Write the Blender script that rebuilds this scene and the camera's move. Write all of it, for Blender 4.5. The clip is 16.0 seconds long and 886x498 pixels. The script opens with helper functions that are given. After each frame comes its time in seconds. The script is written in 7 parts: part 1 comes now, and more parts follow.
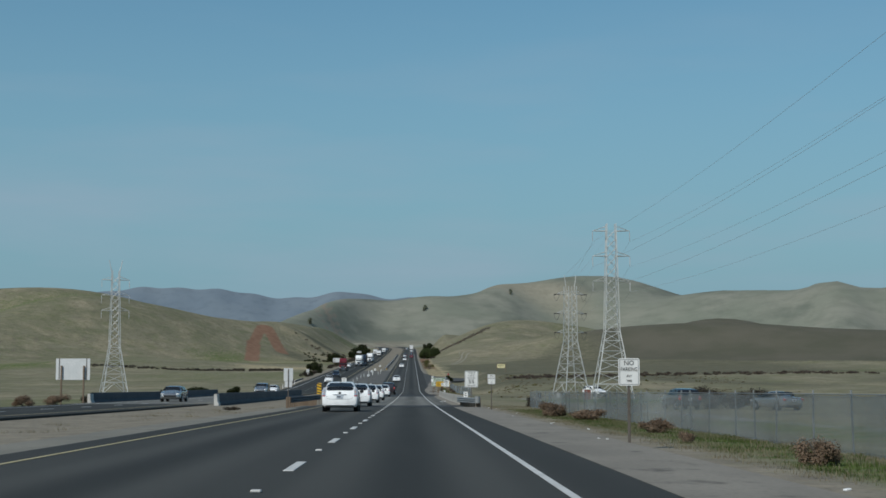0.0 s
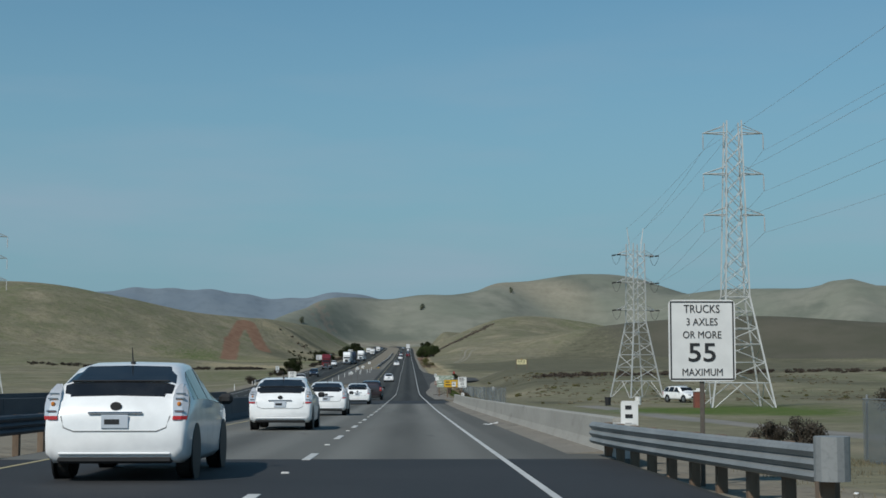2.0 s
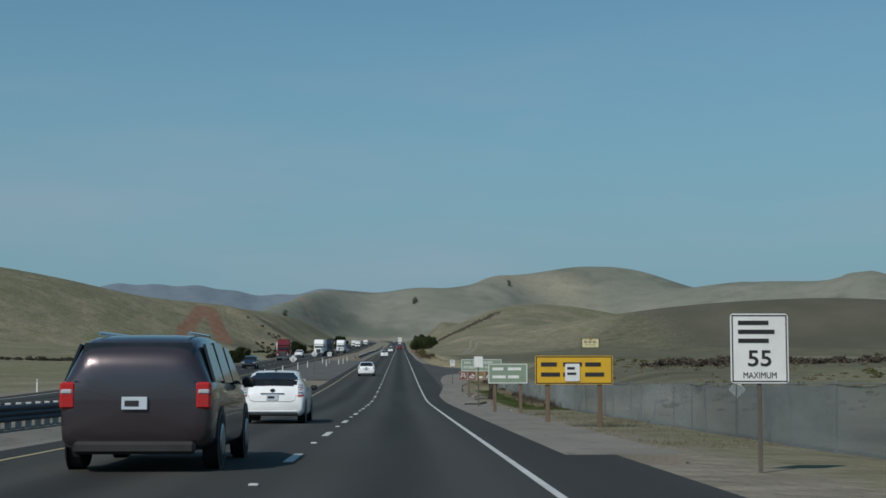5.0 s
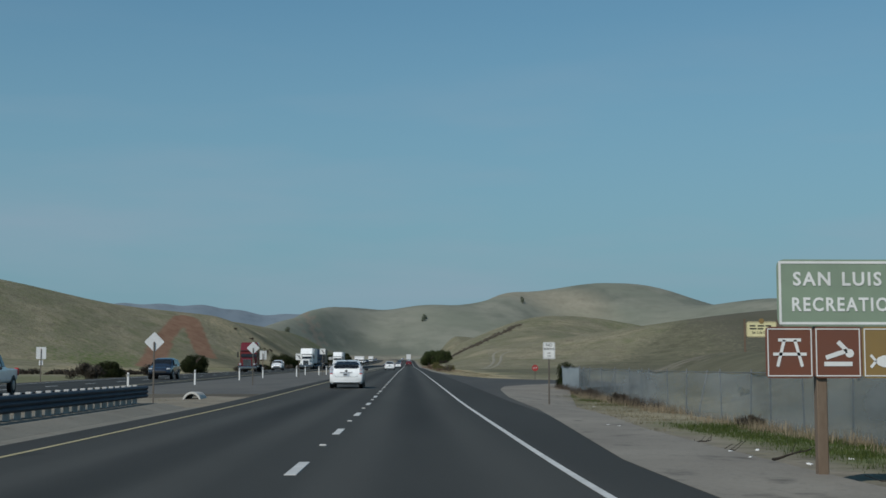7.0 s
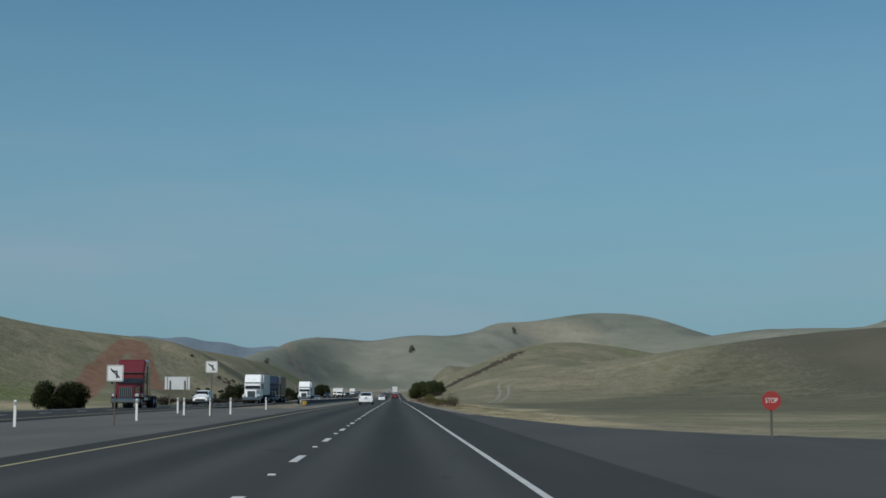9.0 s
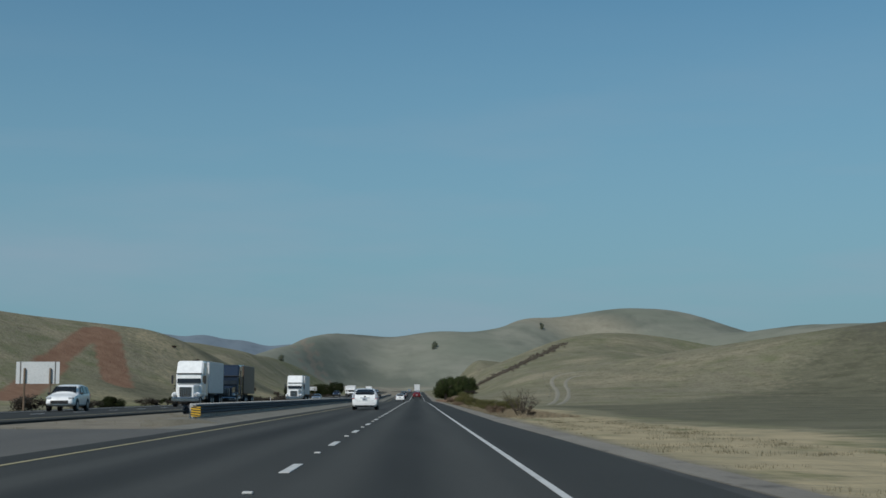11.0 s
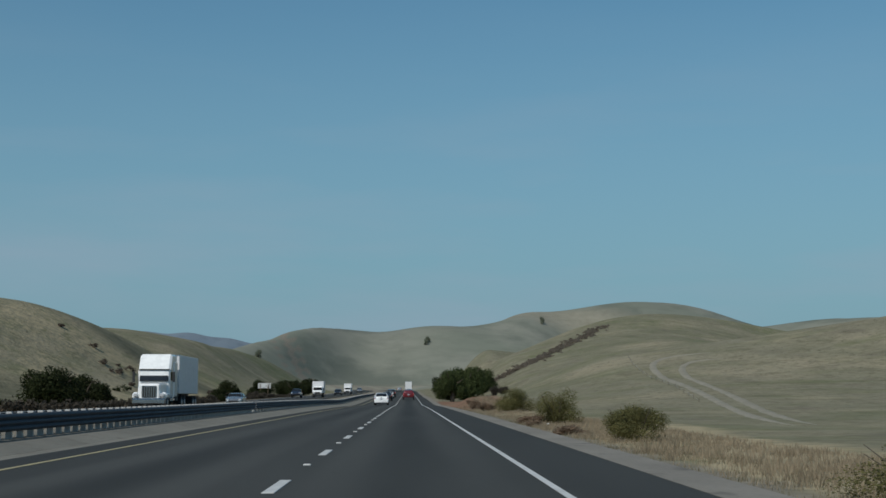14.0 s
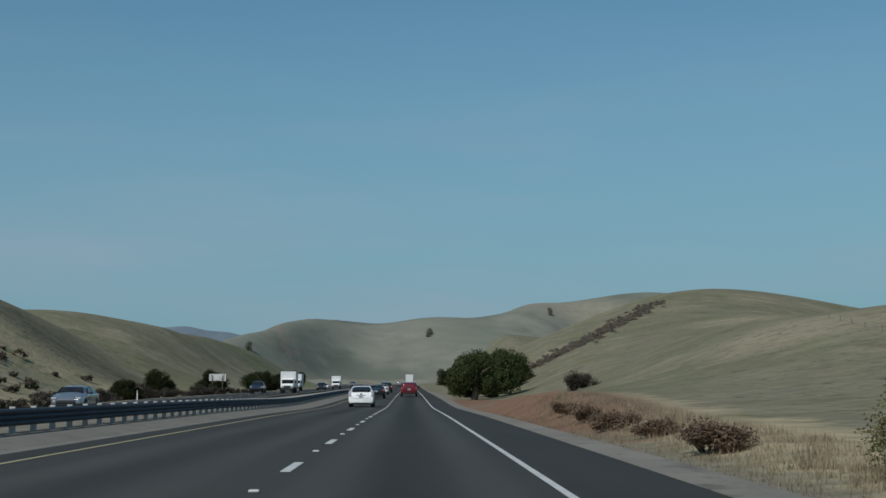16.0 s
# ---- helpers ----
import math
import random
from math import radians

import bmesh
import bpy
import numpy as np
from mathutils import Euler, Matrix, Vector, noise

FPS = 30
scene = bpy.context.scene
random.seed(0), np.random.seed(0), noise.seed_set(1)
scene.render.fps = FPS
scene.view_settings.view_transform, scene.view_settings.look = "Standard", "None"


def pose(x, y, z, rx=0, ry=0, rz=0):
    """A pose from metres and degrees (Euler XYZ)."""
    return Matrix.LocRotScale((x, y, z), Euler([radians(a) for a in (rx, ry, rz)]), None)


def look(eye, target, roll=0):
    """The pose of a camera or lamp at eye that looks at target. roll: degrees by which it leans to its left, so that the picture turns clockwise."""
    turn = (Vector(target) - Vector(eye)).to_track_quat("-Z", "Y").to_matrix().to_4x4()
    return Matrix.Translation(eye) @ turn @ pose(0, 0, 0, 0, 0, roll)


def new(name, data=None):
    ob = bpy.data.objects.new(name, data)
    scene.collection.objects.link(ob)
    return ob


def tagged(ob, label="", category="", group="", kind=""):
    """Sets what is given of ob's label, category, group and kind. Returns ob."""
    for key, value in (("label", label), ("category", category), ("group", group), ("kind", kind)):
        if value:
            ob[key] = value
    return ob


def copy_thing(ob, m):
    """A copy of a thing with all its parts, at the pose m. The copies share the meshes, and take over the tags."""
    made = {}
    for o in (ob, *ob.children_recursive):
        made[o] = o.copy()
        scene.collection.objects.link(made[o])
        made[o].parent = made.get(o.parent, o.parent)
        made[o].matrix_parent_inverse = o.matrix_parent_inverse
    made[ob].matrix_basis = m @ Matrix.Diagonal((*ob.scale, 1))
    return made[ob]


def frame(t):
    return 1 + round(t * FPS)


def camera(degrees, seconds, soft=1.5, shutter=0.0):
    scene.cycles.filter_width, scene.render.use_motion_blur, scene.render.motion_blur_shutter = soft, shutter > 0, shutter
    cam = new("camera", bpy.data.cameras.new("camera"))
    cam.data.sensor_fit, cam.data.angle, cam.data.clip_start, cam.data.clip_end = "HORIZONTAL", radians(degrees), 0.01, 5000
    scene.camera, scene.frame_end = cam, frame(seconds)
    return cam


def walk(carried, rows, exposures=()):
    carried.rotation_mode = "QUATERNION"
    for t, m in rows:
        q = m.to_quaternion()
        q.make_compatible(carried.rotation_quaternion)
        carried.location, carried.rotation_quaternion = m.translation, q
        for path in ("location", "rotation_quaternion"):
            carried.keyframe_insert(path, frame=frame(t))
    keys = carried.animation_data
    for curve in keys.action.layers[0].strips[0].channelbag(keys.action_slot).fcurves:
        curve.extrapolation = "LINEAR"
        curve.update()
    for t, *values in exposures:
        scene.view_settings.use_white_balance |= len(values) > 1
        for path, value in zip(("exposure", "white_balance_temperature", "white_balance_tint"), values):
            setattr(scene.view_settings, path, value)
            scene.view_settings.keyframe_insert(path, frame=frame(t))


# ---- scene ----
# The camera rides in the right lane of a divided highway, 1.04 m over the road.
cam = camera(33.56, 16.0, soft=1.6)
# seconds, x, y, z, degrees of upward tilt, degrees of turn to the left
ROWS = [
    (0.0, 0.21, 0.00, 1.87, 4.687, -1.225),
    (0.5, 0.06, 19.28, 1.61, 4.607, -1.395),
    (1.0, 0.12, 38.55, 1.31, 4.675, -1.498),
    (1.5, 0.22, 57.81, 1.04, 4.809, -1.485),
    (2.0, 0.26, 77.04, 0.83, 4.771, -1.353),
    (2.5, 0.13, 96.32, 0.56, 4.333, -1.059),
    (3.0, -0.02, 115.62, 0.29, 4.513, -1.307),
    (3.5, 0.09, 135.00, 0.07, 4.603, -1.718),
    (4.0, 0.20, 154.28, -0.11, 4.477, -1.768),
    (4.2, 0.22, 161.98, -0.19, 4.599, -1.805),
    (6.5, 0.08, 251.13, -1.03, 4.864, -1.344),
    (7.0, -0.05, 270.45, -1.23, 5.554, -1.350),
    (7.5, -0.17, 289.76, -1.11, 6.379, -1.648),
    (8.0, -0.05, 309.05, -0.78, 6.812, -1.886),
    (10.5, 0.39, 405.48, 1.16, 6.871, -1.474),
    (11.0, 0.34, 424.75, 1.54, 6.813, -0.990),
    (11.5, 0.28, 444.05, 1.95, 6.767, -1.198),
    (12.0, 0.09, 463.38, 2.36, 6.585, -1.032),
    (12.5, -0.18, 482.73, 2.70, 6.834, -1.364),
    (13.0, -0.14, 502.08, 3.11, 6.628, -1.764),
    (13.5, 0.15, 521.42, 3.49, 6.701, -1.632),
    (14.0, 0.13, 540.72, 3.88, 6.788, -1.342),
    (14.5, -0.00, 559.94, 4.23, 6.590, -1.071),
    (15.0, -0.03, 579.08, 4.60, 6.694, -1.519),
    (15.5, 0.12, 598.14, 4.97, 6.592, -1.871),
    (16.0, 0.21, 617.27, 5.35, 6.591, -1.298),
]
walk(cam, [(t, pose(x, y, z, 90 + tilt, 0, turn)) for t, x, y, z, tilt, turn in ROWS],
     exposures=((0.0, 0.02), (3.0, 0.0), (4.0, -0.10), (7.0, -0.11), (11.0, -0.10), (16.0, -0.10)))

# ---- light ----
SUN_UP, SUN_FROM = radians(42), Vector((-0.58, -0.81, 0)).normalized()
world = bpy.data.worlds.new("sky")
scene.world = world
world.use_nodes = True
wn, wl = world.node_tree.nodes, world.node_tree.links
sky = wn.new("ShaderNodeTexSky")
sky.sky_type, sky.sun_disc = "NISHITA", False
sky.sun_elevation, sky.sun_rotation = SUN_UP, math.atan2(SUN_FROM.x, SUN_FROM.y)
sky.air_density, sky.dust_density, sky.ozone_density = 1.0, 0.4, 2.0
# a cool clear sky that pales into haze along the horizon
tone = wn.new("ShaderNodeMix")
tone.data_type, tone.blend_type = "RGBA", "MULTIPLY"
tone.inputs["Factor"].default_value = 1.0
tone.inputs["B"].default_value = (0.78, 1.20, 1.20, 1)
wl.new(sky.outputs["Color"], tone.inputs["A"])
spot = wn.new("ShaderNodeTexCoord")
height = wn.new("ShaderNodeSeparateXYZ")
wl.new(spot.outputs["Generated"], height.inputs["Vector"])
band = wn.new("ShaderNodeMapRange")
band.inputs["From Min"].default_value, band.inputs["From Max"].default_value = 0.03, 0.30
band.inputs["To Min"].default_value, band.inputs["To Max"].default_value = 0.95, 0.0
wl.new(height.outputs["Z"], band.inputs["Value"])
pale = wn.new("ShaderNodeMix")
pale.data_type = "RGBA"
pale.inputs["B"].default_value = (2.7, 4.6, 5.85, 1)
wl.new(band.outputs["Result"], pale.inputs["Factor"])
wl.new(tone.outputs["Result"], pale.inputs["A"])
# thin high haze in drawn-out streaks low over the hills
drawn = wn.new("ShaderNodeMapping")
drawn.inputs["Scale"].default_value = (1.6, 1.6, 9.0)
wl.new(spot.outputs["Generated"], drawn.inputs["Vector"])
wisp = wn.new("ShaderNodeTexNoise")
wisp.inputs["Scale"].default_value, wisp.inputs["Detail"].default_value = 2.2, 4.0
wl.new(drawn.outputs["Vector"], wisp.inputs["Vector"])
thin = wn.new("ShaderNodeMapRange")
thin.inputs["From Min"].default_value, thin.inputs["From Max"].default_value = 0.46, 0.72
thin.inputs["To Max"].default_value = 0.55
wl.new(wisp.outputs["Fac"], thin.inputs["Value"])
hang = wn.new("ShaderNodeMapRange")
hang.inputs["From Min"].default_value, hang.inputs["From Max"].default_value = 0.10, 0.26
hang.inputs["To Min"].default_value, hang.inputs["To Max"].default_value = 1.0, 0.05
wl.new(height.outputs["Z"], hang.inputs["Value"])
both = wn.new("ShaderNodeMath")
both.operation = "MULTIPLY"
wl.new(thin.outputs["Result"], both.inputs[0])
wl.new(hang.outputs["Result"], both.inputs[1])
cloud = wn.new("ShaderNodeMix")
cloud.data_type = "RGBA"
cloud.inputs["B"].default_value = (4.2, 5.5, 6.8, 1)
wl.new(both.outputs[0], cloud.inputs["Factor"])
wl.new(pale.outputs["Result"], cloud.inputs["A"])
wl.new(cloud.outputs["Result"], wn["Background"].inputs["Color"])
wn["Background"].inputs["Strength"].default_value = 0.07
sun = new("sun", bpy.data.lights.new("sun", "SUN"))
sun.data.energy, sun.data.angle, sun.data.color = 3.0, radians(0.53), (1.0, 0.95, 0.87)
sun.matrix_world = look(SUN_FROM * 60 * math.cos(SUN_UP) + Vector((0, 0, 60 * math.sin(SUN_UP))), (0, 0, 0))


# ---- materials ----
def material(name, rough=0.8, metal=0.0):
    m = bpy.data.materials.new(name)
    m.use_nodes = True
    b = m.node_tree.nodes["Principled BSDF"]
    b.inputs["Roughness"].default_value, b.inputs["Metallic"].default_value = rough, metal
    return m, m.node_tree, b


def node(nt, kind, **values):
    n = nt.nodes.new(kind)
    for key, value in values.items():
        n.inputs[key.replace("_", " ")].default_value = value
    return n


def coords(nt, scale=(1, 1, 1)):
    geo = nt.nodes.new("ShaderNodeNewGeometry")
    mapping = nt.nodes.new("ShaderNodeMapping")
    mapping.inputs["Scale"].default_value = scale
    nt.links.new(geo.outputs["Position"], mapping.inputs["Vector"])
    return mapping.outputs["Vector"]


def noise_fac(nt, scale, detail=4.0, low=0.35, high=0.65, stretch=(1, 1, 1), rough=0.55, most=1.0):
    n = node(nt, "ShaderNodeTexNoise", Scale=scale, Detail=detail, Roughness=rough)
    nt.links.new(coords(nt, stretch), n.inputs["Vector"])
    r = node(nt, "ShaderNodeMapRange")
    r.inputs["From Min"].default_value, r.inputs["From Max"].default_value = low, high
    r.inputs["To Max"].default_value = most
    nt.links.new(n.outputs["Fac"], r.inputs["Value"])
    return r.outputs["Result"]


def mix(nt, fac, a, b, blend="MIX"):
    m = nt.nodes.new("ShaderNodeMix")
    m.data_type, m.blend_type = "RGBA", blend
    for sock, value in ((m.inputs["Factor"], fac), (m.inputs["A"], a), (m.inputs["B"], b)):
        if isinstance(value, (int, float)):
            sock.default_value = value
        elif isinstance(value, tuple):
            sock.default_value = (*value, 1) if len(value) == 3 else value
        else:
            nt.links.new(value, sock)
    return m.outputs["Result"]


def bump(nt, bsdf, scale, strength, distance=0.02, stretch=(1, 1, 1)):
    n = node(nt, "ShaderNodeTexNoise", Scale=scale, Detail=5.0)
    nt.links.new(coords(nt, stretch), n.inputs["Vector"])
    b = node(nt, "ShaderNodeBump", Strength=strength, Distance=distance)
    nt.links.new(n.outputs["Fac"], b.inputs["Height"])
    nt.links.new(b.outputs["Normal"], bsdf.inputs["Normal"])


def worn(name, a, b, fine=30.0, large=1.2, rough=0.7, metal=0.0, relief=0.15, stretch=(1, 1, 1), stain=None):
    """A surface of two close colours with fine grain, large patches and optional stains."""
    m, nt, bs = material(name, rough, metal)
    c = mix(nt, noise_fac(nt, large, 4, 0.35, 0.65, stretch), a, b)
    dark = tuple(x * 0.72 for x in a)
    c = mix(nt, noise_fac(nt, fine, 3, 0.5, 1.0, stretch), c, dark)
    if stain:
        c = mix(nt, noise_fac(nt, large * 2.7, 6, 0.58, 0.72, stretch), c, stain)
    nt.links.new(c, bs.inputs["Base Color"])
    if relief:
        bump(nt, bs, fine, relief)
    return m


def paint(name, colour, rough=0.35, metal=0.0, coat=0.0, dirt=0.25):
    m, nt, bs = material(name, rough, metal)
    grime = tuple(x * 0.75 + 0.02 for x in colour)
    c = mix(nt, noise_fac(nt, 2.5, 5, 0.4, 0.9), colour, grime)
    nt.links.new(c, bs.inputs["Base Color"])
    bs.inputs["Coat Weight"].default_value = coat
    return m


M = {}
def lane_asphalt(name, tone, dip, edge):
    """Asphalt with polished wheel paths, a dark oil strip down each lane and tar joints; lane centres at dip."""
    m, nt, bs = material(name, 0.85)
    bs.inputs["Specular IOR Level"].default_value = 0.25
    a, b = tuple(v * tone for v in (0.034, 0.034, 0.031)), tuple(v * tone for v in (0.042, 0.042, 0.0385))
    c = mix(nt, noise_fac(nt, 0.3, 4, 0.35, 0.65, (1, 0.12, 1)), a, b)
    geo = nt.nodes.new("ShaderNodeNewGeometry")
    axis = nt.nodes.new("ShaderNodeSeparateXYZ")
    nt.links.new(geo.outputs["Position"], axis.inputs["Vector"])

    def stripe(at, wide, soft):
        d = nt.nodes.new("ShaderNodeMath")
        d.operation = "SUBTRACT"
        nt.links.new(axis.outputs["X"], d.inputs[0])
        d.inputs[1].default_value = at
        e = nt.nodes.new("ShaderNodeMath")
        e.operation = "ABSOLUTE"
        nt.links.new(d.outputs[0], e.inputs[0])
        r = node(nt, "ShaderNodeMapRange")
        r.interpolation_type = "SMOOTHSTEP"
        r.inputs["From Min"].default_value, r.inputs["From Max"].default_value = wide, wide + soft
        r.inputs["To Min"].default_value, r.inputs["To Max"].default_value = 0.75, 0.0
        nt.links.new(e.outputs[0], r.inputs["Value"])
        k = nt.nodes.new("ShaderNodeMath")
        k.operation = "MULTIPLY"
        nt.links.new(r.outputs["Result"], k.inputs[0])
        nt.links.new(noise_fac(nt, 0.5, 4, 0.2, 0.6, (1, 0.08, 1)), k.inputs[1])
        return k.outputs[0]
    for at in dip:
        c = mix(nt, stripe(at, 0.1, 0.55), c, tuple(v * 0.55 for v in a))
        for side in (-0.95, 0.95):
            c = mix(nt, stripe(at + side, 0.1, 0.4), c, tuple(v * 1.3 for v in b))
    for at, wide in edge:
        c = mix(nt, stripe(at, wide, 0.25), c, tuple(v * 0.72 for v in a))
    c = mix(nt, noise_fac(nt, 55, 3, 0.5, 0.9), c, tuple(v * 0.6 for v in a))
    c = mix(nt, noise_fac(nt, 0.9, 6, 0.66, 0.74, (1, 0.25, 1)), c, tuple(v * 0.7 for v in a))
    nt.links.new(c, bs.inputs["Base Color"])
    bump(nt, bs, 60, 0.25)
    return m


M["asphalt"] = lane_asphalt("asphalt", 1.30, (0.15, -3.4), ((2.75, 0.7), (-6.0, 0.25)))
M["asphalt_far"] = lane_asphalt("asphalt_far", 1.0, (-18.4, -22.1), ())
M["asphalt_dark"] = worn("asphalt_dark", (0.022, 0.023, 0.025), (0.03, 0.03, 0.032), 60, 0.4, 0.8, 0, 0.2)
M["asphalt_old"] = worn("asphalt_old", (0.088, 0.085, 0.078), (0.118, 0.113, 0.1), 50, 0.4, 0.9, 0, 0.25, (1, 0.2, 1))
M["asphalt_side"] = worn("asphalt_side", (0.05, 0.049, 0.046), (0.066, 0.064, 0.058), 50, 0.35, 0.9, 0, 0.25, (1, 0.25, 1), (0.04, 0.039, 0.037))
M["deck"] = lane_asphalt("deck", 3.9, (0.15, -3.4), ((2.9, 0.5),))
M["line_white"] = worn("line_white", (0.62, 0.62, 0.6), (0.5, 0.5, 0.48), 25, 1.5, 0.6, 0, 0.1)
M["line_yellow"] = worn("line_yellow", (0.46, 0.385, 0.2), (0.4, 0.335, 0.185), 25, 1.5, 0.65, 0, 0.1)
M["concrete"] = worn("concrete", (0.3, 0.29, 0.26), (0.37, 0.355, 0.32), 25, 0.8, 0.85, 0, 0.2, (1, 0.3, 1), (0.25, 0.24, 0.215))
M["galvanised"] = worn("galvanised", (0.22, 0.235, 0.235), (0.29, 0.3, 0.3), 18, 1.0, 0.55, 0.3, 0.05)
M["wood_post"] = worn("wood_post", (0.13, 0.09, 0.06), (0.19, 0.14, 0.1), 25, 2.0, 0.85, 0, 0.2, (1, 1, 0.2))
M["gravel"] = worn("gravel", (0.18, 0.163, 0.137), (0.235, 0.215, 0.18), 14, 0.6, 0.95, 0, 0.4, (1, 0.5, 1), (0.1, 0.09, 0.075))
M["gravel_pale"] = worn("gravel_pale", (0.165, 0.157, 0.13), (0.205, 0.193, 0.16), 14, 0.6, 0.95, 0, 0.4, (1, 0.5, 1), (0.14, 0.125, 0.1))
M["concrete_pale"] = worn("concrete_pale", (0.48, 0.47, 0.44), (0.56, 0.55, 0.52), 20, 1.0, 0.85, 0, 0.15)
M["post_steel"] = worn("post_steel", (0.2, 0.205, 0.21), (0.26, 0.265, 0.27), 20, 2.0, 0.55, 0.5, 0.05)
M["post_dark"] = worn("post_dark", (0.10, 0.085, 0.07), (0.14, 0.12, 0.1), 25, 2.0, 0.7, 0.2, 0.1)
M["sign_white"] = paint("sign_white", (0.78, 0.78, 0.76), 0.45)
M["sign_grey"] = paint("sign_grey", (0.3, 0.3, 0.3), 0.5)
M["sign_ink"] = paint("sign_ink", (0.02, 0.02, 0.022), 0.5)
M["sign_green"] = paint("sign_green", (0.24, 0.31, 0.225), 0.45)
M["sign_brown"] = paint("sign_brown", (0.17, 0.062, 0.035), 0.45)
M["sign_ochre"] = paint("sign_ochre", (0.26, 0.17, 0.06), 0.45)
M["sign_yellow"] = paint("sign_yellow", (0.72, 0.42, 0.02), 0.45)
M["sign_cream"] = paint("sign_cream", (0.74, 0.67, 0.38), 0.5)
M["sign_red"] = paint("sign_red", (0.36, 0.04, 0.035), 0.45)
M["sign_back"] = worn("sign_back", (0.62, 0.63, 0.63), (0.7, 0.7, 0.7), 8, 1.5, 0.5, 0.3, 0.02)
# concrete with the shade of the sunless parapet faces put into its colour
M["concrete_shaded"] = worn("concrete_shaded", (0.06, 0.066, 0.076), (0.085, 0.09, 0.1), 25, 0.8, 0.85, 0, 0.2, (1, 0.3, 1), (0.045, 0.048, 0.055))
# darker copy of the rail steel: the beam's shaded face painted as colour
M["steel_shaded"] = worn("steel_shaded", (0.03, 0.037, 0.05), (0.045, 0.054, 0.068), 18, 1.0, 0.7, 0.0, 0.05)
M["post_pale"] = worn("post_pale", (0.42, 0.42, 0.41), (0.52, 0.52, 0.5), 18, 1.0, 0.7, 0.1, 0.05)
M["tower_steel"] = worn("tower_steel", (0.5, 0.51, 0.5), (0.58, 0.585, 0.57), 10, 0.8, 0.6, 0.2, 0.0)
M["insulator"] = paint("insulator", (0.36, 0.37, 0.37), 0.3)
M["wire"] = paint("wire", (0.42, 0.44, 0.45), 0.5, 0.3)
M["brick_red"] = worn("brick_red", (0.17, 0.055, 0.04), (0.22, 0.075, 0.05), 20, 3.0, 0.85, 0, 0.2)
M["bark"] = worn("bark", (0.07, 0.055, 0.04), (0.11, 0.09, 0.07), 20, 3.0, 0.95, 0, 0.3)
M["char"] = worn("char", (0.018, 0.015, 0.013), (0.05, 0.038, 0.028), 18, 4.0, 0.95, 0, 0.4)
# the blue of distance haze is mixed into the mountain colour
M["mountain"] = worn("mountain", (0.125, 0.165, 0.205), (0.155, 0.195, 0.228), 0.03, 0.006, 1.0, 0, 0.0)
M["tyre"] = paint("tyre", (0.012, 0.012, 0.012), 0.85)
M["rim"] = paint("rim", (0.35, 0.36, 0.37), 0.35, 0.8)
M["car_glass"] = paint("car_glass", (0.012, 0.014, 0.017), 0.06)
M["car_trim"] = paint("car_trim", (0.015, 0.015, 0.016), 0.6)
M["chrome"] = paint("chrome", (0.6, 0.6, 0.62), 0.15, 1.0)
M["lamp_clear"] = paint("lamp_clear", (0.75, 0.76, 0.78), 0.1, 0.45)
M["lamp_amber"] = paint("lamp_amber", (0.6, 0.2, 0.03), 0.2)
M["lamp_red"] = paint("lamp_red", (0.45, 0.02, 0.02), 0.2)
M["plate"] = paint("plate", (0.55, 0.6, 0.66), 0.45)
M["trailer_white"] = paint("trailer_white", (0.7, 0.71, 0.72), 0.45)
M["trailer_brown"] = paint("trailer_brown", (0.10, 0.07, 0.05), 0.5)


def leaf_material(name, a, b):
    m, nt, bs = material(name, 0.75)
    info = nt.nodes.new("ShaderNodeNewGeometry")
    c = mix(nt, info.outputs["Random Per Island"], a, b)
    c = mix(nt, noise_fac(nt, 1.5, 3, 0.4, 0.7), c, tuple(v * 0.75 for v in a))
    nt.links.new(c, bs.inputs["Base Color"])
    bs.inputs["Specular IOR Level"].default_value = 0.1
    glow = nt.nodes.new("ShaderNodeBsdfTranslucent")
    nt.links.new(c, glow.inputs["Color"])
    blend = nt.nodes.new("ShaderNodeMixShader")
    blend.inputs["Fac"].default_value = 0.38
    nt.links.new(bs.outputs["BSDF"], blend.inputs[1])
    nt.links.new(glow.outputs["BSDF"], blend.inputs[2])
    nt.links.new(blend.outputs["Shader"], nt.nodes["Material Output"].inputs["Surface"])
    return m


M["leaf_oak"] = leaf_material("leaf_oak", (0.022, 0.03, 0.012), (0.05, 0.06, 0.024))
M["leaf_green"] = leaf_material("leaf_green", (0.05, 0.068, 0.026), (0.095, 0.118, 0.046))
M["leaf_brush"] = leaf_material("leaf_brush", (0.13, 0.125, 0.05), (0.235, 0.218, 0.095))
M["leaf_brown"] = leaf_material("leaf_brown", (0.20, 0.142, 0.098), (0.33, 0.245, 0.175))
M["track"] = worn("track", (0.215, 0.198, 0.15), (0.265, 0.243, 0.19), 6, 0.5, 0.95, 0, 0.3, (1, 1, 1), (0.2, 0.19, 0.13))
M["leaf_umber"] = leaf_material("leaf_umber", (0.10, 0.078, 0.062), (0.155, 0.125, 0.102))
M["leaf_dusk"] = leaf_material("leaf_dusk", (0.19, 0.16, 0.128), (0.26, 0.222, 0.18))
M["straw_rose"] = leaf_material("straw_rose", (0.31, 0.245, 0.165), (0.44, 0.36, 0.255))
# foliage colour lightened to carry the haze over the far slopes
M["leaf_far"] = leaf_material("leaf_far", (0.19, 0.21, 0.15), (0.25, 0.27, 0.195))
M["leaf_grey"] = leaf_material("leaf_grey", (0.07, 0.06, 0.048), (0.12, 0.105, 0.085))
M["straw"] = leaf_material("straw", (0.22, 0.19, 0.12), (0.32, 0.28, 0.19))
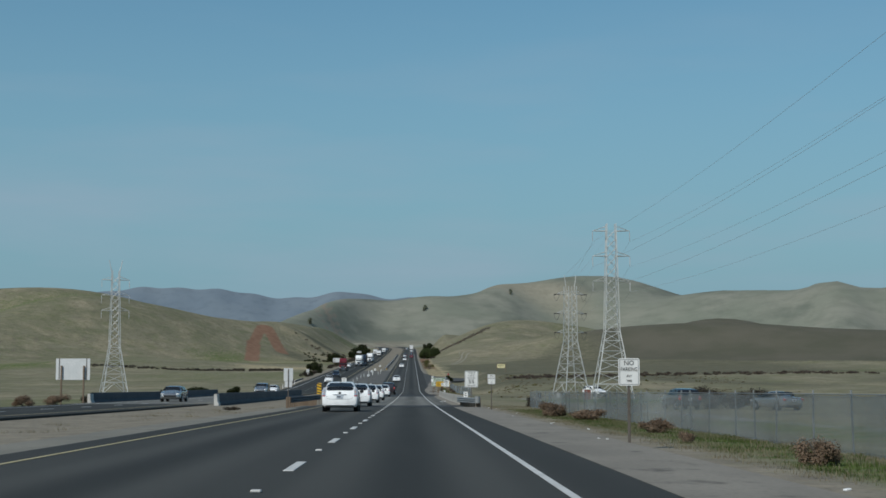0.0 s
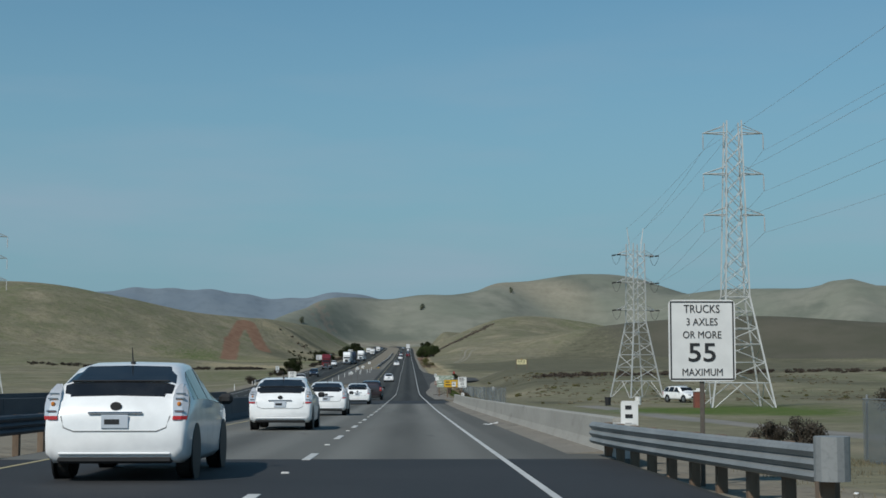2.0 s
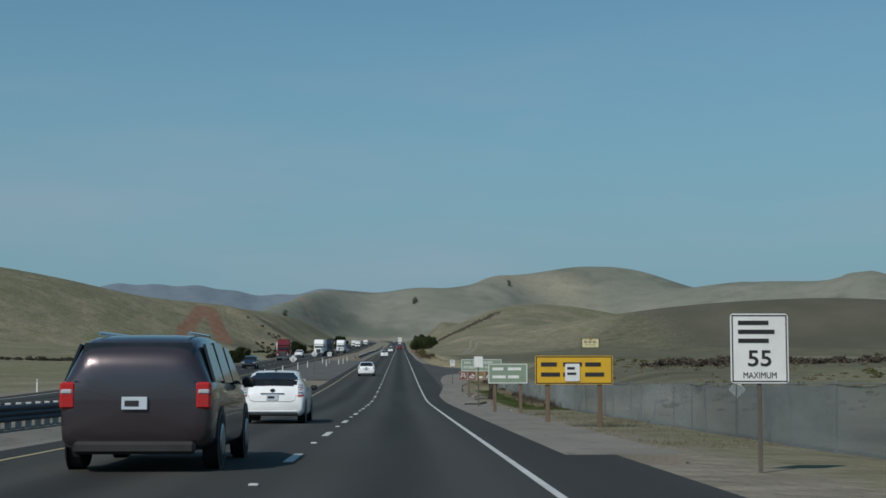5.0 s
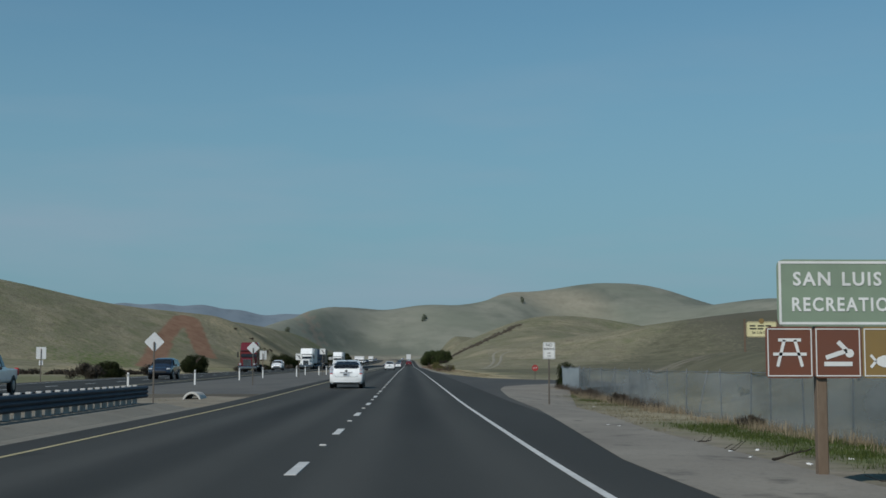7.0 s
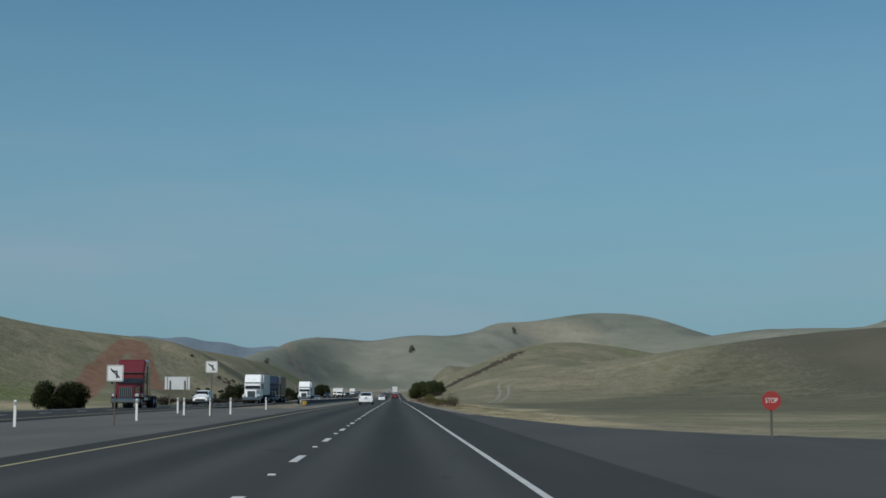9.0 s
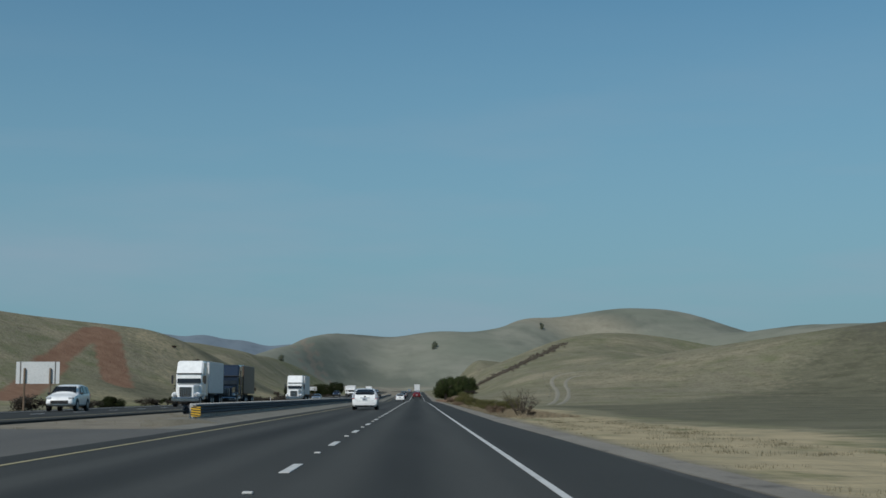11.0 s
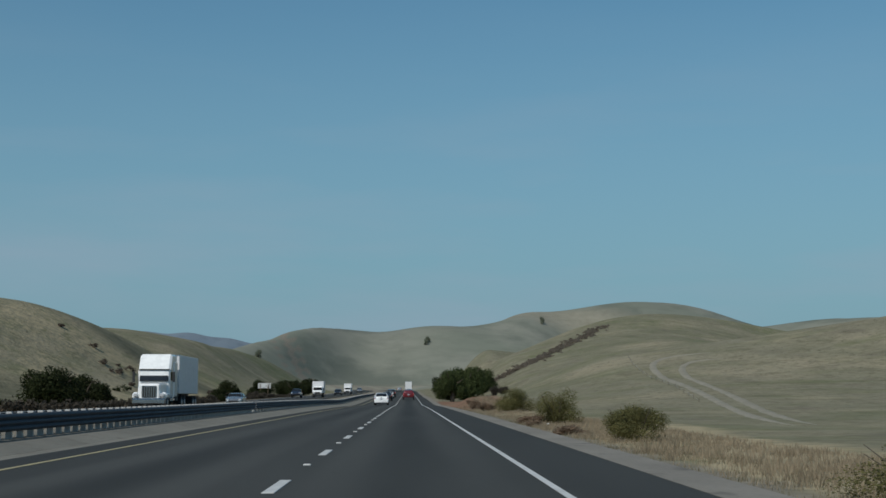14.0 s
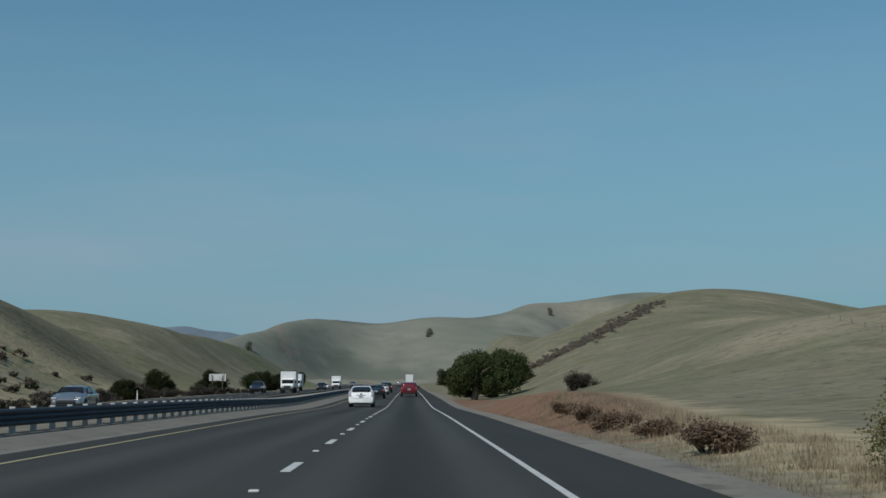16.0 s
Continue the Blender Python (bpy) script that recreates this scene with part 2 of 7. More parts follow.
M["grass_blade"] = leaf_material("grass_blade", (0.06, 0.095, 0.022), (0.13, 0.15, 0.05))


def mesh_cloth(name, a, b, thin, dense):
    """Chain link with woven dust screen: thin, half open."""
    m, nt, bs = material(name, 0.8)
    c = mix(nt, noise_fac(nt, 0.5, 4, 0.4, 0.65, (1, 0.22, 0.8)), a, b)
    nt.links.new(c, bs.inputs["Base Color"])
    gap = noise_fac(nt, 0.45, 5, 0.3, 0.7, (1, 0.2, 1))
    r = node(nt, "ShaderNodeMapRange")
    r.inputs["To Min"].default_value, r.inputs["To Max"].default_value = thin, dense
    nt.links.new(gap, r.inputs["Value"])
    nt.links.new(r.outputs["Result"], bs.inputs["Alpha"])
    return m


M["fence_screen"] = mesh_cloth("fence_screen", (0.17, 0.19, 0.195), (0.30, 0.325, 0.33), 0.2, 0.7)
M["fence_tarp"] = mesh_cloth("fence_tarp", (0.19, 0.215, 0.225), (0.34, 0.375, 0.39), 0.15, 0.68)
M["fence_sheet"] = mesh_cloth("fence_sheet", (0.24, 0.285, 0.31), (0.35, 0.40, 0.425), 0.7, 0.97)


# ---- shape of the land ----
TABLE_Y = np.arange(-400.0, 5000.0, 2.0)
KNOT_Y = [-400, -200] + list(range(-40, 721, 40)) + [800, 1000, 1200, 1500, 1700, 2200, 5000]
KNOT_Z = [6.5, 3.4, 0.96, 0.83, 0.28, -0.31, -0.83, -1.30, -1.63, -1.98, -2.29, -1.64, -0.80, 0.01, 0.85, 1.62, 2.40, 3.21, 3.98, 4.75, 5.48, 6.11, 8.2, 13.0, 18.5, 26, 25, 15, 0]
TABLE_Z = np.convolve(np.pad(np.interp(TABLE_Y, KNOT_Y, KNOT_Z), 9, "edge"), np.hanning(21)[1:-1] / np.hanning(21).sum(), "valid")


def road_z(y):
    return np.interp(y, TABLE_Y, TABLE_Z)


def road_x(y):
    """The bend to the left over the far rise."""
    return -np.maximum(0.0, np.asarray(y, float) - 1150) ** 2 * 0.00022


# centre x, y, radius across, radius along, turn, height
HILLS_LEFT = [(-102, 775, 38, 487, -0.60, 14.9), (-390, 573, 94, 130, 0, 12.6), (-277, 983, 83, 164, 1.76, 31.3),
              (-186, 1181, 99, 243, -0.31, 27.3), (-484, 406, 142, 114, 0.22, 45.5), (-179, 748, 54, 77, -0.30, 27.1),
              (-77, 1102, 36, 271, -0.12, 11.1), (-382, 1554, 156, 79, 0.23, 15.8), (-106, 560, 46, 60, -0.03, 3.8),
              (-126, 865, 76, 56, 0.04, 7.4)]
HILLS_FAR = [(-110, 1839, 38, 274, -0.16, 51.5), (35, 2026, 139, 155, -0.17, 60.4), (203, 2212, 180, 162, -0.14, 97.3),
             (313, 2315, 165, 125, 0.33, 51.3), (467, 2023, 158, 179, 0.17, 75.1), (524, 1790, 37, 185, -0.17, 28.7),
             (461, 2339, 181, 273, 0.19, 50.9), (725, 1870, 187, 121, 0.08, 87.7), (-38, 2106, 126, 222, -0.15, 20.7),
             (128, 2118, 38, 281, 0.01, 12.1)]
HILLS_RIGHT = [(106, 751, 79, 55, 0.8, 14.3), (272, 824, 62, 61, -0.03, 3.5), (110, 1017, 55, 113, 0.01, 16.6),
               (65, 935, 40, 62, -0.31, 14.4), (49, 849, 38, 78, 0.02, 9.9), (150, 874, 43, 68, 0.05, 10.2)]
HILLS_PLOUGHED = [(301, 1422, 79, 80, -0.06, 27.5), (457, 1079, 108, 70, -0.03, 15.0), (175, 918, 119, 120, 0.34, 18.2),
                  (117, 683, 99, 40, -0.42, 13.2), (258, 651, 151, 61, -0.54, 10.8), (200, 1150, 63, 96, -0.03, 9.4)]


def smooth(a):
    a = np.clip(a, 0, 1)
    return a * a * (3 - 2 * a)


def bumps(hills, x, y):
    h = 0.0
    for cx, cy, rx, ry, turn, high in hills:
        u = (x - cx) * math.cos(turn) + (y - cy) * math.sin(turn)
        v = -(x - cx) * math.sin(turn) + (y - cy) * math.cos(turn)
        h = h + high * np.exp(-(u / rx) ** 2 - (v / ry) ** 2)
    return h


def wave(x, y, size, seed):
    """Cheap rolling relief, -1 to 1."""
    a = np.sin(x / size + 1.7 * seed + 1.3 * np.sin(y / size * 0.7 + seed))
    b = np.sin(y / size * 0.8 - seed * 2.1 + 1.1 * np.sin(x / size * 0.6 - seed))
    return 0.5 * (a + b)


def ground_z(x, y):
    x, y = np.asarray(x, float), np.asarray(y, float)
    xr = x - road_x(y)
    away = np.where(xr > -10, smooth((xr - 7.0) / 16), smooth((-xr - 30) / 45))
    away = np.maximum(away, smooth((y - 1350) / 250))
    plough = bumps(HILLS_PLOUGHED, x, y)
    h = np.maximum(np.maximum(bumps(HILLS_LEFT, x, y), bumps(HILLS_FAR, x, y)), np.maximum(bumps(HILLS_RIGHT, x, y), plough))
    far = np.minimum(1, np.maximum(h, 0) / 14)
    h = h + far * (0.9 * wave(x, y, 38, 1) + 0.45 * wave(x, y, 15, 2)) + smooth((y - 1400) / 300) * far * (5.5 * wave(x, y, 66, 4) + 3.0 * wave(x, y, 29, 6)) + 0.2 * wave(x, y, 11, 3)
    low = np.where(xr > -8, -0.14 - 0.45 * smooth((xr - 7) / 8) * smooth((420 - y) / 60), -0.10 - 0.5 * smooth((-xr - 27) / 8))
    low = low - 0.10 * np.exp(-((xr + 11.5) / 2.0) ** 2)
    # long bank between the picnic ground and the side road
    low = low + 2.5 * smooth((xr - 11) / 10) * smooth((y - 218) / 130) * smooth((382 - y) / 16)
    # cut bank beside the road
    low = low + 1.15 * smooth((xr - 4.8) / 2.2) * np.exp(-((y - 690) / 40) ** 2)
    return road_z(y) + low + h * away


def soil_at(x, y):
    """How far each place is bare earth, red earth, dark ploughed land and lush green."""
    xr = x - road_x(y)
    bare = smooth((np.where(y > 398, 5.6, 7.2) - xr) / np.where(y > 398, 1.2, 2.5)) * (xr > 0) + ((xr < -5) & (xr > -16)) * 1.0 + smooth((xr + 30) / 3) * ((xr < -24) & (xr > -40))
    bare = np.maximum(bare, 0.8 * np.exp(-((y - 372 - (xr - 4) * 0.1) / 13) ** 2) * (xr > 3) * (xr < 60))
    # a graded fan of red earth on the western hill
    def leg(ax, ay, bx, by, w):
        px, py = x - ax, y - ay
        k = np.clip((px * (bx - ax) + py * (by - ay)) / ((bx - ax) ** 2 + (by - ay) ** 2), 0, 1)
        return smooth((w - np.hypot(px - k * (bx - ax), py - k * (by - ay))) / min(2.5, w + 0.5) + 0.5)
    red = np.maximum(leg(-78, 794, -66, 752, 3.8), np.maximum(leg(-80, 790, -80, 750, 2.8), leg(-80, 750, -75, 695, 3.6)))
    red = np.maximum(red, 1.3 * np.exp(-((y - 690) / 40) ** 2) * smooth((10.5 - xr) / 4) * (xr > 4.4))
    red = np.maximum(red, 0.95 * np.exp(-((y - 748) / 34) ** 2) * smooth((13 + 2 * wave(x, y, 7, 3) - xr) / 4) * (xr > 4.6))
    red = np.maximum(red, 1.1 * np.exp(-((y - 720) / 70) ** 2) * np.exp(-((xr + 32) / 2.5) ** 2))
    dark = smooth((bumps(HILLS_PLOUGHED, x, y) - np.maximum(bumps(HILLS_RIGHT, x, y), 0.8)) / 1.6) * smooth((x - 50 - 0.12 * (760 - y)) / 40) * (y < 1700)
    lush = (np.exp(-((xr - 7.2) / 1.3) ** 2) * ((y < 90) * 0.8 + ((y > 266) & (y < 306)) * 0.7) + 0.6 * np.exp(-((xr - 17) / 5) ** 2) * (y < 80))
    lush = lush + 1.2 * np.exp(-((x - 23) / 9) ** 2 - ((y - 184) / 13) ** 2)
    lush = lush + 0.42 * smooth(wave(x, y, 30, 5) * 1.5) * (np.abs(x) > 25) * (1 - dark) * (y < 1300)
    lush = lush + 0.2 * smooth((-x - 72) / 15) * smooth((y - 470) / 40) * smooth((950 - y) / 80) * (1 - red)
    return np.clip(np.stack([bare, red, dark, lush], -1), 0, 1)


# the belt of brush that climbs the eastern hill
BELT_X, BELT_Y = (8, 11, 16, 21, 27.5, 37, 46), (852, 841, 826, 820, 834, 868, 892)


def cover_at(x, y):
    """How far each place is straw-gold grass, dark scrubby slope, far slope paled for haze and dust, and old park road.
    """
    xr = x - road_x(y)
    straw = smooth((xr - 4.4) / 0.8) * smooth((11.8 - xr + 1.2 * wave(x, y, 9, 4) + 0.8 * wave(x, y, 4, 2)) / 2.6) * smooth((y - 395) / 20) * smooth((640 - y) / 60)
    straw = np.maximum(straw, 0.8 * smooth((xr - 4.5) / 0.8) * smooth((11 - xr) / 3) * smooth((y - 560) / 40) * smooth((700 - y) / 30))
    straw = np.maximum(straw, 0.8 * smooth((-xr - 30) / 6) * smooth((75 + xr) / 20) * smooth((y - 480) / 60) * smooth((600 - y) / 60))
    scrub = smooth(1.3 - np.abs(y - np.interp(x, BELT_X, BELT_Y)) / 6) * smooth((x - 9) / 2) * smooth((48 - x) / 6)
    # beyond about 1250 m the ground takes colours paled for haze
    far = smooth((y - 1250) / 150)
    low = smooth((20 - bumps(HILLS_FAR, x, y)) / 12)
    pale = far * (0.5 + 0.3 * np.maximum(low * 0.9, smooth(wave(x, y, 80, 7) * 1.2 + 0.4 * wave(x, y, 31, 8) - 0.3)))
    # the western slope is tan grass blotched with dead scrub
    west = smooth((-x - 32) / 4) * smooth((y - 600) / 60) * smooth((1000 - y) / 80) * smooth((x + 82) / 14)
    straw = np.maximum(straw, (0.52 + 0.4 * wave(x, y, 17, 9) + 0.2 * wave(x, y, 6, 3)) * west)
    scrub = np.maximum(scrub, (0.3 + 0.5 * wave(x, y, 12, 14) + 0.3 * wave(x, y, 5, 15)) * west)
    # the lower slope of the near eastern hill carries darker growth
    scrub = np.maximum(scrub, 0.78 * smooth((x - 10.8 + 1.5 * wave(x, y, 9, 2)) / 3) * smooth((y - 425) / 30) * smooth((600 + (x - 14) * 1.9 - y + 9 * wave(x, y, 13, 5)) / 40) * smooth((712 - y + 10 * wave(x, y, 16, 6)) / 40) * smooth((190 - x) / 60))
    # the bank behind the picnic fence is blotched with dark scrub
    scrub = np.maximum(scrub, (0.5 + 0.6 * wave(x, y, 8, 11) + 0.4 * wave(x, y, 21, 12)) * smooth((x - 11.5) / 3) * smooth((y - 222) / 10) * smooth((392 - y) / 20) * smooth((150 - x) / 50))
    lane = smooth((1.5 - np.abs(xr - 17.5 - 1.2 * np.sin(y / 40))) / 0.8) * (y < 215)
    return np.clip(np.stack([straw, scrub, pale, lane], -1), 0, 1)


# ---- helpers for building ----
def mesh_object(name, verts, faces, mat, parent=None, smooth_shade=False):
    me = bpy.data.meshes.new(name)
    me.from_pydata([tuple(v) for v in verts], [], [tuple(f) for f in faces])
    me.materials.append(mat)
    if smooth_shade:
        me.shade_smooth()
    ob = new(name, me)
    if parent:
        ob.parent = parent
    return ob


def part(name, bm, mat, parent=None, label="", shade=False):
    me = bpy.data.meshes.new(name)
    bmesh.ops.recalc_face_normals(bm, faces=bm.faces)
    bm.to_mesh(me)
    bm.free()
    me.materials.append(mat)
    if shade:
        me.shade_smooth()
    ob = new(name, me)
    if parent:
        ob.parent = parent
    return tagged(ob, label) if label else ob


def box(bm, x, y, z, sx, sy, sz, bevel=0.0, m=None):
    """A box by its centre and size, with softened edges."""
    made = bmesh.ops.create_cube(bm, size=1.0, matrix=(m or Matrix()) @ Matrix.Translation((x, y, z)) @ Matrix.Diagonal((sx, sy, sz, 1)))
    if bevel:
        edges = {e for v in made["verts"] for e in v.link_edges}
        bmesh.ops.bevel(bm, geom=list(edges), offset=bevel, segments=1, affect="EDGES")


def rod(bm, a, b, r, sides=6, r2=None):
    a, b = Vector(a), Vector(b)
    d = b - a
    m = Matrix.Translation((a + b) / 2) @ d.to_track_quat("Z", "Y").to_matrix().to_4x4()
    bmesh.ops.create_cone(bm, cap_ends=True, segments=sides, radius1=r, radius2=r if r2 is None else r2, depth=d.length, matrix=m)


def thing(name, label, category, at=(0, 0, 0), turn=0.0, group="", kind=""):
    ob = new(name)
    ob.matrix_basis = pose(*at, 0, 0, turn)
    return tagged(ob, label, category, group, kind)


def strip(name, ys, section, mat, lift=0.0, parent=None, offset=0.0, bend=None):
    """A long body that follows the road: section is a closed outline of (x, z) about the road's own line and level."""
    n = len(section)
    verts, faces = [], []
    for i, y in enumerate(ys):
        zr, xr = float(road_z(y)) + lift, float(road_x(y)) + offset + (bend(y) if bend else 0.0)
        verts += [(xr + x, y, zr + z) for x, z in section]
        if i:
            a, b = (i - 1) * n, i * n
            faces += [(a + k, a + (k + 1) % n, b + (k + 1) % n, b + k) for k in range(n)]
    faces += [tuple(range(n))[::-1], tuple(range((len(ys) - 1) * n, len(ys) * n))]
    ob = mesh_object(name, verts, faces, mat, parent)
    bm = bmesh.new()
    bm.from_mesh(ob.data)
    bmesh.ops.recalc_face_normals(bm, faces=bm.faces)
    bm.to_mesh(ob.data)
    bm.free()
    return ob


def steps(a, b, d=8.0):
    return list(np.linspace(a, b, max(2, int(round((b - a) / d)) + 1)))


# ---- ground ----
def ground():
    near = list(np.arange(-99.2, -24, 1.6)) + list(np.arange(-24, 32, 0.9)) + list(np.arange(32, 64.1, 1.6))
    out, w = [], 64.0
    while w < 2600:
        w *= 1.045
        out.append(w)
    xs = np.array([-v for v in reversed(out) if v > 100.5] + near + out)
    ys = list(np.arange(-160, 555, 3.0)) + list(np.arange(555, 730, 1.2)) + list(np.arange(730, 804, 1.6)) + list(np.arange(804, 900, 3.0))
    y, d = 900.0, 3.0
    while y < 4800:
        d *= 1.018
        y += d
        ys.append(y)
    ys = np.array(ys)
    X, Y = np.meshgrid(xs, ys)
    Z = ground_z(X, Y)
    nx, ny = len(xs), len(ys)
    verts = np.stack([X.ravel(), Y.ravel(), Z.ravel()], 1)
    i = (np.arange(ny - 1)[:, None] * nx + np.arange(nx - 1)[None]).ravel()
    faces = np.stack([i, i + 1, i + nx + 1, i + nx], 1)
    me = bpy.data.meshes.new("ground")
    me.from_pydata(verts.tolist(), [], faces.tolist())
    me.shade_smooth()
    soil = me.color_attributes.new("soil", "FLOAT_COLOR", "POINT")
    soil.data.foreach_set("color", soil_at(X, Y).astype(np.float32).ravel())
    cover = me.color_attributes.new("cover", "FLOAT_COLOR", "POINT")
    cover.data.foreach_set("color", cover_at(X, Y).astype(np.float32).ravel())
    m, nt, bs = material("dry_grassland", 0.95)
    bs.inputs["Specular IOR Level"].default_value = 0.05
    at = nt.nodes.new("ShaderNodeAttribute")
    at.attribute_name = "soil"
    sep = nt.nodes.new("ShaderNodeSeparateColor")
    nt.links.new(at.outputs["Color"], sep.inputs["Color"])
    over = nt.nodes.new("ShaderNodeAttribute")
    over.attribute_name = "cover"
    kinds = nt.nodes.new("ShaderNodeSeparateColor")
    nt.links.new(over.outputs["Color"], kinds.inputs["Color"])

    def edged(sock, ragged=0.5):
        """The zone with a ragged edge."""
        n = noise_fac(nt, 0.8, 5, 0.3, 0.7)
        a = nt.nodes.new("ShaderNodeMath")
        a.operation = "MULTIPLY_ADD"
        nt.links.new(n, a.inputs[0])
        a.inputs[1].default_value = ragged
        nt.links.new(sock, a.inputs[2])
        r = node(nt, "ShaderNodeMapRange")
        r.inputs["From Min"].default_value, r.inputs["From Max"].default_value = 0.4 + ragged * 0.4, 0.75 + ragged * 0.6
        nt.links.new(a.outputs[0], r.inputs["Value"])
        return r.outputs["Result"]
    green = mix(nt, noise_fac(nt, 0.012, 5, 0.4, 0.6), (0.165, 0.165, 0.105), (0.212, 0.198, 0.138))
    dry = mix(nt, noise_fac(nt, 0.05, 6, 0.48, 0.66), green, (0.285, 0.252, 0.175))
    dry = mix(nt, noise_fac(nt, 0.25, 6, 0.56, 0.72, (1, 0.4, 1)), dry, (0.165, 0.148, 0.11))
    col = mix(nt, noise_fac(nt, 1.3, 6, 0.5, 0.8), dry, (0.115, 0.105, 0.075))
    col = mix(nt, noise_fac(nt, 0.16, 6, 0.5, 0.66, (0.7, 0.8, 0.8), 0.6, 0.6), col, (0.128, 0.142, 0.072))
    col = mix(nt, noise_fac(nt, 0.22, 6, 0.56, 0.7, (0.6, 0.9, 0.9), 0.6, 0.65), col, (0.3, 0.268, 0.178))
    col = mix(nt, noise_fac(nt, 0.5, 6, 0.52, 0.7, (0.6, 0.8, 1.2), 0.62, 0.55), col, (0.098, 0.094, 0.06))
    col = mix(nt, noise_fac(nt, 0.6, 6, 0.54, 0.7, (0.6, 0.8, 1.2), 0.62, 0.5), col, (0.25, 0.238, 0.168))
    # cattle paths and seepage lines along the contours
    col = mix(nt, noise_fac(nt, 0.5, 5, 0.5, 0.75, (0.25, 0.12, 0.8), 0.6, 0.3), col, (0.29, 0.27, 0.205))
    col = mix(nt, noise_fac(nt, 0.33, 5, 0.5, 0.75, (0.3, 0.16, 0.7), 0.6, 0.4), col, (0.125, 0.13, 0.082))
    col = mix(nt, noise_fac(nt, 2.2, 6, 0.6, 0.72, (1, 0.5, 1)), col, (0.1, 0.095, 0.062))
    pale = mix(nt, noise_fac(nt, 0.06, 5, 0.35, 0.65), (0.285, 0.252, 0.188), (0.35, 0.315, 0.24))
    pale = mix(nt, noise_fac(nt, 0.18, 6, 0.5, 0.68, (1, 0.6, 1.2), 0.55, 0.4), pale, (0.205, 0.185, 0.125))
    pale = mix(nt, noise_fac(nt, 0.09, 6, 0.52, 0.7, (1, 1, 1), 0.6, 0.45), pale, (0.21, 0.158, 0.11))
    # far hills: haze greyed into the colour, dark patches for growth and shaded folds
    sage_haze = mix(nt, noise_fac(nt, 0.009, 5, 0.4, 0.6), (0.19, 0.205, 0.165), (0.232, 0.236, 0.195))
    sage_haze = mix(nt, noise_fac(nt, 0.035, 6, 0.45, 0.75, (1, 1, 3), 0.55, 0.6), sage_haze, (0.14, 0.155, 0.122))
    sage_haze = mix(nt, noise_fac(nt, 0.011, 5, 0.5, 0.62, (1, 0.5, 1.4), 0.6, 0.75), sage_haze, (0.128, 0.142, 0.118))

    def ramp(sock, low, high):
        r = node(nt, "ShaderNodeMapRange")
        r.inputs["From Min"].default_value, r.inputs["From Max"].default_value = low, high
        nt.links.new(sock, r.inputs["Value"])
        return r.outputs["Result"]
    col = mix(nt, ramp(kinds.outputs["Blue"], 0.1, 0.45), col, sage_haze)
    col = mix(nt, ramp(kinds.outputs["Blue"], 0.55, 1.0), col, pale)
    gold = mix(nt, noise_fac(nt, 0.7, 6, 0.35, 0.65, (1, 0.5, 1)), (0.40, 0.335, 0.215), (0.30, 0.262, 0.17))
    gold = mix(nt, noise_fac(nt, 0.35, 5, 0.58, 0.7, (1, 0.4, 1)), gold, (0.15, 0.155, 0.08))
    col = mix(nt, edged(kinds.outputs["Red"], 0.6), col, gold)
    umber = mix(nt, noise_fac(nt, 0.3, 6, 0.35, 0.65, (0.5, 1, 1.5)), (0.098, 0.096, 0.066), (0.148, 0.143, 0.1))
    col = mix(nt, edged(kinds.outputs["Green"], 0.5), col, umber)
    dusty = mix(nt, noise_fac(nt, 0.8, 5, 0.35, 0.65, (1, 0.2, 1)), (0.2, 0.195, 0.18), (0.25, 0.24, 0.22))
    col = mix(nt, edged(over.outputs["Alpha"], 0.2), col, dusty)
    furrow = mix(nt, noise_fac(nt, 0.05, 5, 0.4, 0.65), (0.114, 0.108, 0.084), (0.092, 0.092, 0.068))
    col = mix(nt, edged(sep.outputs["Blue"], 0.4), col, furrow)
    fresh = mix(nt, noise_fac(nt, 0.9, 4, 0.4, 0.7), (0.075, 0.12, 0.03), (0.13, 0.15, 0.055))
    col = mix(nt, edged(at.outputs["Alpha"], 0.7), col, fresh)
    earth = mix(nt, noise_fac(nt, 0.6, 6, 0.35, 0.7), (0.2, 0.18, 0.145), (0.27, 0.245, 0.195))
    earth = mix(nt, noise_fac(nt, 7, 4, 0.55, 0.75), earth, (0.13, 0.115, 0.09))
    col = mix(nt, edged(sep.outputs["Red"]), col, earth)
    ochre = mix(nt, noise_fac(nt, 0.35, 5, 0.35, 0.7), (0.19, 0.112, 0.076), (0.24, 0.152, 0.104))
    col = mix(nt, edged(sep.outputs["Green"], 0.3), col, ochre)
    nt.links.new(col, bs.inputs["Base Color"])
    bump(nt, bs, 1.5, 0.6, 0.35)
    me.materials.append(m)
    return tagged(new("ground", me), "dry olive grassland rolling up into bare hills", "ground", kind="structure")


ground()


# ---- roads ----
def pavement(name, label, x0, x1, y0, y1, mat, lift=0.0, depth=0.5, d=2.0):
    ob = strip(name, steps(y0, y1, d), [(x0, 0), (x0, -depth), (x1, -depth), (x1, 0)], mat, lift)
    return tagged(ob, label, "road", kind="structure")


def line(name, label, x, w, y0, y1, mat, parent, lift=0.008):
    ob = strip(name, steps(y0, y1, 2.0), [(x - w / 2, 0), (x - w / 2, -0.006), (x + w / 2, -0.006), (x + w / 2, 0)], mat, lift, parent)
    return tagged(ob, label)


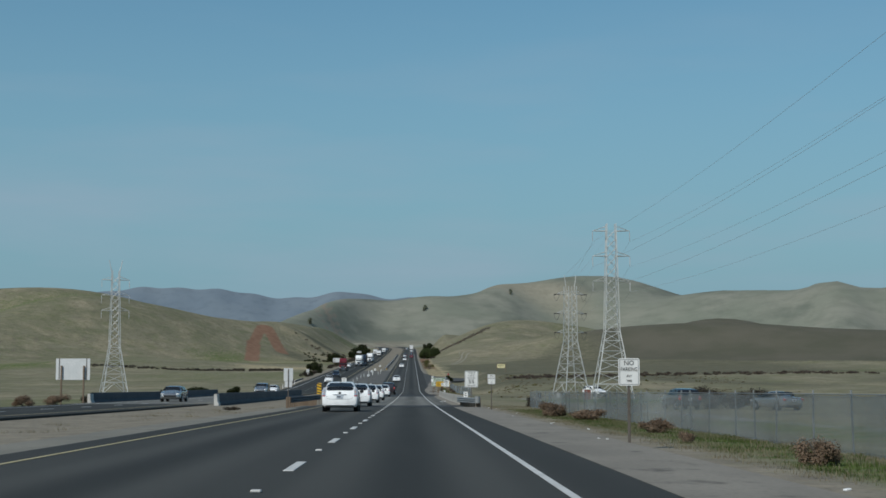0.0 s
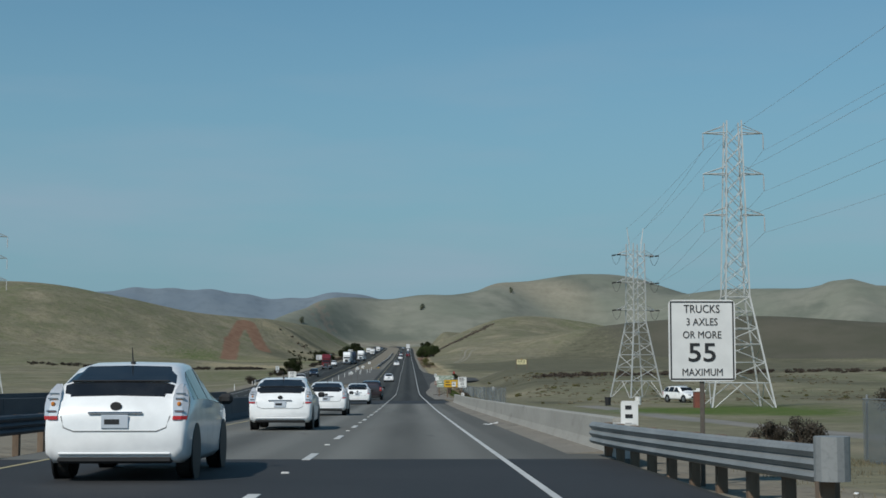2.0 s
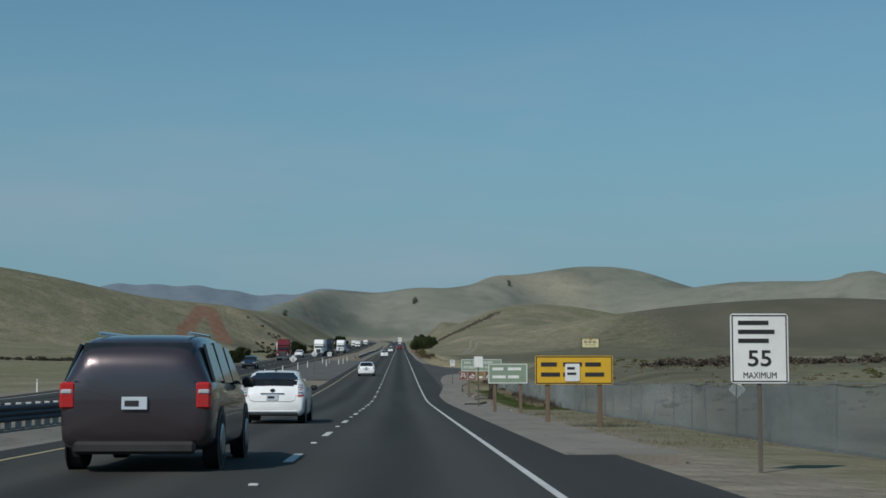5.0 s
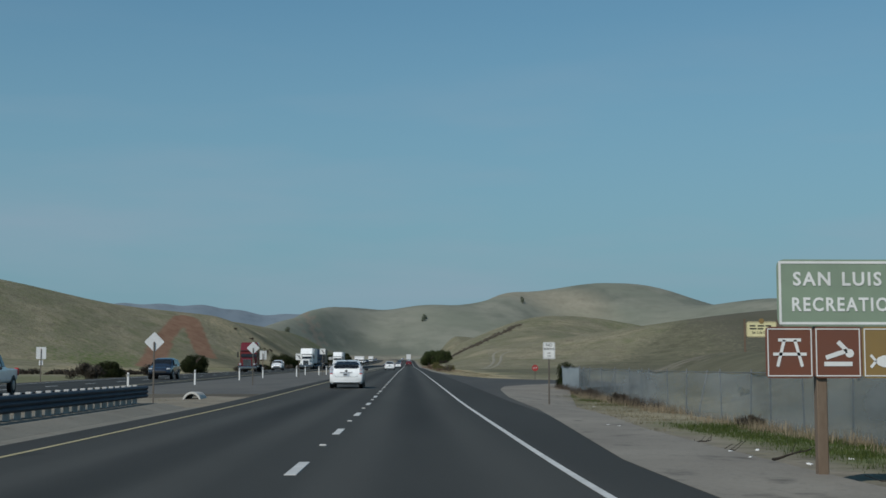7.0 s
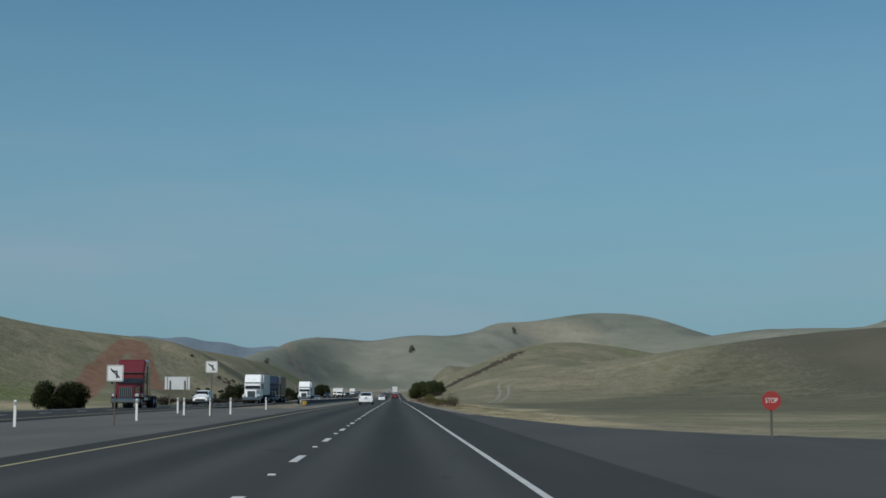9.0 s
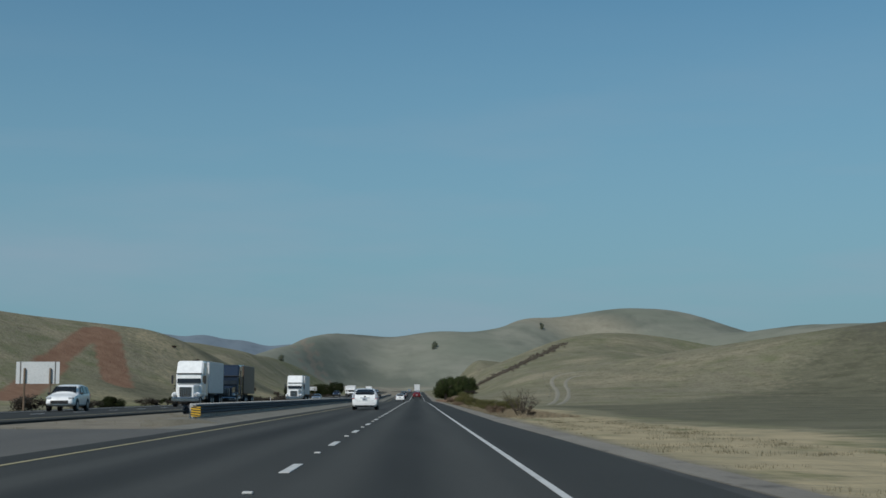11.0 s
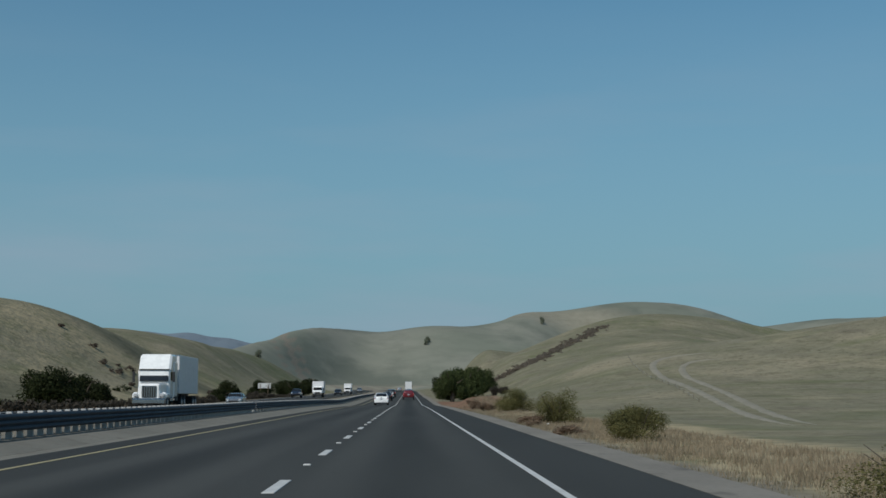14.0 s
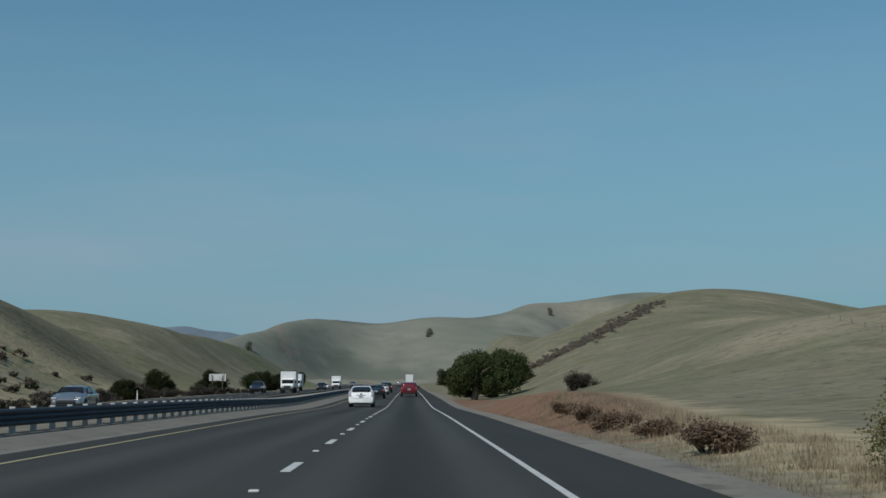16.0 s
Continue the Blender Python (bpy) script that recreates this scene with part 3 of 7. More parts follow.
road = pavement("road", "dark grey asphalt carriageway with two lanes", -6.4, 3.6, -160, 1650, M["asphalt"])
road_2 = pavement("road_2", "dark grey asphalt carriageway for oncoming traffic", -25.4, -15.2, -160, 1650, M["asphalt_far"])
for a, b in ((92, 101), (184, 203)):
    pavement("road_patch", "fresh black asphalt approach at the bridge", -6.3, 3.5, a, b, M["asphalt_dark"], 0.004, 0.05)
pavement("bridge_deck", "pale worn bridge deck surface", -6.35, 4.0, 101, 184, M["deck"], 0.004, 0.4)
pavement("bridge_deck", "pale worn bridge deck surface for oncoming traffic", -25.9, -14.4, 112, 196, M["deck"], 0.004, 0.4)


def apron(name, label, y0, y1, left, right, mat, lift, fall=((0, 0.0),)):
    """A paved strip whose two edges wander; left and right are ((y, x), ...), fall is how far the right edge lies lower."""
    ys = steps(y0, y1, 2.0)
    V, Fc = [], []
    for y in ys:
        a, b, f = (float(np.interp(y, [p[0] for p in e], [p[1] for p in e])) for e in (left, right, fall))
        z, c = float(road_z(y)) + lift, float(road_x(y))
        V += [(a + c, y, z), (a + c, y, z - 0.4), (b + c, y, z - 0.4), (b + c, y, z - f)]
    for i in range(len(ys) - 1):
        for k in range(4):
            p, q = i * 4 + k, i * 4 + (k + 1) % 4
            Fc.append((p, p + 4, q + 4, q))
    n = len(V)
    Fc += [(0, 1, 2, 3), (n - 1, n - 2, n - 3, n - 4)]
    ob = mesh_object(name, V, Fc, mat)
    bm = bmesh.new()
    bm.from_mesh(ob.data)
    bmesh.ops.recalc_face_normals(bm, faces=bm.faces)
    bm.to_mesh(ob.data)
    bm.free()
    return tagged(ob, label, "road", kind="structure")


GRAVEL = "grey gravel road shoulder with litter"
pavement("shoulder", GRAVEL, 2.85, 4.5, -160, 92, M["gravel"], 0.006, 0.4)
apron("shoulder", GRAVEL, 216, 364, ((290, 2.8), (304, 3.4), (314, 3.8), (330, 4.0), (345, 4.6), (354, 5.4), (360, 7.2), (364, 9)),
      ((300, 4.7), (320, 5.6), (346, 8.2), (357, 9), (364, 9.4)), M["gravel"], 0.006, ((308, 0.0), (318, 0.1), (336, 0.13), (343, 0.0)))
apron("shoulder", GRAVEL, 428, 900, ((428, 4.2), (445, 3.75), (462, 3.55), (480, 3.35)), ((428, 4.5), (445, 4.35), (480, 4.1)), M["gravel"], 0.006)
for a, b in ((-160, 100), (205, 316), (470, 900)):
    pavement("shoulder", "pale gravel strip along the median", -7.7, -6.4, a, b, M["gravel_pale"], -0.012, 0.4, 4)
for a, b in ((194, 316), (479, 900)):
    tagged(strip("gravel_berm", steps(a, b, 4), [(-9.8, -0.3), (-6.9, -0.3), (-6.9, -0.01), (-7.55, 0.12), (-9.0, 0.13), (-9.8, 0.0)], M["gravel_pale"]), "low bank of pale gravel under the median rail", "gravel", kind="structure")
apron("side_road", "worn grey asphalt mouth of a side road tapering into the shoulder", 288, 484, ((288, 3.55),),
      ((288, 3.6), (304, 3.62), (314, 3.95), (330, 4.15), (343, 4.7), (346, 8), (352, 10), (358, 14), (380, 14), (388, 9.5), (398, 6.8), (410, 5.8), (417, 5.35), (424, 4.9), (431, 4.5), (445, 4.2), (465, 3.9), (484, 3.65)), M["asphalt_side"], -0.008)
tagged(strip("median_crossing", steps(336, 470, 6), [(-15.2, 0), (-15.2, -0.4), (-6.4, -0.4), (-6.4, 0)], M["asphalt_old"], -0.02), "worn grey paved crossing in the median", "road", kind="structure")
line("edge_line", "worn white edge line", 1.80, 0.09, -60, 1500, M["line_white"], road)
line("edge_line", "faded yellow edge line", -5.54, 0.09, -60, 1500, M["line_yellow"], road)
line("edge_line", "faded yellow edge line", -16.5, 0.13, -60, 1500, M["line_yellow"], road_2)
line("edge_line", "worn white edge line", -24.0, 0.13, -60, 1500, M["line_white"], road_2)


def on_road(x, y, lift=0.0, turn=0.0):
    slope = math.degrees(math.atan((road_z(y + 1) - road_z(y - 1)) / 2))
    return pose(x + float(road_x(y)), y, float(road_z(y)) + lift, slope) @ pose(0, 0, 0, 0, 0, turn)


def dashes(name, parent, x, first, gap, count, size, mat, lift=0.005):
    bm = bmesh.new()
    box(bm, 0, 0, 0, *size, min(size) * 0.3)
    proto = part(name, bm, mat, parent)
    for i in range(count):
        y = first + i * gap
        if 110 < y < 198:
            h = lift + 0.004
        else:
            h = lift
        ob = proto if i == 0 else new(name, proto.data)
        ob.parent = parent
        ob.matrix_basis = on_road(x, y, h)


for first, gap, count in ((-20.594, 10.208, 23), (215.1, 10.45, 13), (351.45, 10.392, 16), (518.0, 9.952, 50)):
    dashes("lane_dash", road, -1.37, first, gap, count, (0.14, 2.35, 0.012), M["line_white"])
    dashes("road_marker", road, -1.37, first + gap / 2, gap, count, (0.11, 0.10, 0.03), M["line_white"], 0.015)
dashes("lane_dash", road_2, -20.2, 3, 10.04, 110, (0.13, 2.6, 0.012), M["line_white"])


# ---- barriers and rails ----
def concrete_barrier(label, x, y0, y1, face, mat="concrete_shaded", high=0.82, toe=0.20):
    """A bridge parapet with a sloping toe; face is +1 where its toe points to greater x."""
    outline = [(-0.14, high), (-0.15, -0.35), (toe, -0.35), (toe, 0.04), (0.10, 0.22), (0.07, high - 0.02), (0.05, high)]
    sec = [(x + face * a, b) for a, b in outline]
    root = thing("bridge_barrier", label, "barrier")
    n, first = 9, None
    for i in range(n):
        a, b = y0 + (y1 - y0) * i / n, y0 + (y1 - y0) * (i + 1) / n - 0.025
        strip("barrier_section", steps(a, b, 4), sec, M[mat], 0, root)
    strip("end_block", [y0 - 1.3, y0 - 0.02], [(x + face * a, min(b, high - 0.08)) for a, b in outline], M["concrete_pale"], 0, root)
    return root


concrete_barrier("pale concrete bridge parapet in full sun", 3.85, 102.4, 190, -1, "concrete", 0.64, 0.16)
concrete_barrier("concrete bridge parapet in shade beside the median", -6.6, 118, 190, 1)
concrete_barrier("concrete parapet on the median side of the oncoming bridge", -14.4, 112, 196, 1)
concrete_barrier("concrete parapet on the outer side of the oncoming bridge", -26.0, 122, 200, 1)

tagged(strip("dirt_strip", steps(103, 190, 2), [(3.05, 0.006), (3.05, -0.1), (3.72, -0.1), (3.72, 0.05), (3.4, 0.03)], M["gravel"]), "swept grey grit along the foot of the parapet", "gravel", kind="structure")

BEAM = [(0, 0.29), (0.05, 0.31), (0.08, 0.35), (0.05, 0.39), (0.02, 0.41), (0.05, 0.43), (0.08, 0.47), (0.05, 0.51), (0.02, 0.53), (0.05, 0.55), (0.08, 0.595), (0.05, 0.64), (0, 0.66)]


def guard_rail(label, x, y0, y1, face, both=False, gap=0.89, wood=False, top=0.0, mat="steel_shaded", bend=None):
    root = thing("guard_rail", label, "guard rail")
    for side in ((face, -face) if both else (face,)):
        shift = 0.20 * side
        front = [(x + shift + side * a, b + top) for a, b in BEAM]
        back = [(x + shift + side * (a - 0.012), b + top) for a, b in reversed(BEAM)]
        strip("rail_beam", steps(y0, y1, 1.5 if bend else 4), front + back, M[mat], 0, root, bend=bend)
    post, block = bmesh.new(), bmesh.new()
    box(post, 0, 0, 0.145 if both else 0.12, 0.13, 0.14 if wood else 0.09, 1.09 if both else 1.06, 0.01)
    box(block, 0, 0.02, 0.47, 0.38 if both else 0.2, 0.10, 0.30, 0.01)
    pm = part("post", post, M["wood_post"] if wood else M["post_pale"], root)
    bk = part("spacer", block, M["wood_post"] if wood else M["steel_shaded"], root)
    y, first = y0 + 0.4, True
    while y < y1 - 0.2:
        m = pose(x - (0 if both else 0.02 * face) + (bend(y) if bend else 0), y, float(road_z(y)) + top)
        a, b = (pm, bk) if first else (new("post", pm.data), new("spacer", bk.data))
        a.parent = b.parent = root
        a.matrix_basis = m
        b.matrix_basis = m if both else m @ pose(0.1 * face, 0, 0)
        first = False
        y += gap
    return root


guard_rail("weathered grey steel guard rail on timber posts", 3.62, 91.2, 102.2, -1, wood=True, gap=1.15, top=-0.08, mat="galvanised", bend=lambda y: 0.85 * ((102.2 - y) / 11) ** 1.5)
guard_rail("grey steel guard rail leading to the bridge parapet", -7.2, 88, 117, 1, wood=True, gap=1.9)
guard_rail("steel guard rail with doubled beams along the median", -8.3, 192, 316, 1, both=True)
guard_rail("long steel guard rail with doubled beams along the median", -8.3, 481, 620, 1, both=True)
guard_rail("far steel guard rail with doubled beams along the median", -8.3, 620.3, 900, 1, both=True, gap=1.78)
guard_rail("low guard rail on the outer side of the oncoming road", -26.4, 330, 360, 1, gap=3.8)


def rail_end(label, x, y):
    root = thing("rail_end_cap", label, "rail end", (x, y, float(road_z(y)) - 0.1))
    bm = bmesh.new()
    bmesh.ops.create_cone(bm, cap_ends=True, segments=14, radius1=0.17, radius2=0.17, depth=0.42, matrix=pose(0, 0, 0.56))
    part("cap", bm, M["galvanised"], root)
    bm = bmesh.new()
    box(bm, 0, 0.25, 0.2, 0.16, 0.16, 0.72, 0.01)
    part("post", bm, M["wood_post"], root)


rail_end("rounded steel end of a guard rail", 4.28, 91.0)


# ---- road signs ----
def plate_mesh(w, h, r=0.04, thick=0.012):
    """A rounded panel in the xz plane, front towards -y, centred on the origin."""
    bm = bmesh.new()
    ring = []
    for cx, cz, a0 in ((w / 2 - r, h / 2 - r, 0), (-w / 2 + r, h / 2 - r, 90), (-w / 2 + r, -h / 2 + r, 180), (w / 2 - r, -h / 2 + r, 270)):
        for k in range(4):
            a = radians(a0 + k * 30)
            ring.append((cx + r * math.cos(a), cz + r * math.sin(a)))
    front = [bm.verts.new((x, -thick / 2, z)) for x, z in ring]
    back = [bm.verts.new((x, thick / 2, z)) for x, z in ring]
    bm.faces.new(front)
    bm.faces.new(back[::-1])
    n = len(ring)
    for i in range(n):
        bm.faces.new((front[i], back[i], back[(i + 1) % n], front[(i + 1) % n]))
    return bm


def frame_mesh(w, h, t, depth=0.004):
    bm = bmesh.new()
    box(bm, 0, 0, h / 2 - t / 2, w, depth, t)
    box(bm, 0, 0, -h / 2 + t / 2, w, depth, t)
    box(bm, -w / 2 + t / 2, 0, 0, t, depth, h - 2 * t)
    box(bm, w / 2 - t / 2, 0, 0, t, depth, h - 2 * t)
    return bm


def words(text, cap, mat, parent, x, y, z, wide=1.0, bold=0.0, spread=1.0):
    cu = bpy.data.curves.new("lettering", "FONT")
    cu.body, cu.size, cu.extrude, cu.align_x, cu.align_y = text, cap / 0.70, 0.002, "CENTER", "CENTER"
    cu.offset, cu.space_character, cu.space_word = bold, spread, spread
    cu.resolution_u = 3
    tmp = bpy.data.objects.new("tmp", cu)
    me = bpy.data.meshes.new_from_object(tmp)
    bpy.data.objects.remove(tmp)
    bpy.data.curves.remove(cu)
    me.materials.append(mat)
    ob = new("lettering", me)
    ob.parent = parent
    ob.matrix_basis = pose(x, y, z, 90) @ Matrix.Diagonal((wide, 1, 1, 1))
    return ob


def bars(parent, mat, x, y, z, w, h, rows=1, gap=1.9, words_in=2):
    """Writing too small to read: a plain bar for each word."""
    for r in range(rows):
        bm = bmesh.new()
        left = -w / 2
        for k in range(words_in):
            ww = w / words_in * (0.86 if (k + r) % 2 else 0.72)
            box(bm, x + left + ww / 2, y, z - r * h * gap, ww, 0.004, h)
            left += w / words_in
        part("writing_bar", bm, mat, parent)


def sign(label, x, y, posts=(0.0,), post="steel", bottom=-0.35, top=2.0, turn=0.0, name="road_sign", group=""):
    root = thing(name, label, "road sign", (x, y, float(road_z(y))), turn, group)
    for p in posts:
        bm = bmesh.new()
        if post == "wood":
            box(bm, p, 0.10, (top + bottom) / 2, 0.12, 0.14, top - bottom, 0.01)
        else:
            box(bm, p, 0.04, (top + bottom) / 2, 0.055, 0.045, top - bottom, 0.006)
        part("post", bm, M["wood_post"] if post == "wood" else M["post_dark"], root)
    return root


def panel(parent, w, h, x, z, mat, border=None, y=0.0, name="panel", back=True, r=0.04):
    p = part(name, plate_mesh(w, h, r), mat, parent)
    p.matrix_basis = pose(x, y, z)
    if border:
        f = part("border", frame_mesh(w - 0.04, h - 0.04, min(0.028, max(0.012, w * 0.02))), border, p)
        f.matrix_basis = pose(0, -0.009, 0)
    return p


def no_parking(x, y, low, high):
    w = 0.42
    s = sign("white no-parking sign with dark letters on a brown post", x, y, top=high - 0.04, name="no_parking_sign", group="no-parking signs")
    p = panel(s, w, high - low, 0, (high + low) / 2, M["sign_white"], M["sign_grey"])
    h = high - low
    for text, cap, z, wide in (("NO", 0.10, 0.32, 1.0), ("PARKING", 0.085, 0.09, 0.72), ("ANY", 0.05, -0.15, 0.8), ("TIME", 0.05, -0.33, 0.8)):
        words(text, cap * h / 0.6, M["sign_ink"], p, 0, -0.011, z * h, wide)


no_parking(4.50, 29, 1.12, 1.66)
no_parking(4.66, 82, 1.39, 1.93)
no_parking(4.79, 321, 1.50, 2.08)

s = sign("large white truck speed limit sign with black letters", 4.12, 96.3, (0.0,), top=2.2, name="speed_limit_sign")
p = panel(s, 0.88, 1.07, 0, 1.76, M["sign_white"], M["sign_ink"], r=0.06)
for text, cap, z, wide in (("TRUCKS", 0.105, 0.41, 0.86), ("3 AXLES", 0.095, 0.24, 0.86), ("OR MORE", 0.095, 0.07, 0.86), ("55", 0.24, -0.17, 1.15), ("MAXIMUM", 0.095, -0.42, 0.86)):
    words(text, cap, M["sign_ink"], p, 0, -0.011, z, wide, 0.004 if text == "55" else 0)

s = sign("white speed limit sign for towing vehicles", 5.27, 213.5, (0.0,), top=2.0, name="speed_limit_sign")
p = panel(s, 0.82, 0.98, 0, 1.60, M["sign_white"], M["sign_ink"], r=0.05)
bars(p, M["sign_ink"], 0, -0.010, 0.36, 0.6, 0.06, 3, 2.1, 1)
words("55", 0.22, M["sign_ink"], p, 0, -0.011, -0.15, 1.15, 0.004)
words("MAXIMUM", 0.085, M["sign_ink"], p, 0, -0.011, -0.38, 0.85)

s = sign("wide yellow warning sign with a white tab on two timber posts", 5.2, 235, (-0.75, 0.75), "wood", top=1.8, name="warning_sign")
p = panel(s, 2.23, 0.82, 0, 1.49, M["sign_yellow"], M["sign_ink"])
bars(p, M["sign_ink"], 0, -0.010, 0.16, 1.9, 0.12, 2, 2.4, 3)
p = panel(s, 0.42, 0.5, -0.05, 1.42, M["sign_white"], None, -0.03)
bars(p, M["sign_ink"], 0, -0.010, 0.12, 0.3, 0.07, 2, 2.2, 1)

s = sign("green distance sign on two timber posts", 3.95, 250, (-0.5, 0.5), "wood", top=1.8, name="guide_sign")
s.matrix_basis = s.matrix_basis @ pose(0.45, 0, 0)
p = panel(s, 1.54, 0.79, 0, 1.48, M["sign_green"], M["sign_white"])
bars(p, M["sign_white"], 0, -0.010, 0.18, 1.2, 0.11, 2, 2.8, 2)
s = sign("small white sign on a steel post", 3.9, 262, top=2.3)
panel(s, 0.42, 0.5, 0, 2.1, M["sign_white"], None)

# park direction sign with five pictograms
s = sign("green recreation area sign over five brown pictogram panels", 5.43, 287, (-0.80, 0.80), "wood", bottom=-0.4, top=2.2, name="guide_sign")
p = panel(s, 2.6, 0.76, 0, 2.05, M["sign_green"], M["sign_white"], r=0.08)
words("SAN LUIS CREEK", 0.15, M["sign_white"], p, -0.2, -0.011, 0.15, 0.98, 0.005, 1.2)
words("RECREATION AREA", 0.15, M["sign_white"], p, -0.2, -0.011, -0.14, 0.86, 0.005, 1.2)
bm = bmesh.new()
box(bm, 1.02, -0.011, -0.02, 0.16, 0.004, 0.07)
v = [bm.verts.new(c) for c in ((1.08, -0.013, 0.09), (1.08, -0.013, -0.13), (1.2, -0.013, -0.02))]
bm.faces.new(v)
part("arrow", bm, M["sign_white"], p)


def pictogram(k):
    bm = bmesh.new()

    def bar(x0, z0, x1, z1, t):
        d = Vector((x1 - x0, 0, z1 - z0))
        box(bm, 0, 0, 0, d.length, 0.004, t, 0, Matrix.Translation(((x0 + x1) / 2, -0.010, (z0 + z1) / 2)) @ Matrix.Rotation(-math.atan2(z1 - z0, x1 - x0), 4, "Y"))
    if k == 0:
        for a in ((-0.13, 0.14, 0.13, 0.14), (-0.19, -0.02, 0.19, -0.02), (-0.06, 0.14, -0.14, -0.16), (0.06, 0.14, 0.14, -0.16)):
            bar(*a, 0.035)
    elif k == 1:
        for a in ((-0.16, -0.13, 0.16, -0.13), (-0.14, -0.06, 0.10, 0.02), (0.10, 0.02, 0.0, 0.12)):
            bar(*a, 0.05)
        bmesh.ops.create_circle(bm, cap_ends=True, segments=10, radius=0.05, matrix=pose(0.13, -0.012, -0.01, 90))
    elif k == 2:
        bmesh.ops.create_circle(bm, cap_ends=True, segments=14, radius=0.09, matrix=pose(0.02, -0.012, -0.1, 90) @ Matrix.Diagonal((1.6, 0.8, 1, 1)))
        bar(-0.12, -0.1, -0.18, -0.03, 0.03)
        bar(-0.12, -0.1, -0.18, -0.17, 0.03)
    elif k == 3:
        bar(0, 0.14, -0.17, -0.14, 0.05)
        bar(0, 0.14, 0.17, -0.14, 0.05)
        bar(-0.17, -0.14, 0.17, -0.14, 0.04)
    else:
        for a in ((-0.17, 0.06, 0.15, -0.02), (-0.12, 0.0, 0.16, -0.08), (-0.17, -0.14, 0.17, -0.14)):
            bar(*a, 0.045)
    return bm


for k in range(5):
    q = panel(s, 0.545, 0.58, -1.17 + k * 0.55, 1.375, M["sign_brown"] if k != 2 else M["sign_ochre"], M["sign_white"], r=0.05)
    part("pictogram", pictogram(k), M["sign_white"], q)

# park name board
s = sign("cream park name board with a curved top between two posts", 22.3, 363, (-1.05, 1.05), "wood", bottom=1.6, top=4.1, name="park_sign")
s.matrix_basis = pose(22.3, 363, float(road_z(363)))
p = panel(s, 1.95, 1.0, 0, 3.45, M["sign_cream"], M["wood_post"], r=0.12)
bars(p, M["sign_ink"], 0, -0.011, 0.22, 1.5, 0.09, 2, 2.0, 3)
words("San Luis Creek", 0.15, M["sign_ink"], p, 0, -0.012, -0.2, 0.95, 0.003)
bm = bmesh.new()
bmesh.ops.create_cone(bm, cap_ends=True, segments=16, radius1=0.17, radius2=0.17, depth=0.05, matrix=pose(0, 0, 0.52, 90))
part("emblem", bm, M["sign_ochre"], p)

# keep-off-median sign
s = sign("stacked white median signs on one steel post", -8.25, 185.5, top=2.2, name="median_sign")
p = panel(s, 0.62, 0.80, 0, 1.96, M["sign_white"], M["sign_ink"])
for text, z in (("KEEP", 0.24), ("OFF", 0.0), ("MEDIAN", -0.25)):
    words(text, 0.15, M["sign_ink"], p, 0, -0.011, z, 0.62)
p = panel(s, 0.46, 0.46, 0, 1.30, M["sign_white"], M["sign_ink"])
bm = bmesh.new()
for a in range(20):
    t = radians(a * 18)
    box(bm, 0.17 * math.cos(t), -0.010, 0.17 * math.sin(t), 0.055, 0.004, 0.035, 0, Matrix())
box(bm, 0, -0.010, 0, 0.3, 0.004, 0.035, 0, Matrix.Rotation(radians(45), 4, "Y"))
part("ban_ring", bm, M["sign_ink"], p)
for x in (-0.18, 0.18):
    panel(s, 0.33, 0.40, x, 0.84, M["sign_white"], M["sign_grey"])


def sign_back(label, x, y, panels, top, wood=False, posts=(0.0,)):
    s = sign(label, x, y, posts, "wood" if wood else "steel", top=top, turn=180)
    for w, h, z in panels:
        panel(s, w, h, 0, z, M["sign_back"], None)
        if w > 1.2:
            for q in (-w * 0.4, w * 0.4):
                bm = bmesh.new()
                box(bm, q, 0.02, z, 0.06, 0.03, h * 1.02)
                part("stiffener", bm, M["post_dark"], s)
    return s


sign_back("bare aluminium back of a stacked road sign", -8.37, 103, ((0.65, 0.9, 2.12), (0.5, 0.42, 1.45)), 2.5)
sign_back("bare aluminium back of a broad road sign on two posts", -27.2, 120, ((2.75, 1.72, 2.72),), 3.0, True, (-0.9, 0.9))
sign_back("bare aluminium back of a broad road sign on two posts", -26.4, 529, ((3.05, 1.55, 2.58),), 2.9, True, (-0.9, 0.9))
sign_back("bare back of a small road sign", -21.8 - 4.4, 376, ((0.7, 0.85, 2.0), (0.3, 0.35, 1.3)), 2.3)
sign_back("bare back of a distant road sign", -30, 850, ((2.6, 1.1, 2.4),), 2.8, True, (-0.8, 0.8))


def diamond(x, y, z, size, label, mat, turn):
    s = sign(label, x, y, top=z, turn=turn)
    p = panel(s, size, size, 0, z, mat, None)
    p.matrix_basis = pose(0, 0, z, 0, 45, 0)
    return s


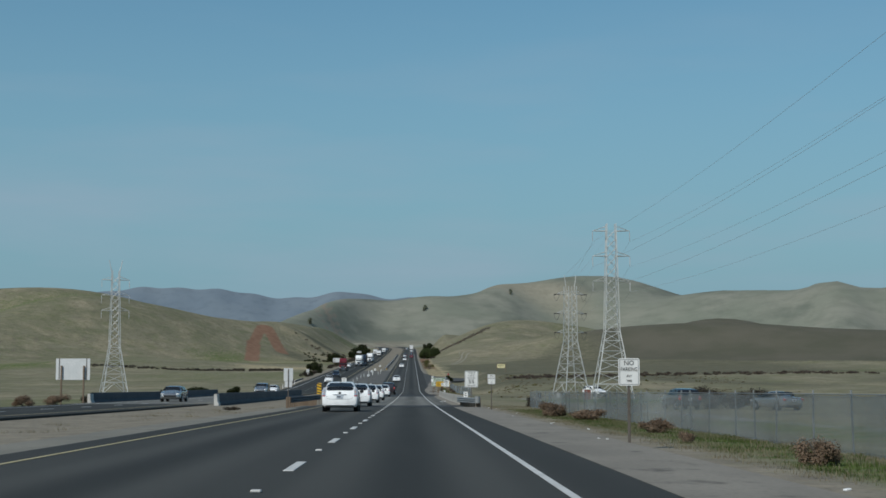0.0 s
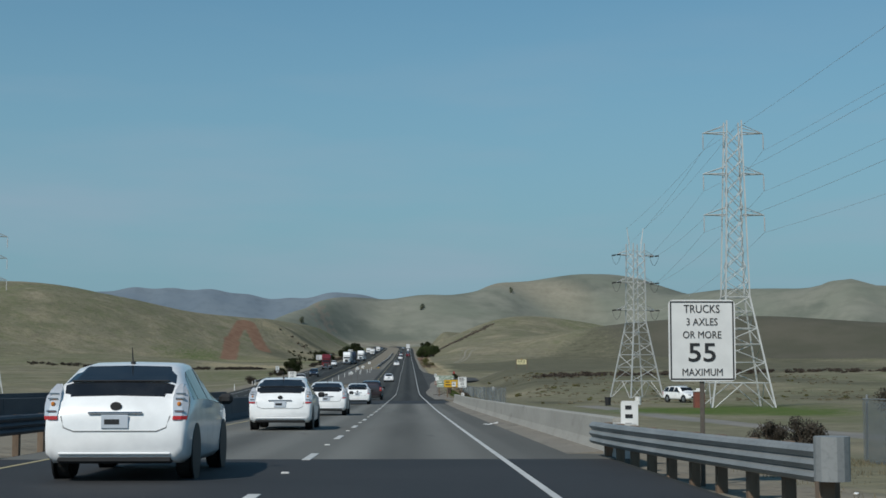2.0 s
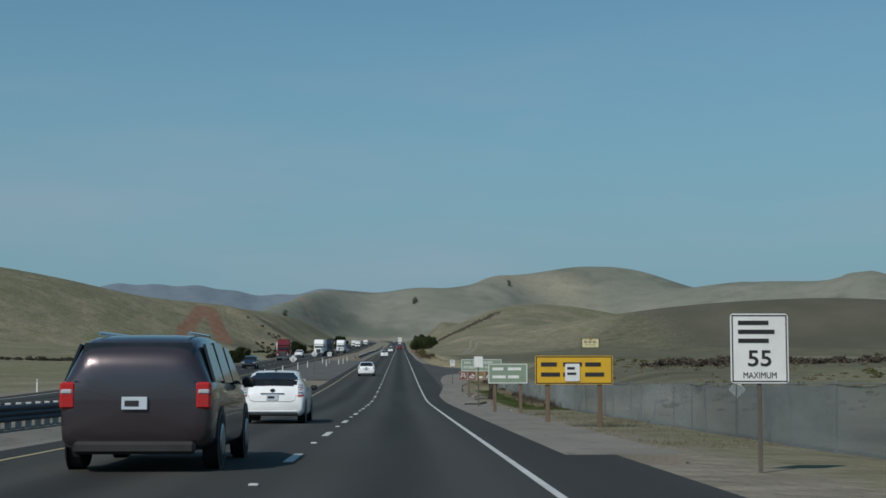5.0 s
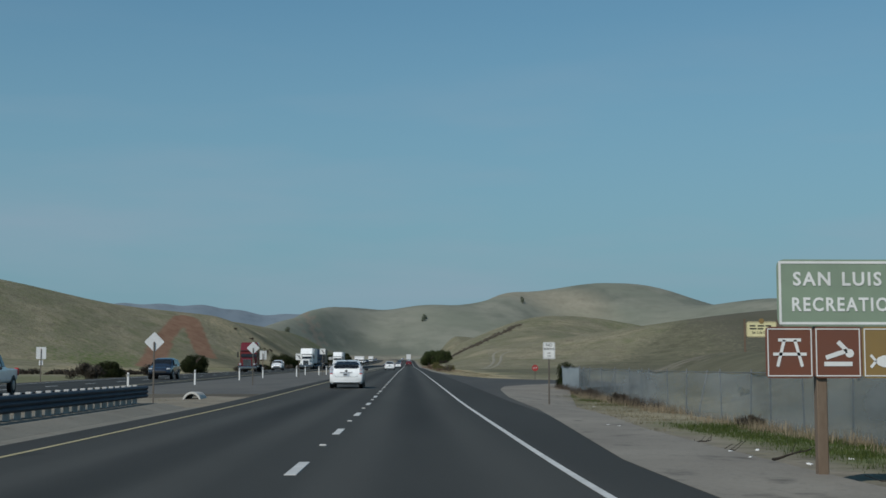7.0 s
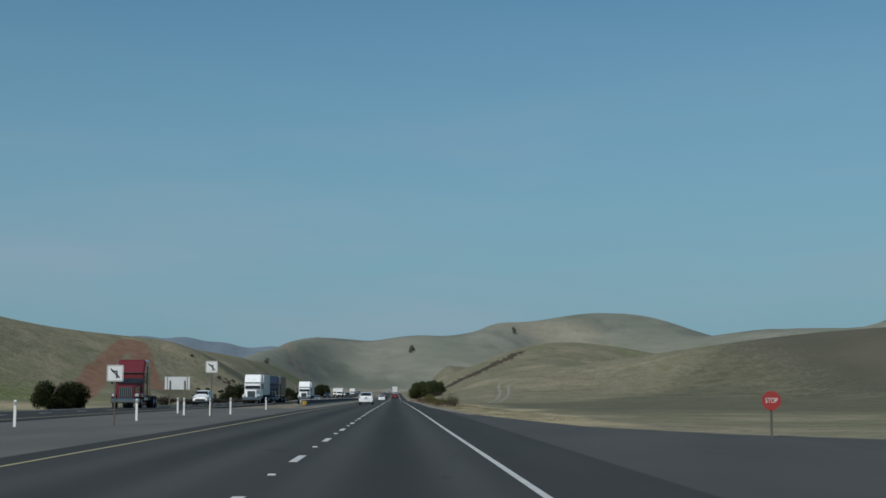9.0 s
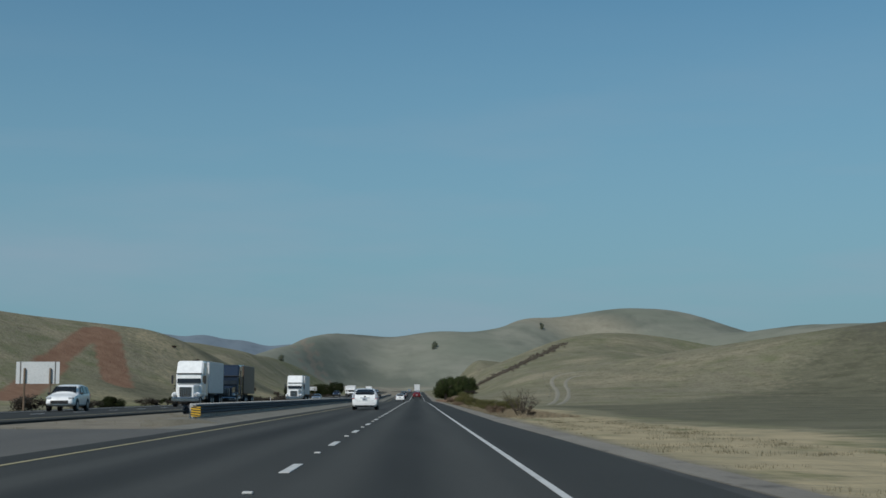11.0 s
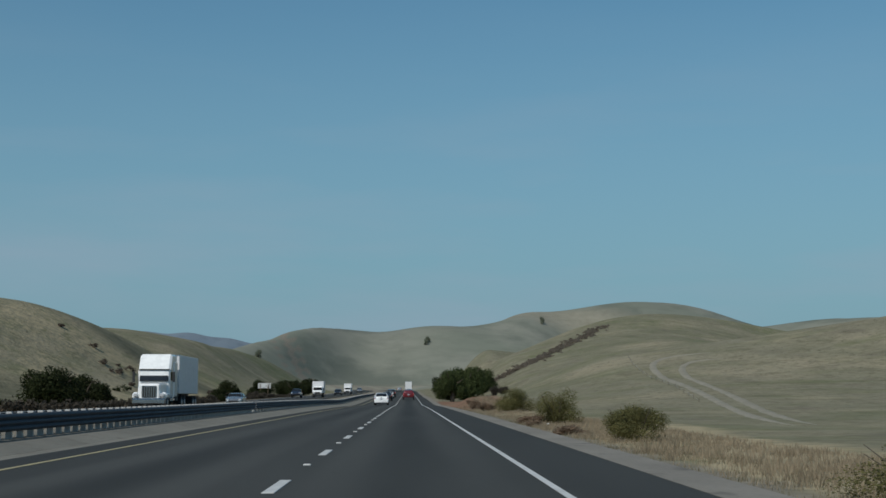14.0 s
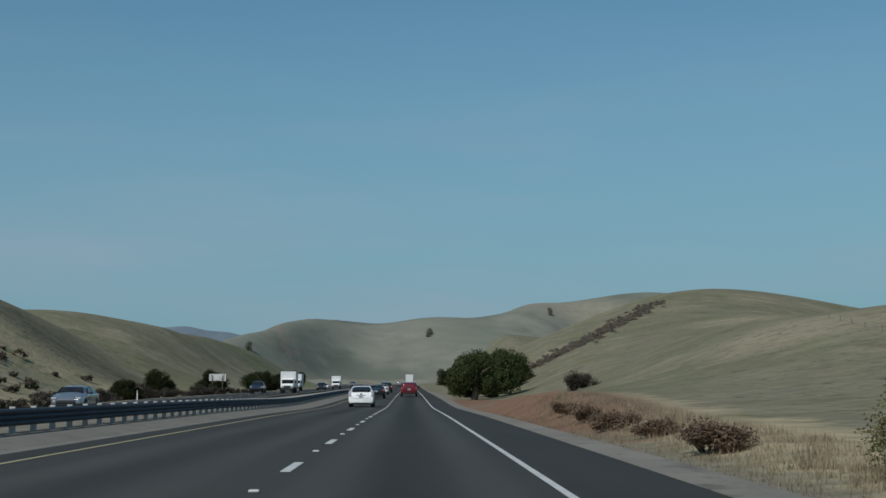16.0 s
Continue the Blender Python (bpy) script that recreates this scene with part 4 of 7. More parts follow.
diamond(-9.25, 324, 2.12, 0.52, "bare aluminium back of a diamond warning sign", M["sign_back"], 180)
diamond(-9.46, 360, 2.22, 0.55, "bare aluminium back of a diamond warning sign", M["sign_back"], 180)
diamond(9.2, 232, 0.95, 0.34, "small white diamond sign by the fence", M["sign_white"], 0)
for x, y, z in ((-9.65, 400, 1.82), (-8.74, 420, 2.42)):
    s = sign("white turn-ban sign with a slashed dark arrow", x, y, top=z + 0.2, name="turn_ban_sign", group="turn ban signs")
    p = panel(s, 0.58, 0.58, 0, z, M["sign_white"], M["sign_ink"])
    bm = bmesh.new()
    box(bm, 0, -0.010, 0, 0.46, 0.004, 0.05, 0, Matrix.Rotation(radians(45), 4, "Y"))
    box(bm, 0.06, -0.010, -0.06, 0.05, 0.004, 0.24)
    box(bm, -0.02, -0.010, 0.07, 0.2, 0.004, 0.05)
    part("turn_symbol", bm, M["sign_ink"], p)

# stop sign at the side road
s = sign("red octagonal stop sign at the side road", 9.82, 385, bottom=-0.8, top=1.05, name="stop_sign")
bm = bmesh.new()
bmesh.ops.create_cone(bm, cap_ends=True, segments=8, radius1=0.26, radius2=0.26, depth=0.012, matrix=pose(0, 0, 0.92, 90) @ pose(0, 0, 0, 0, 0, 22.5))
p = part("panel", bm, M["sign_red"], s)
words("STOP", 0.13, M["sign_white"], p, 0, -0.011, 0.92, 0.72)


def object_marker(label, x, y, z, w, h, slanted):
    s = sign(label, x, y, top=z + h / 2 - 0.02, name="object_marker")
    if slanted:
        p = panel(s, w, h, 0, z, M["sign_yellow"], None)
        for k in range(4):
            bm = bmesh.new()
            zz = -h / 2 + h * (k + 0.6) / 4
            v = [bm.verts.new(c) for c in ((-w / 2, -0.009, zz + h * 0.10), (-w / 2, -0.009, zz), (w / 2, -0.009, zz - h * 0.12), (w / 2, -0.009, zz - h * 0.02))]
            bm.faces.new(v)
            part("stripe", bm, M["sign_ink"], p)
    else:
        p = panel(s, w, h, 0, z, M["sign_white"], None)
        bars(p, M["sign_ink"], 0, -0.010, h * 0.3, w * 0.5, h * 0.12, 3, 2.2, 1)
    return s


object_marker("yellow and black striped marker at a parapet end", -7.25, 119.5, 1.15, 0.36, 0.9, True)
object_marker("yellow and black striped marker at a rail end", -7.85, 479.5, 0.40, 0.36, 0.36, True)
object_marker("white marker panel at a guard rail", 3.95, 101.6, 0.66, 0.29, 0.55, False)
object_marker("white marker panel at a parapet end", 4.5, 191.5, 0.5, 0.22, 0.5, False)


# delineator posts
def delineator(x, y):
    s = thing("delineator_post", "slim white plastic delineator post in the median", "marker post", (x, y, float(road_z(y)) - 0.05), 0, "delineator posts")
    bm = bmesh.new()
    box(bm, 0, 0, 0.47, 0.10, 0.03, 0.94, 0.012)
    part("stake", bm, M["sign_white"], s)
    bm = bmesh.new()
    box(bm, 0, -0.018, 0.82, 0.075, 0.006, 0.12)
    part("reflector", bm, M["sign_grey"], s)
    return s


d0 = delineator(-13.1, 361)
for x, y in ((-12.9, 383), (-12.6, 398), (-10.9, 426), (-12.4, 434), (-9.4, 425), (-9.2, 456), (-10.6, 410), (-13.2, 340), (-8.9, 430), (-25.9, 330), (-25.9, 300), (-26.0, 690), (-26.0, 760)):
    copy_thing(d0, pose(x, y, float(road_z(y)) - 0.05))

# culvert mouth beside the rail end
s = thing("culvert", "pale concrete culvert mouth in the median", "culvert", (-8.9, 331, float(road_z(331)) - 0.30))
bm = bmesh.new()
n = 12
ring = [(0.33 * math.cos(math.pi * k / n), 0.40 * math.sin(math.pi * k / n)) for k in range(n + 1)]
for r0, r1 in ((1.0, 1.22),):
    for y0, y1 in ((0, 0.5),):
        a = [bm.verts.new((x * r0, y0, z * r0)) for x, z in ring]
        b = [bm.verts.new((x * r1, y0, z * r1)) for x, z in ring]
        c = [bm.verts.new((x * r0, 2.0, z * r0)) for x, z in ring]
        d = [bm.verts.new((x * r1, 2.0, z * r1)) for x, z in ring]
        for k in range(n):
            bm.faces.new((a[k], a[k + 1], b[k + 1], b[k]))
            bm.faces.new((a[k], c[k], c[k + 1], a[k + 1]))
            bm.faces.new((b[k], b[k + 1], d[k + 1], d[k]))
part("arch", bm, M["concrete_pale"], s)


# ---- power line towers ----
def tower(label, x, y, base, top, foot, waist_z, waist, neck, arms, reach, spikes, turn=0.0, settle=0.27, tension=False):
    """A square lattice tower on a level base; arms is a list of arm heights over the base."""
    root = thing("power_tower", label, "power tower", (x, y, base), turn, "power towers")
    high = top - base

    def half(z):
        if z < waist_z:
            return (foot + (waist - foot) * z / waist_z) / 2
        return (waist + (neck - waist) * min(1.0, (z - waist_z) / (settle * (high - waist_z)))) / 2
    corner = ((-1, -1), (1, -1), (1, 1), (-1, 1))
    for cx, cy in corner:
        bm = bmesh.new()
        rod(bm, (cx * half(0), cy * half(0), -0.3), (cx * half(waist_z), cy * half(waist_z), waist_z), 0.09, 4)
        rod(bm, (cx * half(waist_z), cy * half(waist_z), waist_z), (cx * half(high), cy * half(high), high), 0.07, 4)
        part("leg", bm, M["tower_steel"], root)
    levels = [waist_z * k for k in (0, 0.24, 0.42, 0.58, 0.72, 0.87, 1.0)]
    k = waist_z
    while k < high - 1.0:
        k += 1.25
        levels.append(min(k, high))

    def brace(p, q, r):
        bm = bmesh.new()
        rod(bm, p, q, r, 4)
        part("brace", bm, M["tower_steel"], root)
    for i, (z0, z1) in enumerate(zip(levels, levels[1:])):
        r = 0.04 if z0 < waist_z else 0.028
        for f in range(4):
            (ax, ay), (bx, by) = corner[f], corner[(f + 1) % 4]
            a0, b0 = (ax * half(z0), ay * half(z0), z0), (bx * half(z0), by * half(z0), z0)
            a1, b1 = (ax * half(z1), ay * half(z1), z1), (bx * half(z1), by * half(z1), z1)
            if i == 0:
                mid = tuple((p + q) / 2 for p, q in zip(a1, b1))
                brace(a0, mid, r)
                brace(b0, mid, r)
            elif i % 2 or z0 >= waist_z:
                brace(a0, b1, r)
                if z0 >= waist_z:
                    brace(b0, a1, r)
            else:
                brace(b0, a1, r)
            if i < 6:
                brace(a1, b1, r)
    for z in arms:
        for side in (-1, 1):
            tip = (side * reach, 0, z)
            bm = bmesh.new()
            for cy in (-1, 1):
                rod(bm, (side * half(z), cy * half(z), z), tip, 0.045, 4)
                rod(bm, (side * half(z), cy * half(z), z + 0.65), tip, 0.03, 4)
            for q in (0.35, 0.7):
                xx = side * (half(z) + (reach - half(z)) * q)
                rod(bm, (xx, -half(z) * (1 - q), z), (xx, half(z) * (1 - q), z), 0.03, 4)
            arm = part("cross_arm", bm, M["tower_steel"], root)
            bm = bmesh.new()
            if tension:
                for end in (-1, 1):
                    rod(bm, tip, (tip[0], end * 1.0, z - 0.06), 0.03, 5)
                    for n in range(6):
                        bmesh.ops.create_cone(bm, cap_ends=True, segments=8, radius1=0.085, radius2=0.085, depth=0.05, matrix=pose(tip[0], end * (0.25 + 0.12 * n), z - 0.04, 90))
                for n in range(6):
                    u, w = -1 + n / 3, -1 + (n + 1) / 3
                    rod(bm, (tip[0], u, z - 0.06 - 1.1 * (1 - u * u)), (tip[0], w, z - 0.06 - 1.1 * (1 - w * w)), 0.02, 5)
            else:
                for n in range(8):
                    bmesh.ops.create_cone(bm, cap_ends=True, segments=8, radius1=0.075, radius2=0.03, depth=0.09, matrix=pose(tip[0], -0.15, z - 0.25 - 0.14 * n))
                rod(bm, (tip[0], 0, z), (tip[0], -0.15, z - 1.4), 0.025, 5)
            part("insulator_string", bm, M["car_trim"] if tension else M["insulator"], arm)
    for sx in spikes:
        bm = bmesh.new()
        rod(bm, (sx * half(high), 0, high - 0.8), (sx * 1.15, 0, high + 1.9), 0.05, 4)
        rod(bm, (sx * 1.0, 0, high + 1.0), (sx * half(high), 0, high), 0.03, 4)
        part("earth_wire_peak", bm, M["tower_steel"], root)
    return root


TOWERS = {"a": (27.1, 197, -2.3, 21.5), "b": (27.6, 253, -2.5, 16.2), "c": (-52, 260, -2.3, 19.2)}
tower("tall pale steel lattice tower with three pairs of arms", *TOWERS["a"], 5.3, 9.2, 1.95, 1.2, (16.0, 19.4, 22.8), 2.5, ())
tower("pale steel lattice tower with three pairs of arms and wire peaks", *TOWERS["b"], 4.7, 9.2, 1.75, 1.55, (10.7, 14.0, 17.3), 2.7, (-1, 1), 24, tension=True)
tower("pale steel lattice tower beyond the oncoming road", *TOWERS["c"], 4.4, 8.0, 1.8, 1.2, (14.5, 17.2, 19.9), 2.4, (-1, 1), 20)


def wire(a, b, sag, label):
    cu = bpy.data.curves.new("overhead_wire", "CURVE")
    cu.dimensions, cu.bevel_depth, cu.bevel_resolution = "3D", 0.010, 1
    sp = cu.splines.new("POLY")
    n = 24
    sp.points.add(n)
    for i in range(n + 1):
        t = i / n
        p = Vector(a).lerp(Vector(b), t)
        sp.points[i].co = (p.x, p.y, p.z - sag * 4 * t * (1 - t), 1)
    tmp = bpy.data.objects.new("tmp", cu)
    me = bpy.data.meshes.new_from_object(tmp)
    bpy.data.objects.remove(tmp)
    bpy.data.curves.remove(cu)
    me.materials.append(M["wire"])
    return tagged(new("overhead_wire", me), label, "power line", "overhead wires")


(ax, ay, az, _), (bx, by, bz, _) = TOWERS["a"], TOWERS["b"]
for za, zb in ((16.0, 10.7), (19.4, 14.0), (22.8, 17.3)):
    for side in (-1, 1):
        near = (ax + side * 2.5, ay, az + za - 1.45)
        wire(near, (bx + side * 2.5, by - side, bz + zb - 0.1), 0.9, "thin grey overhead wire between two lattice towers")
        wire(near, (27 + side * 2.6, -70, az + za + 6.0), 3.4, "thin grey overhead wire sagging from a lattice tower")
for side in (-1, 1):
    wire((bx + side * 1.1, by, 18.0), (ax + side * 0.5, ay, 21.4), 0.5, "thin earth wire between two lattice towers")


# meter pillar at the foot of the tall tower
s = thing("meter_pillar", "red brick pillar with a white cap by the tower", "pillar", (23.4, 194, float(ground_z(23.4, 194)) - 0.05))
bm = bmesh.new()
box(bm, 0, 0, 0.65, 0.8, 0.8, 1.3, 0.02)
part("shaft", bm, M["brick_red"], s)
bm = bmesh.new()
box(bm, 0, 0, 1.36, 0.9, 0.9, 0.12, 0.03)
box(bm, 0, 0, 1.5, 0.4, 0.4, 0.16, 0.03)
part("cap", bm, M["sign_white"], s)


def drum(x, y, mat, label):
    s = thing("drum", label, "drum", (x, y, float(ground_z(x, y)) - 0.02))
    bm = bmesh.new()
    bmesh.ops.create_cone(bm, cap_ends=True, segments=16, radius1=0.24, radius2=0.3, depth=0.8, matrix=pose(0, 0, 0.4))
    part("shell", bm, mat, s)
    bm = bmesh.new()
    for z in (0.12, 0.42, 0.76):
        bmesh.ops.create_cone(bm, cap_ends=True, segments=16, radius1=0.31, radius2=0.31, depth=0.05, matrix=pose(0, 0, z))
    part("hoop", bm, mat, s)


drum(21.5, 213, M["sign_white"], "white litter drum in the picnic ground")
drum(18.7, 213, M["car_trim"], "black litter drum in the picnic ground")


# ---- fences ----
def fence(label, x, y0, y1, low, high, step=2.6, lean=(), cloth="fence_screen", steel="tower_steel"):
    root = thing("chain_link_fence", label, "fence")
    n = int((y1 - y0) / step)
    bm = bmesh.new()
    rod(bm, (0, 0, -0.3), (0, 0, high - low + 0.08), 0.022, 6)
    proto = part("post", bm, M[steel], root)
    for i in range(n + 1):
        y = y0 + i * step
        xx, z = x + 0.12 * math.sin(y * 0.7), float(road_z(y)) + low
        ob = proto if i == 0 else new("post", proto.data)
        ob.parent = root
        ob.matrix_basis = pose(xx + 0.05, y, z, 0, 12 if i in lean else 1.5 * math.sin(i * 2.1))
        if i < n:
            yb = y + step
            xb, zb = x + 0.12 * math.sin(yb * 0.7), float(road_z(yb)) + low
            cols, verts, faces = 6, [], []
            for k in range(cols + 1):
                t = k / cols
                bow = 0.05 * math.sin(t * math.pi) * math.sin(i * 1.3)
                for side in (0.006, -0.006):
                    for h in (0.03, high - low - 0.04 * math.sin(t * math.pi)):
                        verts.append((xx + (xb - xx) * t + bow + side, y + step * t, z + (zb - z) * t + h))
            for k in range(cols):
                a, b = k * 4, k * 4 + 4
                faces += [(a, b, b + 1, a + 1), (a + 2, a + 3, b + 3, b + 2), (a + 1, b + 1, b + 3, a + 3), (a, a + 2, b + 2, b)]
            mesh_object("screen", verts, faces, M[cloth], root)
            bm = bmesh.new()
            rod(bm, (xx, y, z + high - low), (xb, yb, zb + high - low), 0.012, 5)
            part("top_rail", bm, M[steel], root)
    return root


fence("chain link fence with a faded grey dust screen", 8.6, -8, 104, -0.5, 0.95, steel="galvanised")
fence("sagging chain link fence with torn dust screen", 8.3, 200.6, 287.45, -0.25, 1.1, 2.8, (9, 14, 21, 27, 29), "fence_screen", "post_steel")
fence("chain link fence hung with thin grey sheeting", 8.3, 287.4, 343.45, -0.25, 1.1, 2.8, (3, 9, 16), "fence_tarp", "post_steel")
fence("end of the fence hung with pale blue grey tarpaulin", 8.3, 343.4, 351.85, -0.25, 1.12, 2.8, (), "fence_sheet", "post_steel")


# ---- plants ----
def leaves(count, radii, size, seed, flat=0.0, hollow=0.55, lumps=9):
    """Leaf clumps in an uneven crown of lumps, as verts and faces."""
    rng = np.random.default_rng(seed)
    rx, ry, rz = radii
    ang, out = rng.uniform(0, 6.283, lumps), rng.uniform(0.1, 0.68, lumps)
    up = rng.uniform(0.30, 0.92, lumps) - 0.25 * out
    centre = np.stack([out * np.cos(ang), out * np.sin(ang), up + flat], 1)
    rad = rng.uniform(0.26, 0.44, lumps)
    pick = rng.integers(0, lumps, count)
    d = rng.normal(size=(count, 3))
    d /= np.linalg.norm(d, axis=1)[:, None]
    p = centre[pick] + d * (rad[pick] * rng.uniform(hollow, 1.05, count))[:, None]
    p = p * np.array([rx, ry, rz])
    p[:, 2] = np.maximum(p[:, 2], 0.02)
    a = rng.normal(size=(count, 3))
    a /= np.linalg.norm(a, axis=1)[:, None]
    b = np.cross(a, d + 0.01)
    b /= np.maximum(np.linalg.norm(b, axis=1), 1e-6)[:, None]
    s = size * rng.uniform(0.55, 1.3, (count, 1))
    a, b = a * s, b * s * 0.6
    v = np.stack([p - a, p + b * 0.9, p + a, p - b * 0.9], 1).reshape(-1, 3)
    v[:, 2] = np.maximum(v[:, 2], 0.0)
    f = np.arange(count * 4).reshape(-1, 4)
    return v.tolist(), f.tolist()


CROWN = {}


def crown_mesh(key, count, radii, size, mat, seed, **kw):
    v, f = leaves(count, radii, size, seed, **kw)
    me = bpy.data.meshes.new(key)
    me.from_pydata(v, [], f)
    me.materials.append(mat)
    CROWN[key] = me


def limbs(bm, high, spread, seed, n=7, r=0.16):
    rng = random.Random(seed)
    rod(bm, (0, 0, -0.3), (0.1 * spread, 0, high * 0.45), r * 1.3, 8, r * 0.9)
    for i in range(n):
        a = 6.28 * i / n + rng.uniform(-0.4, 0.4)
        z0 = high * rng.uniform(0.25, 0.45)
        e = (spread * 0.7 * math.cos(a), spread * 0.7 * math.sin(a), high * rng.uniform(0.6, 0.95))
        m = (e[0] * 0.5, e[1] * 0.5, z0 + (e[2] - z0) * 0.6)
        rod(bm, (0.08 * spread, 0, z0), m, r * 0.55, 6, r * 0.35)
        rod(bm, m, e, r * 0.35, 5, r * 0.1)


for i in range(3):
    crown_mesh("oak_crown_%d" % i, 12000, (1.0, 1.0, 1.0), 0.04, M["leaf_oak"], 10 + i, lumps=14)
    crown_mesh("green_crown_%d" % i, 15000, (1.0, 1.0, 1.0), 0.034, M["leaf_green"], 20 + i, lumps=15)
    crown_mesh("brush_crown_%d" % i, 24000, (1.0, 1.0, 1.0), 0.019, M["leaf_brush"], 30 + i, hollow=0.45, lumps=13)
    crown_mesh("brown_crown_%d" % i, 5000, (1.0, 1.0, 1.0), 0.05, M["leaf_brown"], 40 + i, hollow=0.2)
    crown_mesh("far_crown_%d" % i, 1500, (1.0, 1.0, 1.0), 0.08, M["leaf_far"], 60 + i, hollow=0.1)
    crown_mesh("grey_crown_%d" % i, 3500, (1.0, 1.0, 1.0), 0.05, M["leaf_grey"], 50 + i, hollow=0.2)


def tree(kind, label, x, y, wide, high, seed, lift=None, group="trees by the road"):
    z = float(ground_z(x, y)) if lift is None else lift
    root = thing("tree", label, "tree", (x, y, z - 0.05), seed * 67 % 360, group)
    bm = bmesh.new()
    limbs(bm, high * 0.9, wide * 0.5, seed, r=0.05 * wide)
    part("trunk", bm, M["bark"], root)
    c = new("crown", CROWN["%s_crown_%d" % (kind, seed % 3)])
    c.parent = root
    c.matrix_basis = Matrix.Translation((0, 0, high * 0.06)) @ Matrix.Diagonal((wide / 1.9, wide / 1.9, high * 0.94 / 1.2, 1))
    return root


def bush(kind, label, x, y, wide, high, seed, group="roadside shrubs"):
    root = thing("shrub", label, "shrub", (x, y, float(ground_z(x, y)) - 0.03), seed * 53 % 360, group)
    bm = bmesh.new()
    rng = random.Random(seed)
    for i in range(9):
        a = rng.uniform(0, 6.28)
        rod(bm, (0.05 * math.cos(a), 0.05 * math.sin(a), 0), (wide * 0.32 * math.cos(a), wide * 0.32 * math.sin(a), high * rng.uniform(0.5, 0.85)), 0.02, 5, 0.006)
    part("woody_base", bm, M["bark"], root)
    c = new("foliage", CROWN["%s_crown_%d" % (kind, seed % 3)])
    c.parent = root
    c.matrix_basis = Matrix.Diagonal((wide / 1.9, wide / 1.9, high / 1.2, 1))
    return root


# trees: kind, x, y, width, height
for i, (kind, x, y, w, h) in enumerate((
        ("green", 6.8, 768, 6.0, 5.4), ("green", 9.5, 778, 7.0, 6.4), ("green", 7.6, 790, 6.5, 6.0), ("green", 11.5, 800, 6.5, 5.4), ("green", 9.0, 812, 7.0, 6.2), ("green", 13.5, 806, 6.0, 5.0),
        ("oak", -33, 812, 5.2, 4.0), ("oak", -31, 852, 6.4, 4.4), ("oak", -32, 940, 8.4, 4.8), ("oak", -29, 955, 7.4, 4.4), ("oak", -28, 905, 5.4, 4.4), ("oak", -36, 968, 8.0, 5.0),
        ("oak", -29.4, 628, 5.0, 3.3), ("oak", -31.5, 640, 6.0, 3.6), ("oak", -36, 691, 7.0, 5.0), ("oak", -34.5, 699, 6.0, 4.2),
        ("oak", -40, 735, 4.0, 2.6), ("oak", -30.5, 480, 4.0, 3.0), ("oak", -33, 500, 5.0, 3.2), ("oak", -29, 770, 4.0, 2.4),
        ("oak", 12, 1050, 9, 6), ("oak", 14, 1075, 8, 6), ("oak", -36, 1080, 10, 6))):
    tree(kind, {"green": "leafy green roadside tree with a broad crown", "oak": "dark evergreen oak with a rounded crown"}[kind], x, y, w, h, i)

